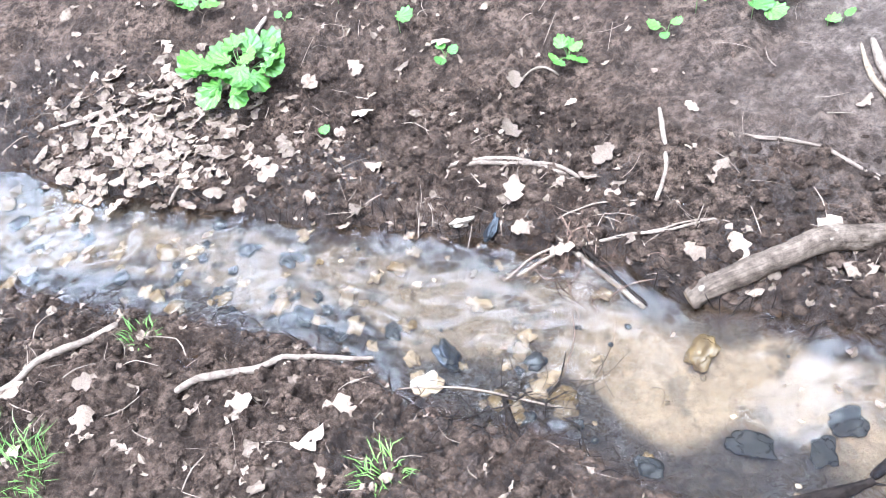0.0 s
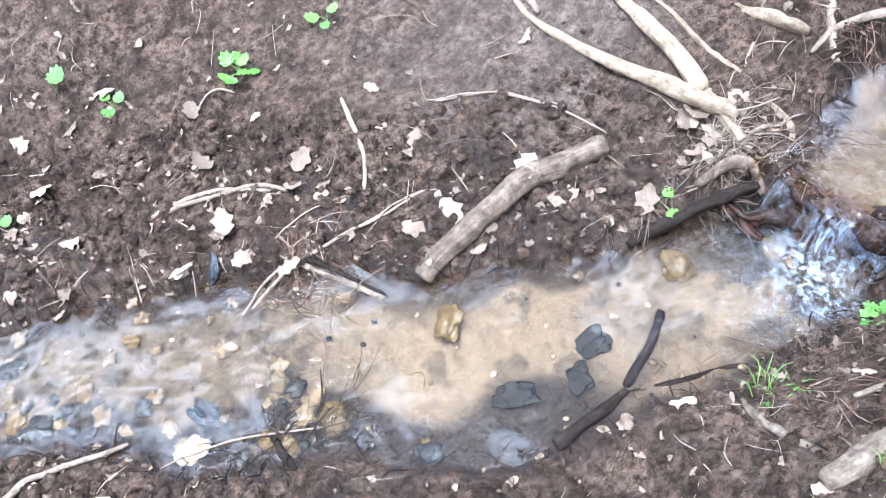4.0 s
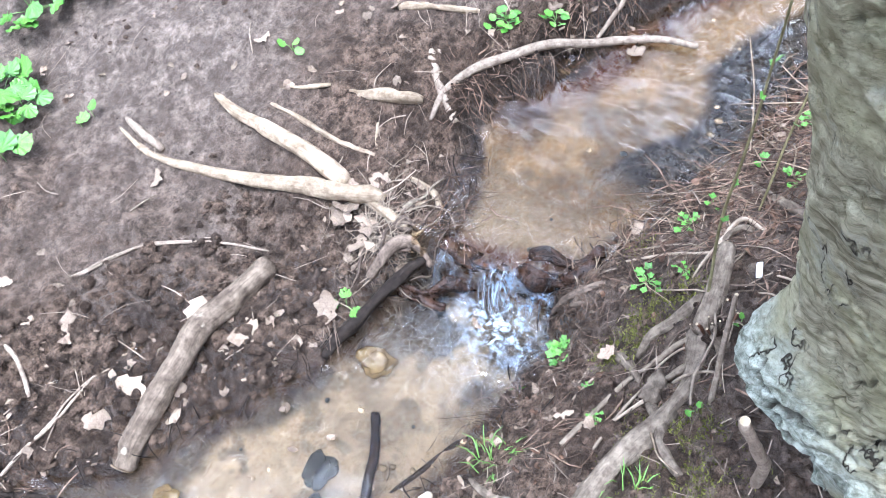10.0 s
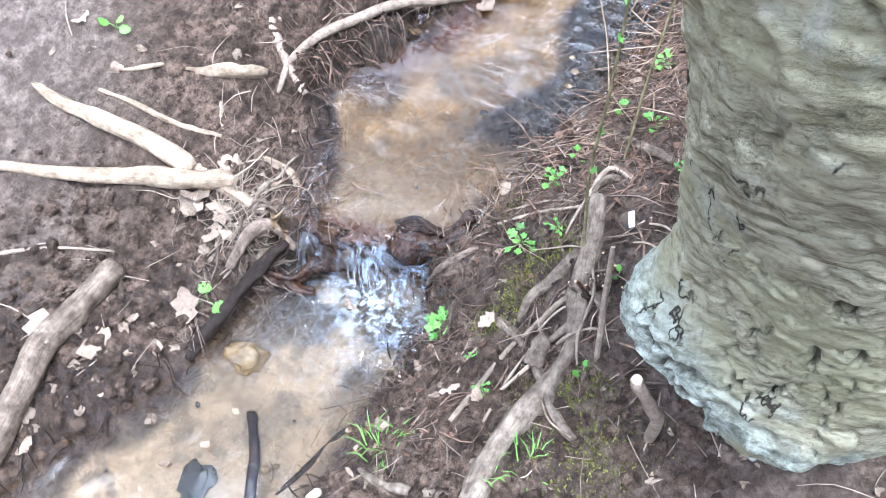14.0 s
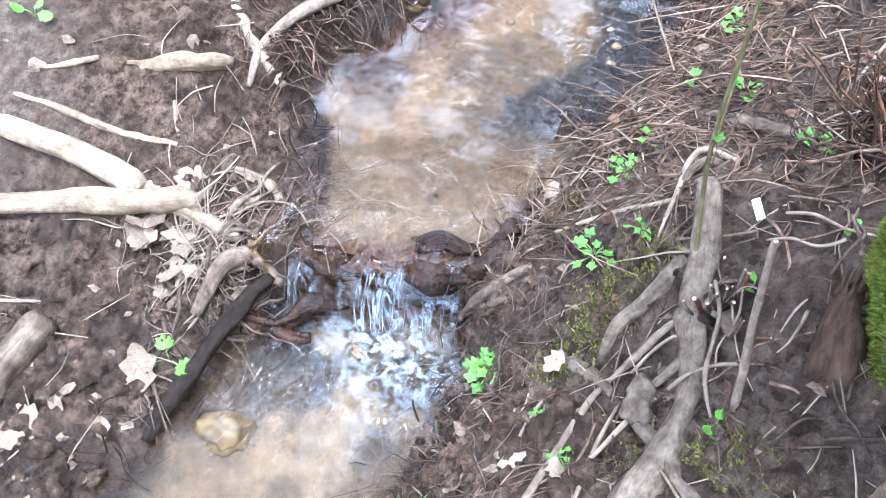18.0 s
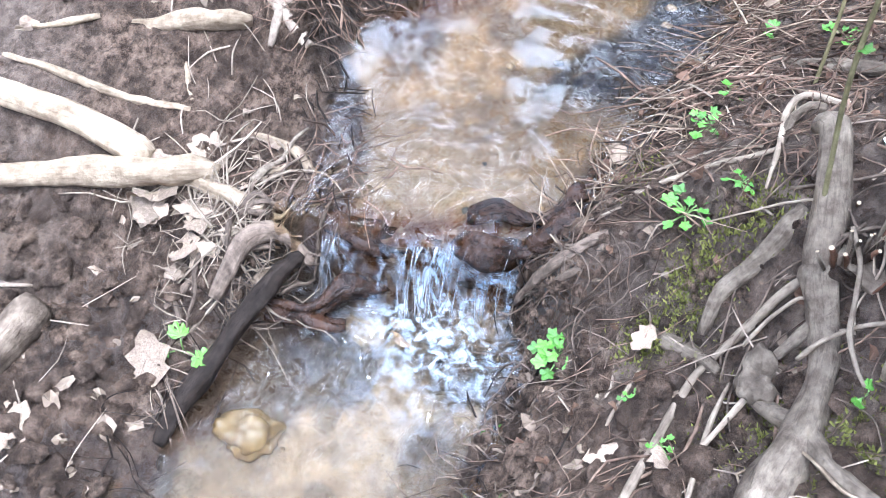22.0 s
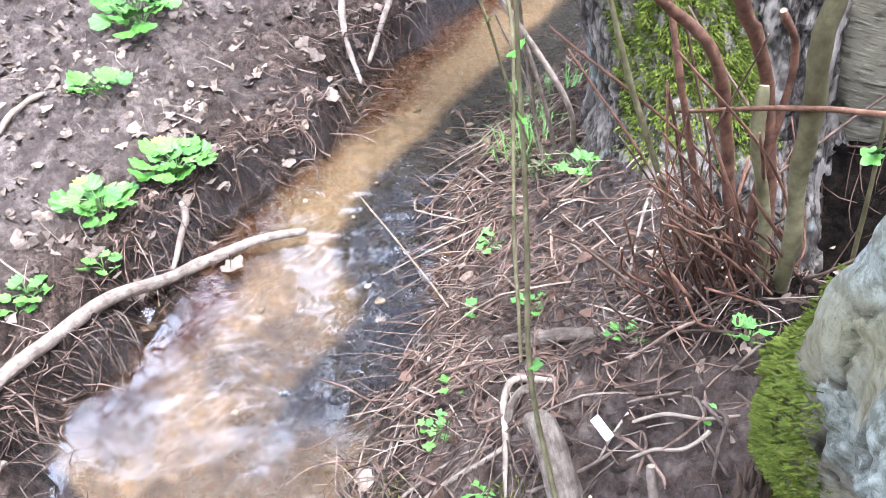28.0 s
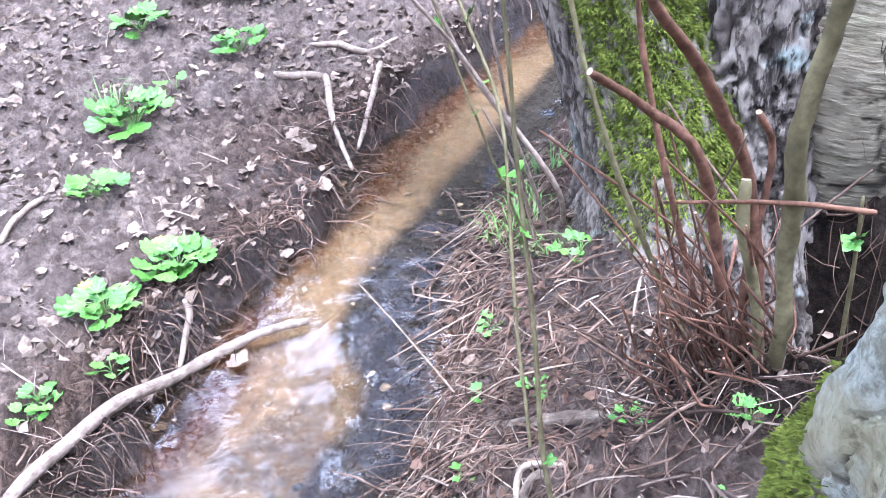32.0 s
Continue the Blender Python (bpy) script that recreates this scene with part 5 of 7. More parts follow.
under(tagged(new("moss", moss_coat("moss", L_C, left_stem_radius, 1, cover_left, 110000, 0.013)), "thick green moss on the bark"), tree_b)
under(tagged(new("moss", moss_coat("moss", near_centre, lambda t, z: near_radius(t, z) + 0.007, 2, cover_near, 60000, 0.009)), "thick green moss on the root flare"), tree_a)

# branches of the crown, bare in spring
rng = np.random.RandomState(5)
crown = []
for base, az in ((L_C, 0.9), (R_C, -1.2), (near_centre, 2.2), (near_centre, -2.0), (L_C, 2.4), (R_C, 3.6)):
    for j in range(5):
        z = rng.uniform(2.6, 6.5)
        cx, cy = (float(q) for q in base(np.array(z)))
        a = az + rng.uniform(-1.3, 1.3)
        ln = rng.uniform(1.2, 2.6)
        pts = [(cx + math.cos(a) * ln * s, cy + math.sin(a) * ln * s, z + ln * (0.55 * s + 0.25 * s * s), 0.035 * (1 - 0.8 * s)) for s in (0, 0.35, 0.7, 1)]
        crown.append((base, tube(pts, 6, 0.1, 0.12, 0.8, j)))
        for q in range(5):
            s = rng.uniform(0.3, 0.95)
            b = a + rng.choice([-1, 1]) * rng.uniform(0.4, 1.0)
            l2 = rng.uniform(0.4, 1.1)
            o = (cx + math.cos(a) * ln * s, cy + math.sin(a) * ln * s, z + ln * (0.55 * s + 0.25 * s * s))
            crown.append((base, tube([(*o, 0.012), (o[0] + math.cos(b) * l2 * 0.5, o[1] + math.sin(b) * l2 * 0.5, o[2] + l2 * 0.3, 0.007), (o[0] + math.cos(b) * l2, o[1] + math.sin(b) * l2, o[2] + l2 * 0.7, 0.002)], 5, 0.1, 0.1, 0.8, q)))
under(new("crown", joined("crown", [p for b, p in crown if b is near_centre], SHOOT)), tree_a)
under(new("crown", joined("crown", [p for b, p in crown if b is not near_centre], SHOOT)), tree_b)

# ---- plants ----


def leaf_mesh(name, mat, lobes, seed, cup=0.15, depth=0.07):
    """A rounded, scalloped leaf of width 1, its stalk joint at the origin."""
    rng = np.random.RandomState(seed)
    n = 34
    rim = []
    for k in range(n + 1):
        a = -math.pi * 0.93 + k * 2 * math.pi * 0.93 / n
        r = 0.5 * (1 + depth * math.cos(lobes * a) + 0.03 * math.cos(3 * lobes * a) + rng.uniform(-0.025, 0.025)) * (0.86 + 0.14 * math.cos(a))
        x, y = 0.28 + r * math.cos(a), r * math.sin(a)
        rim.append((x, y, cup * (x * x + y * y) + 0.045 * math.cos(lobes * a + 0.6) + 0.06 * math.sin(2 * a + seed)))
    inner = [(0.5 * x + 0.03, 0.5 * y, 0.35 * z + (0.02 if k % 2 else -0.015)) for k, (x, y, z) in enumerate(rim)]
    verts = [(0.03, 0, 0)] + inner + rim
    m = n + 1
    faces = [(0, 1 + k, 2 + k) for k in range(n)] + [(1 + k, 1 + m + k, 2 + m + k, 2 + k) for k in range(n)]
    return mesh_of(name, verts, faces, mat)


ROUND = [leaf_mesh("leaf", GREEN, 9, s, c, 0.05) for s, c in ((1, 0.16), (2, 0.34), (3, -0.2))]
LOBED = [leaf_mesh("leaf", GREEN, 5, s, c, 0.2) for s, c in ((4, 0.1), (5, -0.08))]


def plant(x, y, width, count, seed, kind="round", flower=0):
    rng = np.random.RandomState(seed)
    base = F(x, y)
    if right_edge(x) < y < left_edge(x):
        base = top(x, y)
    label = {"round": "clump of round glossy green leaves growing from the mud", "star": "small plant with lobed fresh green leaves"}[kind]
    if count == 1:
        label = "single round green leaf standing on the mud"
    ob = tagged(new("plant"), ("clump of round glossy leaves with a yellow flower on mud" if flower else label), "plant")
    ob.location = (x, y, base - 0.004)
    size = width * (0.26 if kind == "star" and count > 3 else 0.9 if count == 1 else 0.5 if count < 4 else 0.4 if count < 8 else 0.33)
    stalks = []
    count = count if count < 4 else int(count * 2.0)
    for k in range(count):
        a = k * 2.4 + rng.uniform(-0.4, 0.4)
        d = 0 if count == 1 else 0.42 * width * math.sqrt((k + 0.2) / count)
        h = size * rng.uniform(0.25, 0.75) + 0.35 * (0.5 * width - d)
        p = Vector((d * math.cos(a), d * math.sin(a), max(h, 0.012)))
        s = size * rng.uniform(0.75, 1.15)
        leaf = part("leaf", (LOBED if kind == "star" else ROUND)[k % (2 if kind == "star" else 3)], ob)
        leaf.matrix_local = pose(p.x, p.y, p.z, rng.uniform(-22, 22), rng.uniform(-25, 12), math.degrees(a) + rng.uniform(-50, 50)) @ Matrix.Scale(s, 4)
        stalks.append(tube([(0, 0, 0, 0.0016), (p.x * 0.4, p.y * 0.4, p.z * 0.75, 0.0014), (p.x, p.y, p.z, 0.0012)], 5, 0, 0.02))
    part("stalk", joined("stalk", stalks, STALK), ob)
    for k in range(flower):
        c = Vector((width * 0.2 * k, width * 0.15, size * 0.9 + 0.17 * width + 0.012))
        petals = []
        for q in range(8):
            a = q * math.pi / 4
            u, w = Vector((math.cos(a), math.sin(a), 0.35)), Vector((-math.sin(a), math.cos(a), 0))
            r = 0.017
            petals.append(([c, c + u * r * 0.6 + w * r * 0.28, c + u * r, c + u * r * 0.6 - w * r * 0.28], [(0, 1, 2, 3)]))
        part("flower", joined("flower", petals, PETAL), ob, "yellow flower")
    return ob


PLANTS_A = [
    (-0.886, 2.430, 0.298, 13),
    (-0.546, 2.682, 0.082, 1),
    (-0.343, 2.491, 0.088, 1),
    (-0.204, 2.347, 0.090, 3),
    (0.176, 2.253, 0.118, 4),
    (0.485, 2.251, 0.093, 3),
    (0.584, 2.299, 0.076, 1),
    (0.785, 2.235, 0.095, 1),
    (1.006, 2.191, 0.058, 1),
    (-1.064, 2.815, 0.197, 6),
    (-0.635, 2.164, 0.044, 1),
    (-0.739, 2.658, 0.062, 2),
    (0.328, 2.825, 0.146, 5),
    (0.893, 2.351, 0.143, 4),
    (1.004, 1.230, 0.087, 3),
    (1.158, 2.616, 0.203, 7),
    (0.879, 2.439, 0.239, 9),
    (1.338, 2.523, 0.140, 4),
    (1.487, 1.808, 0.069, 3),
    (1.934, 1.365, 0.080, 4),
    (0.740, 2.242, 0.087, 1),
    (0.958, 2.188, 0.051, 1),
]
PLANTS_B = [
    (1.552, 0.562, 0.073, 6),
    (1.643, 0.550, 0.048, 3),
    (1.352, 0.558, 0.078, 5),
    (1.185, 0.667, 0.081, 11),
    (1.105, 0.550, 0.036, 4),
    (1.045, 0.499, 0.040, 4),
    (1.399, 0.500, 0.048, 4),
    (1.105, 0.315, 0.042, 2),
    (1.825, 0.507, 0.052, 2),
    (1.080, 0.723, 0.044, 2),
    (1.281, 0.327, 0.036, 2),
    (1.758, 0.416, 0.059, 4),
    (2.333, 1.173, 0.161, 12),
    (2.201, 1.307, 0.151, 10),
    (2.016, 1.245, 0.075, 4),
    (1.947, 1.350, 0.061, 4),
    (1.896, 1.375, 0.053, 3),
    (2.604, 1.428, 0.137, 6),
    (2.938, 1.412, 0.221, 10),
]
PLANTS_C = [
    (2.034, 0.475, 0.066, 5),
    (1.580, 0.296, 0.057, 4),
    (2.115, 0.284, 0.106, 6),
    (1.368, 0.235, 0.029, 2),
    (1.481, 0.165, 0.052, 4),
    (1.719, 0.400, 0.037, 3),
    (3.814, 1.339, 0.217, 8),
    (3.829, 1.161, 0.181, 6),
    (3.387, 1.178, 0.160, 6),
    (4.160, 0.940, 0.172, 5),
    (3.153, 1.340, 0.108, 2),
    (4.394, 1.532, 0.254, 6),
    (4.387, 1.916, 0.235, 5),
    (3.533, 1.528, 0.171, 6),
    (3.994, 1.619, 0.139, 4),
    (4.715, 1.325, 0.189, 5),
    (4.809, 1.864, 0.228, 5),
    (4.756, 1.080, 0.162, 4),
    (4.794, 0.778, 0.162, 4),
]
for k, (x, y, w, n) in enumerate(PLANTS_A + PLANTS_B + PLANTS_C):
    star = 0.2 < y < 0.72 and n > 2
    plant(x, y, w, n, 300 + k, "star" if star else "round", 1 if n in (10, 12) and x > 1.9 and x < 2.5 else 0)

# ---- fallen leaves ----


def dry_leaf(name, seed):
    rng = np.random.RandomState(seed)
    n = 9
    verts, faces = [], []
    curl = rng.uniform(-2.6, 2.6)
    fold = -1.0 if seed % 4 else 0.6
    for i in range(n):
        t = i / (n - 1)
        half = 0.34 * math.sin(math.pi * min(1, t * 0.95 + 0.04)) ** 0.7 * (1 + 0.28 * math.sin(t * 17 + seed))
        for j in (-1, -0.5, 0, 0.5, 1):
            verts.append((t - 0.5, half * j, curl * 0.25 * (t - 0.5) ** 2 + fold * 0.34 * abs(j) ** 1.5 * half * rng.uniform(0.2, 1.8) + rng.uniform(-0.03, 0.03)))
    for i in range(n - 1):
        for j in range(4):
            a = i * 5 + j
            faces.append((a, a + 1, a + 6, a + 5))
    return mesh_of(name, verts, faces, DRYLEAF)


def perch(x, y, s):
    """The height on which a flat thing of size s comes to rest."""
    return max(F(x, y), F(x + 0.3 * s, y), F(x - 0.3 * s, y), F(x, y + 0.3 * s), F(x, y - 0.3 * s))


DRY = [dry_leaf("fallen_leaf", s) for s in range(8)]


def leafy(x, y):
    """How thick dead leaves lie, 0 to 1."""
    dl, dr = y - float(left_edge(x)), float(right_edge(x)) - y
    if dl > 0:
        v = 0.25 + 0.6 * math.exp(-((dl - 0.25) / 0.25) ** 2) * (x < 0.9)
        v += 2.6 * math.exp(-((x + 1.15) ** 2 + (y - 2.33) ** 2) / 0.06) + (0.5 if x > 2.2 else 0)
        v *= 0.35 if (0.6 < x < 2.1 and dl > 0.25) else 1
    elif dr > 0:
        v = 0.55 if x < 0.6 else 0.3
    else:
        v = 0.02
    return v * (0.5 + 0.5 * float(grain(np.array(x * 3), np.array(y * 3), 95)))


rng = np.random.RandomState(11)
placed = 0
while placed < 190:
    x, y = rng.uniform(-1.6, 3.6), rng.uniform(0.2, 2.9)
    if rng.rand() > leafy(x, y):
        continue
    placed += 1
    s = rng.uniform(0.03, 0.07) * (1.35 if x < 1.2 and y > 1 else 0.75)
    z = perch(x, y, s)
    ob = thing("fallen_leaf", DRY[placed % 8], "dry pale brown curled leaf lying on the mud", "leaf", "fallen leaves")
    ob.matrix_world = pose(x, y, z + s * 0.1, rng.uniform(-28, 28), rng.uniform(-28, 28), rng.uniform(0, 360)) @ Matrix.Scale(s, 4)


# a drift of dead leaves on the bank
rng = np.random.RandomState(12)
for k in range(70):
    x, y = -1.2 + rng.normal(0, 0.17), 2.27 + rng.normal(0, 0.12)
    ob = thing("fallen_leaf", DRY[k % 8], "dry pale leaf in a drift on the bank", "leaf", "fallen leaves")
    ob.matrix_world = pose(x, y, F(x, y) + 0.012, rng.uniform(-30, 30), rng.uniform(-30, 30), rng.uniform(0, 360)) @ Matrix.Scale(rng.uniform(0.04, 0.085), 4)


def scatter(name, count, seed, make, where, mat, label, category):
    rng = np.random.RandomState(seed)
    pieces = []
    while len(pieces) < count:
        x, y, s = where(rng)
        if s <= 0:
            continue
        z = F(x, y)
        pieces.append(make(rng, x, y, z, s))
    return thing(name, joined(name, pieces, mat, False), label, category, "", "stuff")


def scrap(rng, x, y, z, s):
    m = pose(x, y, z + s * 0.2, rng.normal(0, 22), rng.normal(0, 22), rng.uniform(0, 360))
    k = rng.uniform(0.4, 0.9)
    rim = [(math.cos(a) * s * q, math.sin(a) * s * k * q, s * rng.uniform(-0.25, 0.4)) for a, q in ((i * 0.785, rng.uniform(0.45, 1.15)) for i in range(8))]
    return [m @ Vector(p) for p in rim] + [m @ Vector((0, 0, s * 0.08))], [(i, (i + 1) % 8, 8) for i in range(8)]


def where_scrap(rng):
    x, y = rng.uniform(-1.9, 6), rng.uniform(-0.6, 3.4)
    return x, y, (rng.uniform(0.006, 0.022) if rng.rand() < leafy(x, y) else 0)


def where_far(rng):
    x, y = rng.uniform(2.0, 7.5), rng.uniform(0.3, 4.5)
    return x, y, (rng.uniform(0.008, 0.03) if y > left_edge(x) + 0.05 and rng.rand() < 0.4 + 0.4 * float(grain(np.array(x * 2.0), np.array(y * 2.0), 96)) else 0)


def whole_leaf(rng, x, y, z, s):
    src = DRY[rng.randint(8)]
    m = pose(x, y, perch(x, y, s) + s * 0.06, rng.uniform(-28, 28), rng.uniform(-28, 28), rng.uniform(0, 360)) @ Matrix.Scale(s, 4)
    return [m @ v.co for v in src.vertices], [tuple(q.vertices) for q in src.polygons]


def where_leaves(rng):
    if rng.rand() < 0.25:
        return -1.2 + rng.normal(0, 0.2), 2.28 + rng.normal(0, 0.13), rng.uniform(0.03, 0.08)
    x, y = rng.uniform(-1.7, 5.5), rng.uniform(0.2, 3.2)
    return x, y, (rng.uniform(0.025, 0.065) if rng.rand() < leafy(x, y) else 0)


scatter("leaf_litter", 420, 29, whole_leaf, where_leaves, DRYLEAF, "curled pale dead leaves lying over the mud", "leaf litter")
scatter("leaf_litter", 8500, 24, scrap, where_far, DRYLEAF, "pale dead leaves strewn over the far bank", "leaf litter")
scatter("leaf_litter", 6500, 21, scrap, where_scrap, DRYLEAF, "crumbled dead leaves scattered over the mud", "leaf litter")


def straw_piece(rng, x, y, z, s):
    a = rng.normal(0.8, 0.4) if x > 1.35 and rng.rand() < 0.55 else rng.uniform(0, 3.14)
    ln = s
    dx, dy = math.cos(a) * ln / 2, math.sin(a) * ln / 2
    z0, z1 = F(x - dx, y - dy), F(x + dx, y + dy)
    r = 0.0006 + 0.0018 * rng.rand() ** 2
    bend = rng.normal(0, 0.1, 2) * ln
    lift = rng.uniform(0.001, 0.009)
    return tube([(x - dx, y - dy, z0 + lift, r), (x + bend[0], y + bend[1], max(z, (z0 + z1) / 2) + lift + 0.004, r * 0.9), (x + dx, y + dy, z1 + lift * rng.uniform(0.4, 1.4), r * 0.6)], 4, 0, 0.08, 0)


def where_straw(rng):
    x = rng.uniform(1.35, 2.6)
    y = float(right_edge(x)) - abs(rng.normal(0, 0.16)) + 0.03
    return x, y, rng.uniform(0.05, 0.26)


scatter("straw_litter", 260, 22, straw_piece, where_straw, STRAW, "dry straw and dead stems matted on the bank", "straw")


def tangle_piece(rng, x, y, z, s):
    """A thin crooked root or stem lying loosely on the ground."""
    a = rng.uniform(0, 6.28)
    r = 0.0005 + 0.0027 * rng.rand() ** 4
    pts = []
    for k in range(4):
        pts.append((x, y, F(x, y) + rng.uniform(0.0, 0.016) + 0.002, r * (1 - 0.15 * k)))
        a += rng.normal(0, 0.6)
        x, y = x + math.cos(a) * s / 3, y + math.sin(a) * s / 3
    return tube(pts, 5, 0.2, 0.03, 0.5, rng.randint(999))


def hollow(x, y):
    return ((x - 1.82) / 0.3) ** 2 + ((y + 0.11) / 0.24) ** 2 < 1


def where_bank(rng):
    x = rng.uniform(0.85, 2.7)
    y = float(right_edge(x)) - abs(rng.normal(0, 0.26)) + 0.02
    if hollow(x, y):
        return x, y, 0
    return x, y, rng.uniform(0.04, 0.2) if rng.rand() < (0.28 if x < 1.4 else 1.0) * (0.5 + 0.5 * float(grain(np.array(x * 5), np.array(y * 5), 97))) else 0


def where_stool(rng):
    x, y = 1.58 + rng.normal(0, 0.1), 0.16 + rng.normal(0, 0.1)
    return x, y, rng.uniform(0.03, 0.14)


scatter("rootlets", 1100, 25, tangle_piece, where_bank, DEADSTEM, "dark red-brown rootlets and dead stems over the bank", "roots")
scatter("rootlets", 200, 27, tangle_piece, where_stool, DEADSTEM, "red-brown twig scraps among the shoots", "twigs")
scatter("rootlets", 160, 26, tangle_piece, lambda rng: (1.82 + rng.normal(0, 0.14), -0.11 + rng.normal(0, 0.11), rng.uniform(0.06, 0.22)), ROTTEN, "dead roots and twigs in the dark hollow", "roots")
scatter("leaf_litter", 700, 28, scrap, lambda rng: (lambda p: (p[0], p[1], 0.1 * p[2]))(where_bank(rng)), BROWNLEAF, "brown rotting leaf scraps on the bank", "leaf litter")


def where_twiglets(rng):
    x, y = rng.uniform(-1.8, 4.5), rng.uniform(-0.4, 3.0)
    if hollow(x, y):
        return x, y, 0
    dl, dr = y - float(left_edge(x)), float(right_edge(x)) - y
    if dl > 0.03:
        ok = rng.rand() < (0.5 if dl < 0.4 else 0.16)
    else:
        ok = dr > 0.03 and rng.rand() < (0.9 if x > 0.6 else 0.4)
    return x, y, (rng.uniform(0.03, 0.13) if ok else 0)


scatter("twig_litter", 1250, 23, straw_piece, where_twiglets, TWIG, "small broken twigs and rootlets on the ground", "twigs")

# ---- grass ----


def grass_tuft(x, y, r, n, h, seed):
    rng = np.random.RandomState(seed)
    blades = []
    for k in range(n):
        a, d = rng.uniform(0, 6.28), r * math.sqrt(rng.rand())
        p = Vector((d * math.cos(a), d * math.sin(a), 0))
        b = a + rng.normal(0, 0.8)
        ln = h * rng.uniform(0.5, 1.2)
        w = Vector((-math.sin(b), math.cos(b), 0)) * 0.0016
        q = p + Vector((math.cos(b) * ln * 0.3, math.sin(b) * ln * 0.3, ln * 0.7))
        e = p + Vector((math.cos(b) * ln * 0.8, math.sin(b) * ln * 0.8, ln * rng.uniform(0.5, 0.95)))
        blades.append(([p - w, p + w, q + w * 0.8, q - w * 0.8, e], [(0, 1, 2, 3), (3, 2, 4)]))
    ob = thing("grass_tuft", joined("grass_tuft", blades, GRASS), "tuft of thin green grass on the bank", "grass", "", "stuff")
    ob.location = (x, y, top(x, y) - 0.005)


for k, (x, y, r, n, h) in enumerate([(-1.374, 1.055, 0.1, 160, 0.1), (-0.483, 0.982, 0.05, 60, 0.06), (0.872, 0.648, 0.05, 45, 0.055), (0.88, 0.33, 0.06, 28, 0.055), (-1.15, 1.5, 0.05, 40, 0.05), (2.25, 0.36, 0.1, 140, 0.07), (2.45, 0.3, 0.1, 90, 0.06), (3.9, 1.45, 0.06, 50, 0.12), (3.05, 1.5, 0.03, 24, 0.12)]):
    grass_tuft(x, y, r, n, h, 500 + k)

# ---- stones ----
for k, (x, y, r, mat, label, dz) in enumerate([
    (0.640, 1.007, 0.042, SLATE, "dark flat slate lying on the sandy bed", -0.045), (0.555, 0.949, 0.038, SLATE, "dark flat slate lying on the sandy bed", -0.045),
    (0.393, 0.986, 0.046, SLATE, "dark flat slate lying on the sandy bed", -0.045), (0.345, 1.25, 0.05, YELLOWSTONE, "ochre stone by the end of the log", -0.025),
    (0.935, 1.077, 0.05, YELLOWSTONE, "ochre stone breaking the water below the fall", -0.03), (-0.371, 1.263, 0.04, PALESTONE, "small pale stone at the water's edge", -0.012),
    (-0.314, 1.355, 0.05, DARKSTONE, "grey stone under the shallow water", -0.022), (-0.229, 1.767, 0.045, PALESTONE, "tan pointed stone on the mud by the water", 0.006),
    (-0.142, 1.734, 0.04, DARKSTONE, "dark stone on the mud by the water", 0.004), (0.713, 0.737, 0.035, PALESTONE, "white stone at the water's edge", -0.008)]):
    ob = thing("stone", boulder("stone", r, mat, k, 0.09 if k < 3 else 0.3, 4, 0.85 if k < 3 else 0.55), label, "stone", "stones in the brook")
    ob.location = (x, y, top(x, y) + dz)
    ob.rotation_euler = (0.1 * k, 0.07 * k, k * 1.3)
rng = np.random.RandomState(32)
RUBBLE = [boulder("stone", 1.0, (TANSTONE, YELLOWSTONE, DARKSTONE, DARKSTONE, TANSTONE, TANSTONE)[q], 60 + q, 0.4, 3, 0.8) for q in range(6)]
for k in range(130):
    x = 0.15 - 1.9 * rng.rand()
    y = float(right_edge(x) + rng.uniform(0.06, 0.94) * (left_edge(x) - right_edge(x)))
    ob = thing("stone", RUBBLE[k % 6], ("tan stone in the shallow stony bed", "ochre stone in the shallow stony bed", "dark stone in the shallow stony bed", "dark stone in the shallow stony bed", "tan stone in the shallow stony bed", "tan stone in the shallow stony bed")[k % 6], "stone", "stones in the brook")
    ob.matrix_world = pose(x, y, G(x, y) + 0.006, rng.uniform(-15, 15), rng.uniform(-15, 15), rng.uniform(0, 360)) @ Matrix.Scale(0.014 + 0.026 * rng.rand() ** 2, 4)
rng = np.random.RandomState(31)
PEB = [boulder("pebble", 1.0, (DARKSTONE, TANSTONE, PALESTONE, TANSTONE)[s], 40 + s, 0.55, 2, 0.4) for s in range(4)]
n = 0
while n < 100:
    x = rng.uniform(-1.6, 3.0)
    u = rng.uniform(0.05, 0.95)
    y = float(right_edge(x) + u * (left_edge(x) - right_edge(x)))
    n += 1
    ob = thing("pebble", PEB[n % 4], "small rounded pebble on the brook's bed", "pebble", "pebbles")
    ob.matrix_world = pose(x, y, G(x, y) + 0.003, 0, 0, rng.uniform(0, 360)) @ Matrix.Scale(rng.uniform(0.005, 0.013), 4)

# ---- clods, crumbs and wet debris ----


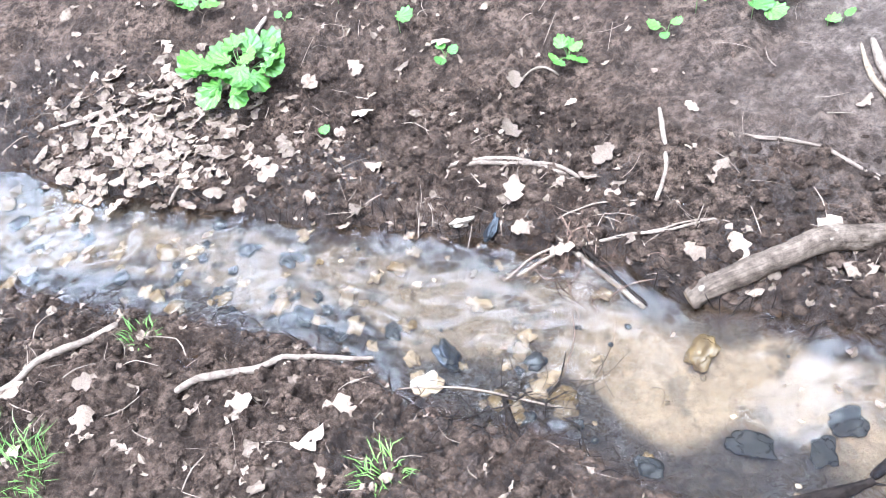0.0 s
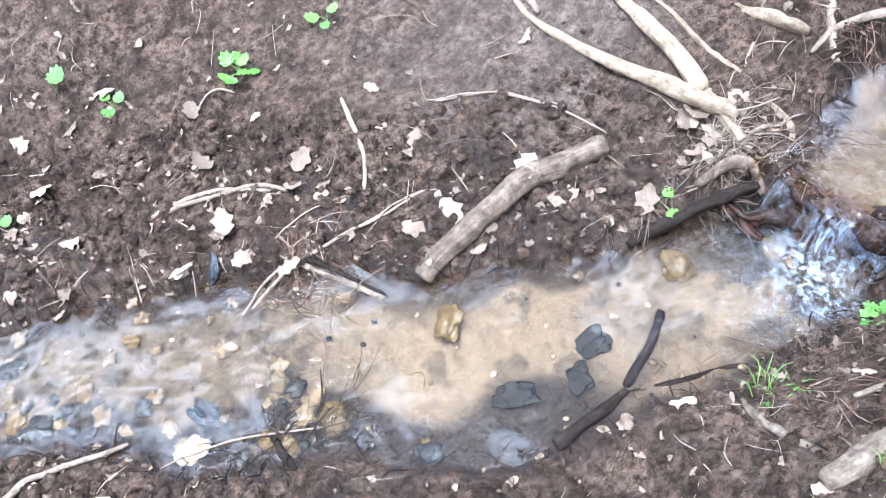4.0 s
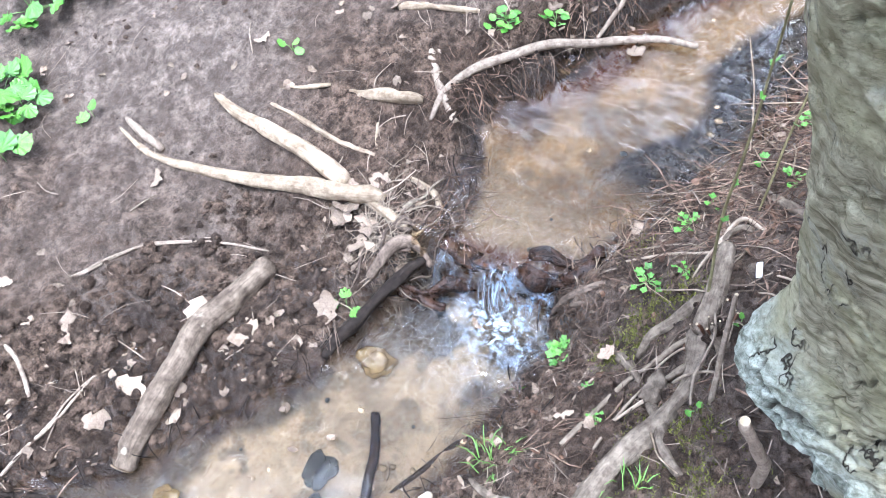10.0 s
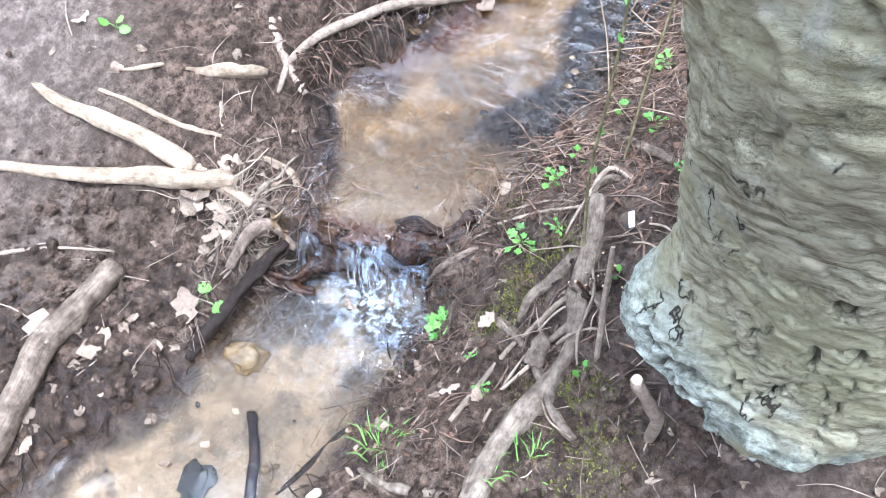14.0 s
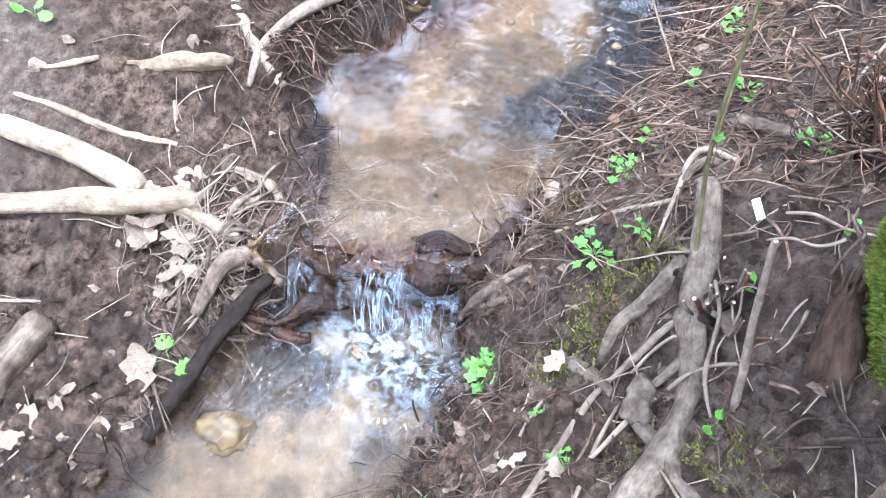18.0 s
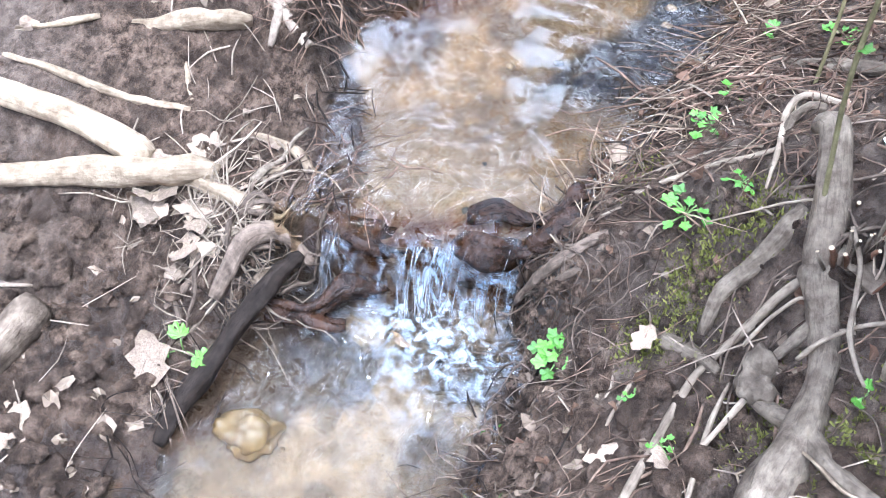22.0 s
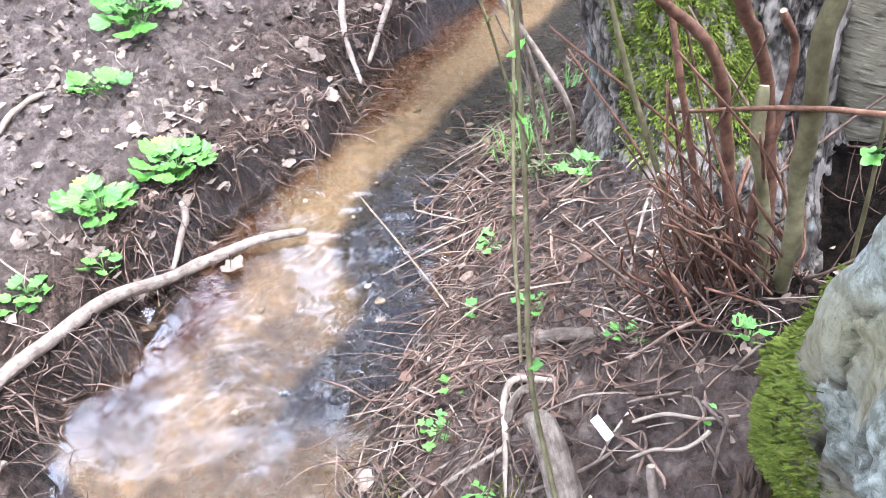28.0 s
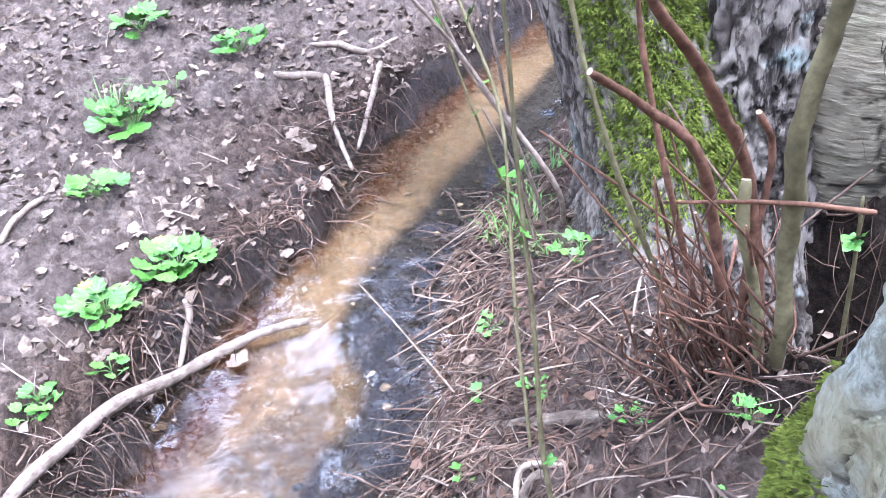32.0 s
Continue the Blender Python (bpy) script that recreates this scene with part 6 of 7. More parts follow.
def lump(rng, x, y, z, s):
    t = (1 + 5 ** 0.5) / 2
    base = [(-1, t, 0), (1, t, 0), (-1, -t, 0), (1, -t, 0), (0, -1, t), (0, 1, t), (0, -1, -t), (0, 1, -t), (t, 0, -1), (t, 0, 1), (-t, 0, -1), (-t, 0, 1)]
    k = Vector((rng.uniform(0.7, 1.4), rng.uniform(0.6, 1.2), rng.uniform(0.4, 0.8))) * s / 1.9
    m = Matrix.Rotation(rng.uniform(0, 6.28), 3, "Z")
    v = [Vector((x, y, z + s * 0.12)) + m @ Vector((p[0] * k.x * rng.uniform(0.7, 1.2), p[1] * k.y * rng.uniform(0.7, 1.2), p[2] * k.z * rng.uniform(0.7, 1.2))) for p in base]
    f = [(0, 11, 5), (0, 5, 1), (0, 1, 7), (0, 7, 10), (0, 10, 11), (1, 5, 9), (5, 11, 4), (11, 10, 2), (10, 7, 6), (7, 1, 8), (3, 9, 4), (3, 4, 2), (3, 2, 6), (3, 6, 8), (3, 8, 9), (4, 9, 5), (2, 4, 11), (6, 2, 10), (8, 6, 7), (9, 8, 1)]
    return v, f


def where_lumps(rng):
    x, y = rng.uniform(-1.7, 3.4), rng.uniform(0.0, 2.6)
    dl, dr = y - float(left_edge(x)), float(right_edge(x)) - y
    ok = (dl > 0.02 and rng.rand() < (0.9 if dl < 0.55 and x < 1.2 else 0.03)) or (dr > 0.02 and rng.rand() < 0.75)
    return x, y, (0.004 + (0.022 if dl < 0.55 and x < 1.15 else 0.011) * rng.rand() ** 3 if ok else 0)


scatter("mud_crumbs", 17000, 61, lump, where_lumps, MUD, "crumbs and small clods of mud", "mud")


def where_edge(rng):
    x = rng.uniform(-1.5, 2.6)
    if rng.rand() < 0.55:
        y = float(left_edge(x)) + rng.normal(0.02, 0.035)
    else:
        y = float(right_edge(x)) + rng.normal(0.0, 0.04)
    return x, y, rng.uniform(0.02, 0.075)


scatter("wet_debris", 800, 62, straw_piece, where_edge, WETWOOD, "black soaked twigs and rootlets along the water", "twigs")

def rootlet(rng, x, y, z, s):
    h = G(x, y + 0.07)
    w = float(level(x, y)) - 0.01
    dx = rng.normal(0, 0.07)
    r = 0.0005 + 0.0012 * rng.rand() ** 2
    y1 = y + rng.normal(-0.01, 0.02)
    return tube([(x, y + 0.06, h + 0.006, r), (x + dx * 0.5, y + 0.02, h + 0.004 + rng.uniform(0, 0.015), r), (x + dx, y1, w + (h - w) * rng.uniform(0.0, 0.6), r * 0.7)], 4, 0, 0.04, 0.5, rng.randint(999))


def where_rootlets(rng):
    x = rng.uniform(1.4, 3.4) if rng.rand() < 0.75 else rng.uniform(0.85, 1.3)
    return x, float(left_edge(x)), 0.1


scatter("rootlets", 110, 63, rootlet, where_rootlets, MUDROOT, "fine roots hanging from the undercut bank", "roots")



def where_left_roots(rng):
    x = rng.uniform(1.25, 3.4)
    y = float(left_edge(x)) + rng.normal(0.06, 0.06)
    return x, y, rng.uniform(0.03, 0.16) if rng.rand() < 0.35 + 0.65 * float(grain(np.array(x * 6), np.array(y * 3), 98)) else 0


scatter("rootlets", 520, 64, tangle_piece, where_left_roots, DEADSTEM, "tangled dead roots on the eroded bank", "roots")

scatter("twig_litter", 110, 66, tangle_piece, lambda rng: (1.2 + rng.normal(0, 0.07), 1.27 + rng.normal(0, 0.06), rng.uniform(0.06, 0.2)), BANKSTICK, "heap of pale dead twigs beside the fall", "twigs")
rng = np.random.RandomState(67)
for k in range(16):
    x, y = 1.24 + rng.normal(0, 0.06), 1.35 + rng.normal(0, 0.05)
    ob = thing("fallen_leaf", DRY[k % 8], "dry lobed leaf caught among twigs by the fall", "leaf", "fallen leaves")
    ob.matrix_world = pose(x, y, G(x, y) + 0.02, rng.uniform(-35, 35), rng.uniform(-35, 35), rng.uniform(0, 360)) @ Matrix.Scale(rng.uniform(0.04, 0.075), 4)

def where_fall_bank(rng):
    x = rng.uniform(0.95, 1.45)
    return x, float(right_edge(x)) - abs(rng.normal(0.02, 0.05)) + 0.015, rng.uniform(0.03, 0.11)


scatter("rootlets", 150, 68, tangle_piece, where_fall_bank, MUDROOT, "dark rootlets on the steep bank beside the fall", "roots")
scatter("mud_crumbs", 900, 69, lump, lambda rng: (lambda p: (p[0], p[1], 0.003 + 0.010 * rng.rand() ** 2))(where_fall_bank(rng)), MUD, "crumbs of soil on the steep bank", "mud")

# wet roots under the lip of the fall
for k, (pts, label) in enumerate([
    ([(1.243, 1.092, 0.158, 0.011), (1.246, 1.043, 0.152, 0.017), (1.255, 0.997, 0.143, 0.017), (1.280, 0.945, 0.143, 0.016), (1.300, 0.894, 0.138, 0.013)], "rusty brown wet root across the fall"),
    ([(1.349, 0.879, 0.166, 0.012), (1.361, 0.839, 0.178, 0.016), (1.374, 0.798, 0.184, 0.017), (1.400, 0.746, 0.196, 0.014), (1.425, 0.705, 0.210, 0.009)], "rusty brown wet root beside the fall"),
    ([(1.290, 0.885, 0.130, 0.011), (1.305, 0.847, 0.140, 0.018), (1.322, 0.803, 0.146, 0.019), (1.340, 0.745, 0.155, 0.014)], "rusty brown wet root across the fall"),
    ([(1.344, 0.778, 0.160, 0.011), (1.363, 0.740, 0.175, 0.015), (1.390, 0.690, 0.195, 0.011)], "rusty brown wet root beside the fall"),
    ([(1.150, 1.170, 0.048, 0.009), (1.155, 1.104, 0.048, 0.013), (1.178, 1.054, 0.052, 0.013), (1.229, 1.003, 0.070, 0.017), (1.257, 0.982, 0.090, 0.012)], "rusty brown wet root below the fall"),
    ([(1.125, 1.150, 0.030, 0.007), (1.135, 1.080, 0.030, 0.009), (1.160, 1.020, 0.028, 0.007)], "rusty brown wet root below the fall"),
    ([(1.270, 0.960, 0.090, 0.014), (1.290, 0.900, 0.080, 0.018), (1.320, 0.830, 0.085, 0.016), (1.350, 0.760, 0.100, 0.012)], "black wet root under the lip of the fall")]):
    thing("root", rod("root", [(x, y, z - 0.35 * r, 1.3 * r) for x, y, z, r in pts], WETWOOD if k == 6 else RUSTWOOD, 22, 0.6, 650 + k, 1.2, 0.007), label, "root", "roots beside the fall")

# gnarled root mass where the pale roots reach the fall
rng = np.random.RandomState(655)
for k in range(26):
    a = rng.uniform(-0.6, 1.2) + (3.14 if k % 3 == 0 else 0)
    x, y = 1.235 + rng.normal(0, 0.045), 1.215 + rng.normal(0, 0.05)
    r = 0.0015 + 0.005 * rng.rand() ** 2
    pts = []
    for q in range(5):
        pts.append((x, y, max(F(x, y), 0.05) + rng.uniform(0.0, 0.018), r * (1 - 0.14 * q)))
        a += rng.normal(0, 0.5)
        x, y = x + math.cos(a) * 0.035, y - abs(math.sin(a)) * 0.028
    thing("root", rod("root", pts, MUDROOT if k % 4 else BANKROOT, 8, 0.35, 656 + k, 1.0), "gnarled brown root twisting down towards the fall", "root", "roots beside the fall")

# sunken sticks in the pool
for k, pts in enumerate([[(0.827, 0.996, 0.002, 0.0120), (0.738, 0.930, 0.001, 0.0120), (0.639, 0.864, 0.000, 0.0120)], [(0.960, 0.738, 0.003, 0.0080), (0.817, 0.800, 0.002, 0.0080), (0.628, 0.852, 0.003, 0.0080)]]):
    thing("stick", rod("stick", raised(pts, -0.022), WETWOOD, 9, 0.25, 680 + k, 0.8), "black sunken stick lying in the pool", "stick", "wet sticks")

# dams of soaked twigs at the water's edge
for k, (x0, y0, sx, sy, n) in enumerate([(-0.16, 1.15, 0.12, 0.025, 60), (0.06, 1.56, 0.08, 0.06, 90)]):
    scatter("twig_litter", n, 690 + k, tangle_piece, lambda rng: (x0 + rng.normal(0, sx), y0 + rng.normal(0, sy), rng.uniform(0.05, 0.2)), WETWOOD if k != 1 else DEADSTEM, "dark soaked twigs piled at the water's edge", "twigs")

# little puddles in the mud
for k, (x, y, r) in enumerate([(0.59, 1.60, 0.03), (0.40, 1.70, 0.025), (-1.03, 1.41, 0.03), (0.75, 1.42, 0.02)]):
    zs = [float(ground(x + r * math.cos(a), y + r * math.sin(a)) + clods(np.array(x + r * math.cos(a)), np.array(y + r * math.sin(a)))) for a in np.arange(0, 6.28, 0.4)]
    z = sorted(zs)[2]
    rim = [(x + r * (1.3 + 0.5 * float(grain(np.array(k * 5 + 2 * math.cos(a)), np.array(2 * math.sin(a)), 99))) * math.cos(a), y + r * (1.1 + 0.5 * float(grain(np.array(k * 7 + 2 * math.sin(a)), np.array(2 * math.cos(a)), 100))) * math.sin(a), z) for a in np.arange(0, 6.2, 0.26)]
    pool = thing("puddle", mesh_of("puddle", rim, [tuple(range(len(rim)))], WATER), "small shining puddle in the churned mud", "puddle", "puddles in the mud")
    pool.visible_shadow = False

# ---- cut stumps, stubs and shoots on the bank ----


def cut_face(parent, p, direction, r, name="cut_end", label="pale cut end"):
    v, f = disc(Vector(p) + Vector(direction).normalized() * 0.001, direction, r, 10, 0.15)
    return part(name, mesh_of(name, v, f, CUTWOOD), parent, label)


def stub(name, points, mat, label, category, seed, sides=10, cut=True):
    ob = thing(name, rod(name, points, mat, sides, 0.12, seed, 0.4), label, category)
    if cut:
        a, b = Vector(points[-2][:3]), Vector(points[-1][:3])
        cut_face(ob, b, b - a, points[-1][3] * 0.82)
    return ob


stub("stump", [(1.235, 0.375, 0.38, 0.022), (1.29, 0.395, 0.43, 0.021), (1.345, 0.412, 0.472, 0.02), (1.395, 0.428, 0.5, 0.018), (1.425, 0.44, 0.465, 0.012)], BANKROOT, "thick bare bent root stump on the bank", "stump", 301, 14, False)
stub("stub", [(1.0, 0.16, 0.47, 0.011), (0.985, 0.165, 0.6, 0.011), (0.955, 0.185, 0.7, 0.0102), (0.928, 0.212, 0.828, 0.0094)], TWIG, "cut sapling stub with a white cut face", "stub", 302)
stub("stick", [(1.13, 0.30, 0.40, 0.0065), (1.17, 0.32, 0.53, 0.006), (1.213, 0.339, 0.662, 0.0045)], TWIG, "upright dry brown stick standing in the bank", "stick", 303)
knob = thing("burl", boulder("burl", 0.034, BANKROOT, 7, 0.75, 4, 0.9), "gnarled knob of root wood on the bank", "root")
knob.location = (1.141, 0.412, 0.305)
broken = thing("stump", rod("stump", [(1.2, 0.205, 0.42, 0.034), (1.21, 0.21, 0.5, 0.028), (1.225, 0.225, 0.56, 0.024), (1.235, 0.23, 0.6, 0.02)], ROTTEN, 16, 0.35, 304, 0.3), "dark rotten broken stump with a splintered top", "stump")
rng = np.random.RandomState(71)
for k in range(16):
    a, d = rng.uniform(0, 6.28), rng.uniform(0.003, 0.019)
    x, y = 1.235 + d * math.cos(a), 0.23 + d * math.sin(a)
    v, f = tube([(x, y, 0.575, 0.005), (x + rng.normal(0, 0.004), y + rng.normal(0, 0.004), 0.605, 0.004), (x + rng.normal(0, 0.008), y + rng.normal(0, 0.008), 0.61 + rng.uniform(0, 0.025), 0.0012)], 5, 0.3, 0.02, 0.3, k)
    part("splinter", mesh_of("splinter", v, f, ROTTEN), broken)

# coppice stool with many short cut shoots
stool = thing("stool", boulder("stool", 0.04, BANKROOT, 9, 0.4, 4, 0.8), "low stool of shredded red-brown wood with cut shoots", "stump")
stool.location = (1.275, 0.345, 0.425)
for k in range(26):
    a, d = rng.uniform(0, 6.28), rng.uniform(0.0, 0.075)
    x, y, h, r = d * math.cos(a), d * math.sin(a), rng.uniform(0.02, 0.07), rng.uniform(0.0015, 0.004)
    pts = [(x, y, 0.0, r), (x * 1.2, y * 1.2, h * 0.6, r), (x * 1.4 + rng.normal(0, 0.008), y * 1.4, h, r * 0.9)]
    sh = part("shoot", rod("shoot", pts, SHOOT if k % 2 else BANKROOT, 6, 0.15, 400 + k, 0.4), stool)
    c = Vector(pts[-1][:3])
    cut_face(sh, c, c - Vector(pts[1][:3]), r * 0.8)

scrap_ob = thing("white_strip", mesh_of("white_strip", [(-0.019, -0.006, 0), (0.019, -0.006, 0.003), (0.019, 0.006, 0.003), (-0.019, 0.006, 0), (-0.019, -0.006, 0.0025), (0.019, -0.006, 0.0055), (0.019, 0.006, 0.0055), (-0.019, 0.006, 0.0025)], [(0, 3, 2, 1), (4, 5, 6, 7), (0, 1, 5, 4), (1, 2, 6, 5), (2, 3, 7, 6), (3, 0, 4, 7)], plain("white_plastic", (0.85, 0.85, 0.85), 0.4), False), "small white strip of litter lying on the bank", "litter")
scrap_ob.matrix_world = pose(1.40, 0.35, 0.487, -30, 10, 20)

# shoots at the foot of the forked tree
coppice = tagged(new("coppice_shoots"), "cluster of red-brown cut shoots at the tree's foot", "shrub")
coppice.location = (1.6, 0.13, 0.5)


def shoot(points, mat, seed, cut=True, sides=8):
    ob = under(new("shoot", rod("shoot", points, mat, sides, 0.2, seed, 0.4 if sides >= 9 else 1.2)), coppice)
    if cut:
        b = Vector(points[-1][:3])
        v, f = disc(b, b - Vector(points[-2][:3]), points[-1][3] * 0.82, 9, 0.15)
        q = new("cut_end", mesh_of("cut_end", v, f, CUTWOOD))
        q.parent = ob
    return ob


shoot([(1.565, 0.10, 0.48, 0.0125), (1.535, 0.122, 0.66, 0.0118), (1.53, 0.128, 0.8, 0.0112), (1.509, 0.147, 0.946, 0.0104), (1.503, 0.13, 1.08, 0.0092), (1.497, 0.12, 1.158, 0.0088), (1.475, 0.08, 1.19, 0.0086), (1.47, 0.055, 1.3, 0.007), (1.44, 0.05, 1.75, 0.0058)], OLIVE, 501, False, 14)
shoot([(1.6, 0.11, 0.52, 0.0085), (1.61, 0.135, 0.7, 0.0082), (1.605, 0.165, 0.85, 0.0078), (1.57, 0.235, 0.99, 0.0072), (1.52, 0.31, 1.11, 0.0062), (1.486, 0.353, 1.184, 0.0056)], SHOOT, 502, True, 12)
shoot([(1.62, 0.14, 0.51, 0.0085), (1.65, 0.175, 0.7, 0.0080), (1.645, 0.21, 0.85, 0.0072), (1.64, 0.28, 0.93, 0.0062), (1.6, 0.355, 1.0, 0.0052)], SHOOT, 503, True, 12)
shoot([(1.565, 0.115, 0.5, 0.0082), (1.58, 0.14, 0.66, 0.0080), (1.585, 0.165, 0.78, 0.0074), (1.60, 0.165, 0.84, 0.0070)], OLIVE, 504, True, 10)
shoot([(1.61, 0.13, 0.5, 0.0060), (1.60, 0.15, 0.68, 0.0056), (1.615, 0.13, 0.86, 0.0050), (1.60, 0.16, 0.93, 0.0046)], SHOOT, 505, True, 9)
shoot([(1.64, 0.17, 0.5, 0.0055), (1.67, 0.21, 0.68, 0.0050), (1.68, 0.25, 0.85, 0.0044), (1.70, 0.28, 1.02, 0.0036), (1.69, 0.29, 1.2, 0.0026)], SHOOT, 506, False, 9)
shoot([(1.65, 0.19, 0.5, 0.0050), (1.69, 0.25, 0.66, 0.0046), (1.70, 0.31, 0.84, 0.0040), (1.72, 0.36, 1.05, 0.0030), (1.71, 0.38, 1.25, 0.0022)], OLIVE, 507, False, 9)
under(tagged(new("root_stock", boulder("root_stock", 0.075, ROTTEN, 19, 0.8, 4, 1.0)), "dark shredded root stock"), coppice).location = (1.615, 0.15, 0.47)
rng = np.random.RandomState(72)
for k in range(130):
    x, y = 1.615 + rng.normal(0, 0.045), 0.16 + rng.normal(0, 0.042)
    z = F(x, y) - 0.02
    h = rng.uniform(0.04, 0.19) if k % 9 else rng.uniform(0.25, 0.42)
    a = rng.normal(1.7, 1.1)
    ln = h * rng.uniform(0.1, 0.95)
    r = rng.uniform(0.0012, 0.0032)
    bend = rng.normal(0, 0.02, 2)
    shoot([(x, y, z, r), (x + math.cos(a) * ln * 0.3 + bend[0], y + math.sin(a) * ln * 0.3 + bend[1], z + h * 0.5, r * 0.9), (x + math.cos(a) * ln, y + math.sin(a) * ln, z + h, r * 0.75)], SHOOT if k % 4 else DEADSTEM, 510 + k, k % 2 == 0, 6)


def sapling(points, mat, label, seed, buds=0):
    ob = thing("sapling", rod("sapling", points, mat, 7, 0.08, seed, 0.6), label, "shrub", "thin stems by the brook")
    rng = np.random.RandomState(seed)
    line = spline(points, 0.02)
    for k in range(buds):
        q = line[int(len(line) * rng.uniform(0.3, 1.0)) - 1]
        leaf = part("leaf", LOBED[k % 2], ob, "fresh green opening leaf")
        leaf.matrix_world = pose(q[0], q[1], q[2], rng.uniform(-50, 50), rng.uniform(-60, 20), rng.uniform(0, 360)) @ Matrix.Scale(rng.uniform(0.014, 0.03), 4)
    return ob


sapling([(1.305, 0.405, 0.43, 0.0035), (1.36, 0.44, 0.62, 0.0032), (1.40, 0.445, 0.8, 0.0028), (1.44, 0.452, 1.02, 0.0022), (1.45, 0.46, 1.25, 0.002)], OLIVE, "thin upright olive sapling on the bank", 601, 4)
for k, pts in enumerate([
    [(2.25, 0.33, 0.33, 0.005), (2.2, 0.4, 0.6, 0.0045), (2.218, 0.488, 0.774, 0.004), (2.209, 0.585, 1.065, 0.003)],
    [(1.62, 0.44, 0.36, 0.003), (1.72, 0.445, 0.62, 0.003), (1.805, 0.444, 0.842, 0.0027), (1.868, 0.481, 0.971, 0.0025), (1.915, 0.536, 1.119, 0.002)],
    [(2.24, 0.3, 0.34, 0.006), (2.172, 0.323, 0.496, 0.006), (2.179, 0.436, 0.694, 0.005), (2.15, 0.537, 0.874, 0.0035), (2.099, 0.689, 1.087, 0.002)],
    [(2.28, 0.36, 0.31, 0.004), (2.16, 0.42, 0.75, 0.0035), (2.15, 0.431, 0.871, 0.003), (2.107, 0.388, 1.069, 0.002)],
    [(2.3, 0.38, 0.3, 0.003), (2.24, 0.46, 0.6, 0.003), (2.25, 0.54, 0.9, 0.002)],
    [(2.2, 0.36, 0.33, 0.003), (2.15, 0.4, 0.55, 0.0025), (2.1, 0.46, 0.72, 0.002)]]):
    sapling(pts, OLIVE if k in (1, 4) else TWIG, "thin leaning bare stem at the brook's edge", 610 + k, 3 if k in (1, 4) else 2 if k == 0 else 0)
sapling([(1.55, 0.03, 0.5, 0.003), (1.52, 0.05, 0.7, 0.003), (1.512, 0.065, 0.86, 0.0022)], OLIVE, "small shoot with a fresh green bud", 620, 2)
thing("twig", rod("twig", [(1.70, 0.235, 0.752, 0.0025), (1.53, 0.16, 0.85, 0.003), (1.401, 0.11, 0.916, 0.0032)], SHOOT, 6, 0.1, 630, 0.4), "thin red-brown twig caught among the shoots", "twig", "twigs on the ground")
dead = thing("fallen_leaf", DRY[2], "orange-brown dead leaf caught among the shoots", "leaf", "fallen leaves")
dead.matrix_world = pose(1.565, 0.2, 0.665, 60, 10, 100) @ Matrix.Scale(0.032, 4)
floating = thing("fallen_leaf", DRY[4], "orange leaf floating beside the branch", "leaf", "fallen leaves")
floating.matrix_world = pose(2.09, 1.015, 0.187, 0, 0, -30) @ Matrix.Scale(0.06, 4)

# broken sticks strewn among the roots of the bank
rng = np.random.RandomState(73)
for k in range(44):
    x, y = rng.uniform(1.02, 1.42), rng.uniform(0.2, 0.46)
    a, ln, r = rng.uniform(0, 6.28), rng.uniform(0.03, 0.09), rng.uniform(0.0011, 0.0034)
    pts = []
    for q in range(4):
        pts.append((x, y, F(x, y) + r + rng.uniform(0.0, 0.02), r * (1 - 0.12 * q)))
        a += rng.normal(0, 0.35)
        x, y = x + math.cos(a) * ln / 2, y + math.sin(a) * ln / 2
    thing("stick", rod("stick", settle(pts, 0.5), BANKSTICK if k % 4 == 0 else MUDROOT, 7, 0.2, 740 + k, 0.8), "broken brown stick among the roots of the bank", "stick", "sticks on the bank")

# moss patches on the steep bank
for k, (x0, y0, sx, sy, n) in enumerate([(1.26, 0.52, 0.04, 0.022, 1500), (1.02, 0.31, 0.05, 0.045, 2200), (1.2, 0.555, 0.022, 0.02, 700), (1.34, 0.47, 0.03, 0.02, 700), (1.08, 0.4, 0.04, 0.03, 800), (0.93, 0.22, 0.05, 0.04, 1100), (1.46, 0.64, 0.03, 0.015, 400)]):
    rng = np.random.RandomState(700 + k)
    tufts = []
    for q in range(n):
        x, y = x0 + rng.normal(0, sx), y0 + rng.normal(0, sy)
        p = Vector((x, y, F(x, y) - 0.002))
        d = Vector((rng.normal(0, 0.5), rng.normal(0.2, 0.5), 1)).normalized() * rng.uniform(0.004, 0.013)
        w = d.cross(Vector(rng.normal(0, 1, 3))).normalized() * 0.0014
        tufts.append(([p - w, p + w, p + d * 0.6 + w, p + d, p + d * 0.6 - w], [(0, 1, 2, 3, 4)]))
    thing("moss_patch", joined("moss_patch", tufts, BANKMOSS, False), "yellow-green moss patch on the bank", "moss", "", "stuff")

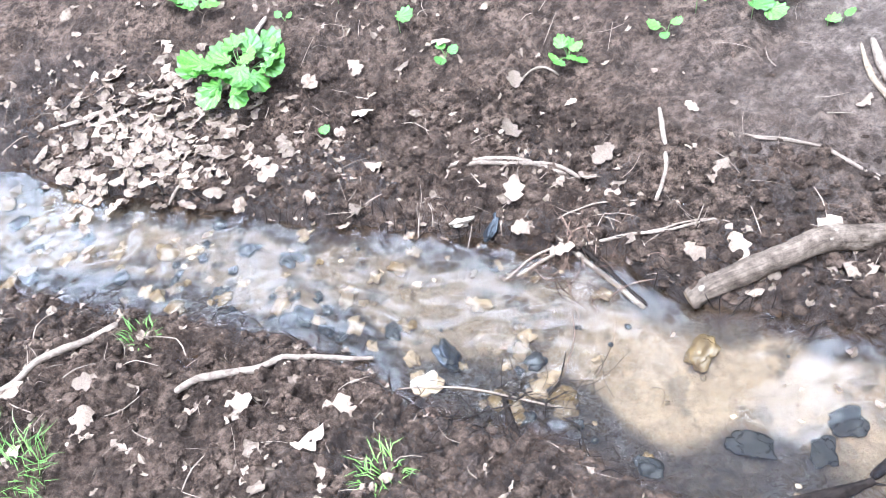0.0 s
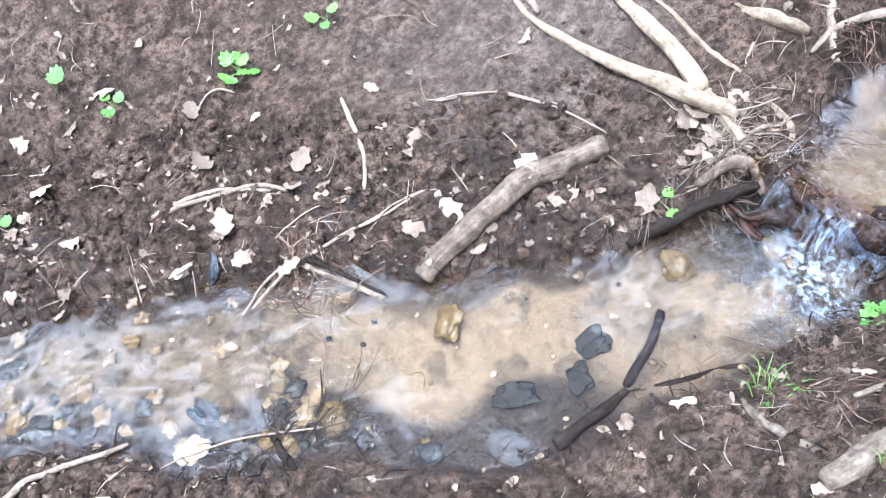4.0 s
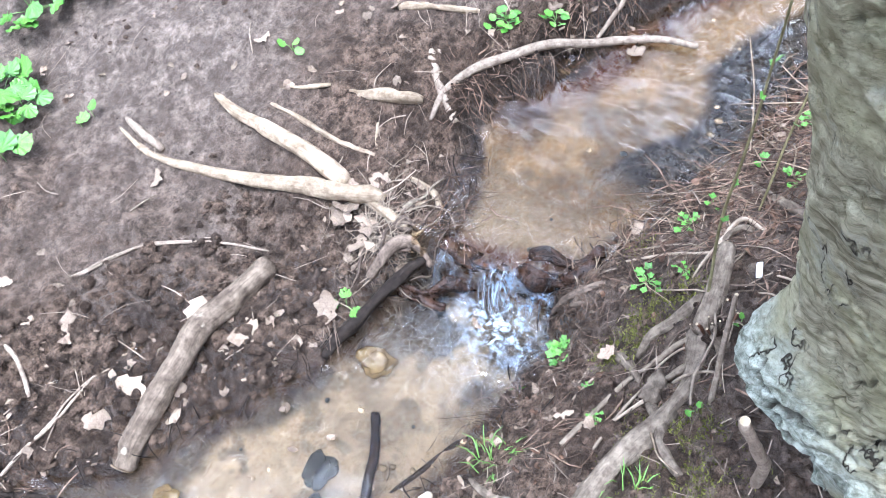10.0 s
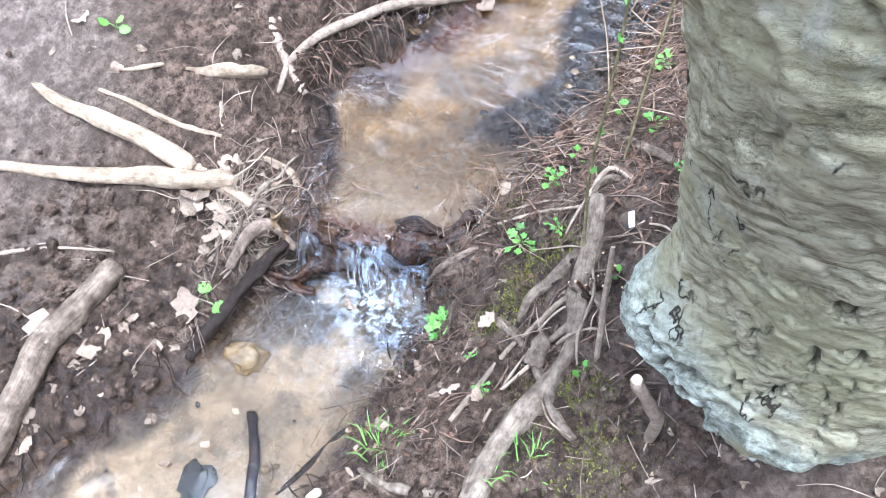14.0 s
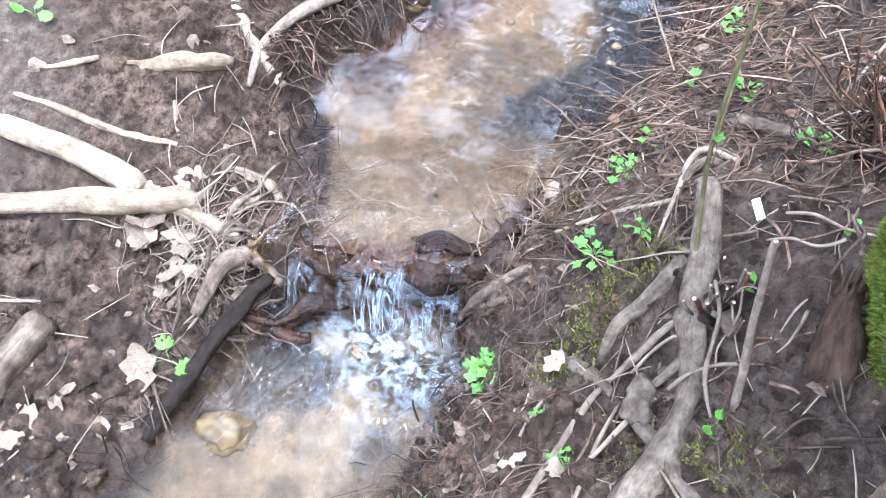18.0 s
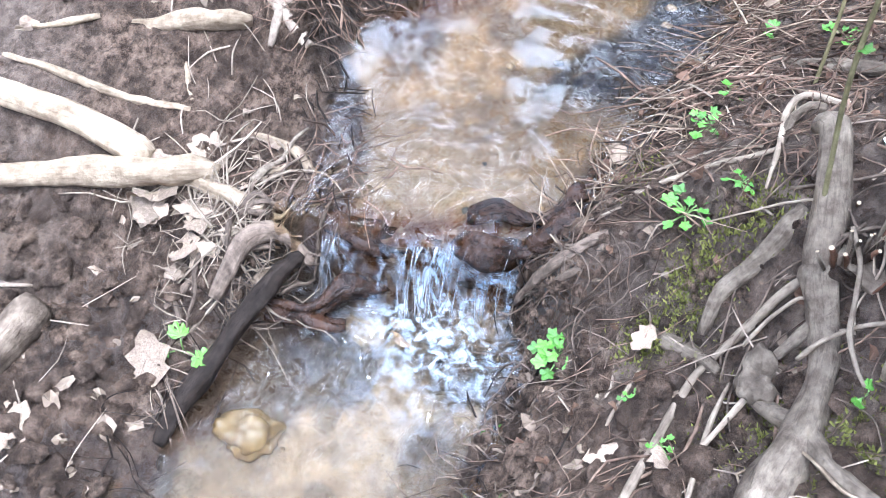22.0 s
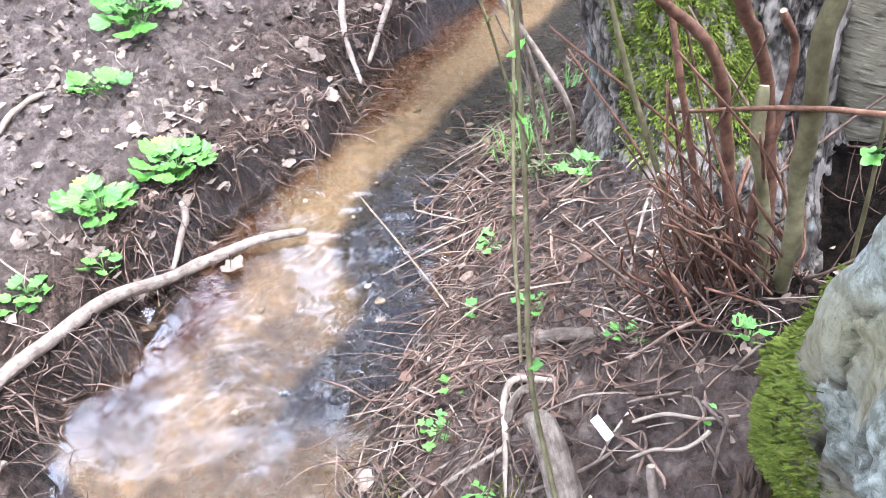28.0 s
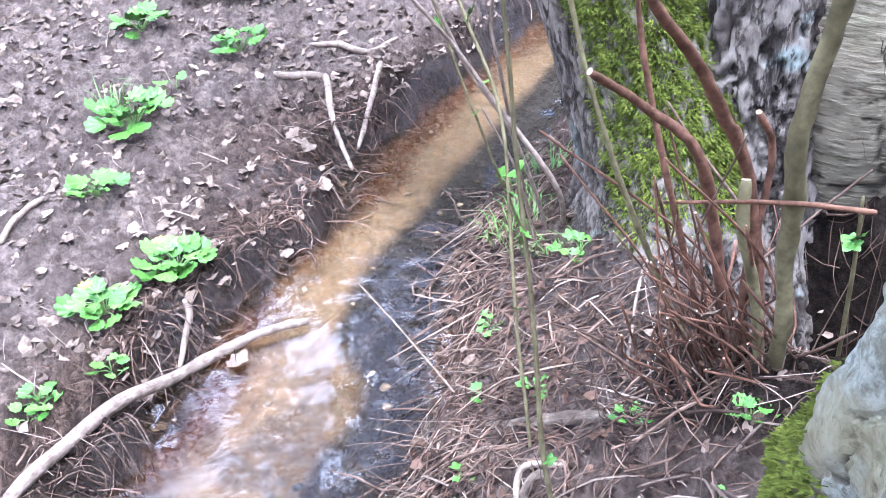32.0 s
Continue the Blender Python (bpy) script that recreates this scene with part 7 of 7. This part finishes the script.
# ---- white water of the fall ----
rng = np.random.RandomState(41)
strands = []
for k in range(30):
    y, w, reach = ((0.92, 0.022, 0.03), (0.815, 0.018, 0.03), (1.066, 0.008, 0.045), (0.885, 0.012, 0.06))[k % 5 if k % 5 < 4 else 0]
    y = y + rng.normal(0, w)
    x = float(np.interp(y, LIP_Y, LIP_X)) - 0.045
    r = rng.uniform(0.0004, 0.0013)
    strands.append(tube([(x + 0.02, y, 0.162, r * 1.4), (x, y + rng.normal(0, 0.003), 0.145, r), (x - 0.02, y + rng.normal(0, 0.004), 0.10, r), (x - 0.032, y + rng.normal(0, 0.006), reach, r * 1.5)], 6, 0.4, 0.012, 0.9, k))
thing("falling_water", joined("falling_water", strands, FOAM), "thin clear strands of falling water", "water", "", "stuff")
bubbles = []
while len(bubbles) < 200:
    y = rng.choice([0.83, 0.91, 1.03], p=[0.45, 0.45, 0.1]) + rng.normal(0, 0.045)
    x = float(np.interp(y, LIP_Y, LIP_X)) - 0.07 - abs(rng.normal(0, 0.075))
    if not right_edge(x) + 0.02 < y < left_edge(x) - 0.02:
        continue
    r = 0.0006 + 0.002 * rng.rand() ** 3
    a = rng.normal(0, 0.5)
    c = Vector((x, y, float(level(min(x, 1.2), 0.9)) + 0.004 + abs(rng.normal(0, 0.006)) * math.exp(-((x - 1.25) / 0.1) ** 2)))
    u, w = Vector((math.cos(a), math.sin(a), 0)) * r * rng.uniform(1, 1.5), Vector((-math.sin(a), math.cos(a), 0)) * r
    h = Vector((0, 0, r * 0.8))
    ring = [u, u * 0.7 + w * 0.7, w, w * 0.7 - u * 0.7, -u, -u * 0.7 - w * 0.7, -w, u * 0.7 - w * 0.7]
    bubbles.append(([c + q for q in ring] + [c + q * 0.55 + h * 0.8 for q in ring] + [c + h], [(k, (k + 1) % 8, 8 + (k + 1) % 8, 8 + k) for k in range(8)] + [(8 + k, 8 + (k + 1) % 8, 16) for k in range(8)]))
thing("splash", joined("splash", bubbles, FOAM), "white bubbling water at the foot of the fall", "water", "", "stuff")
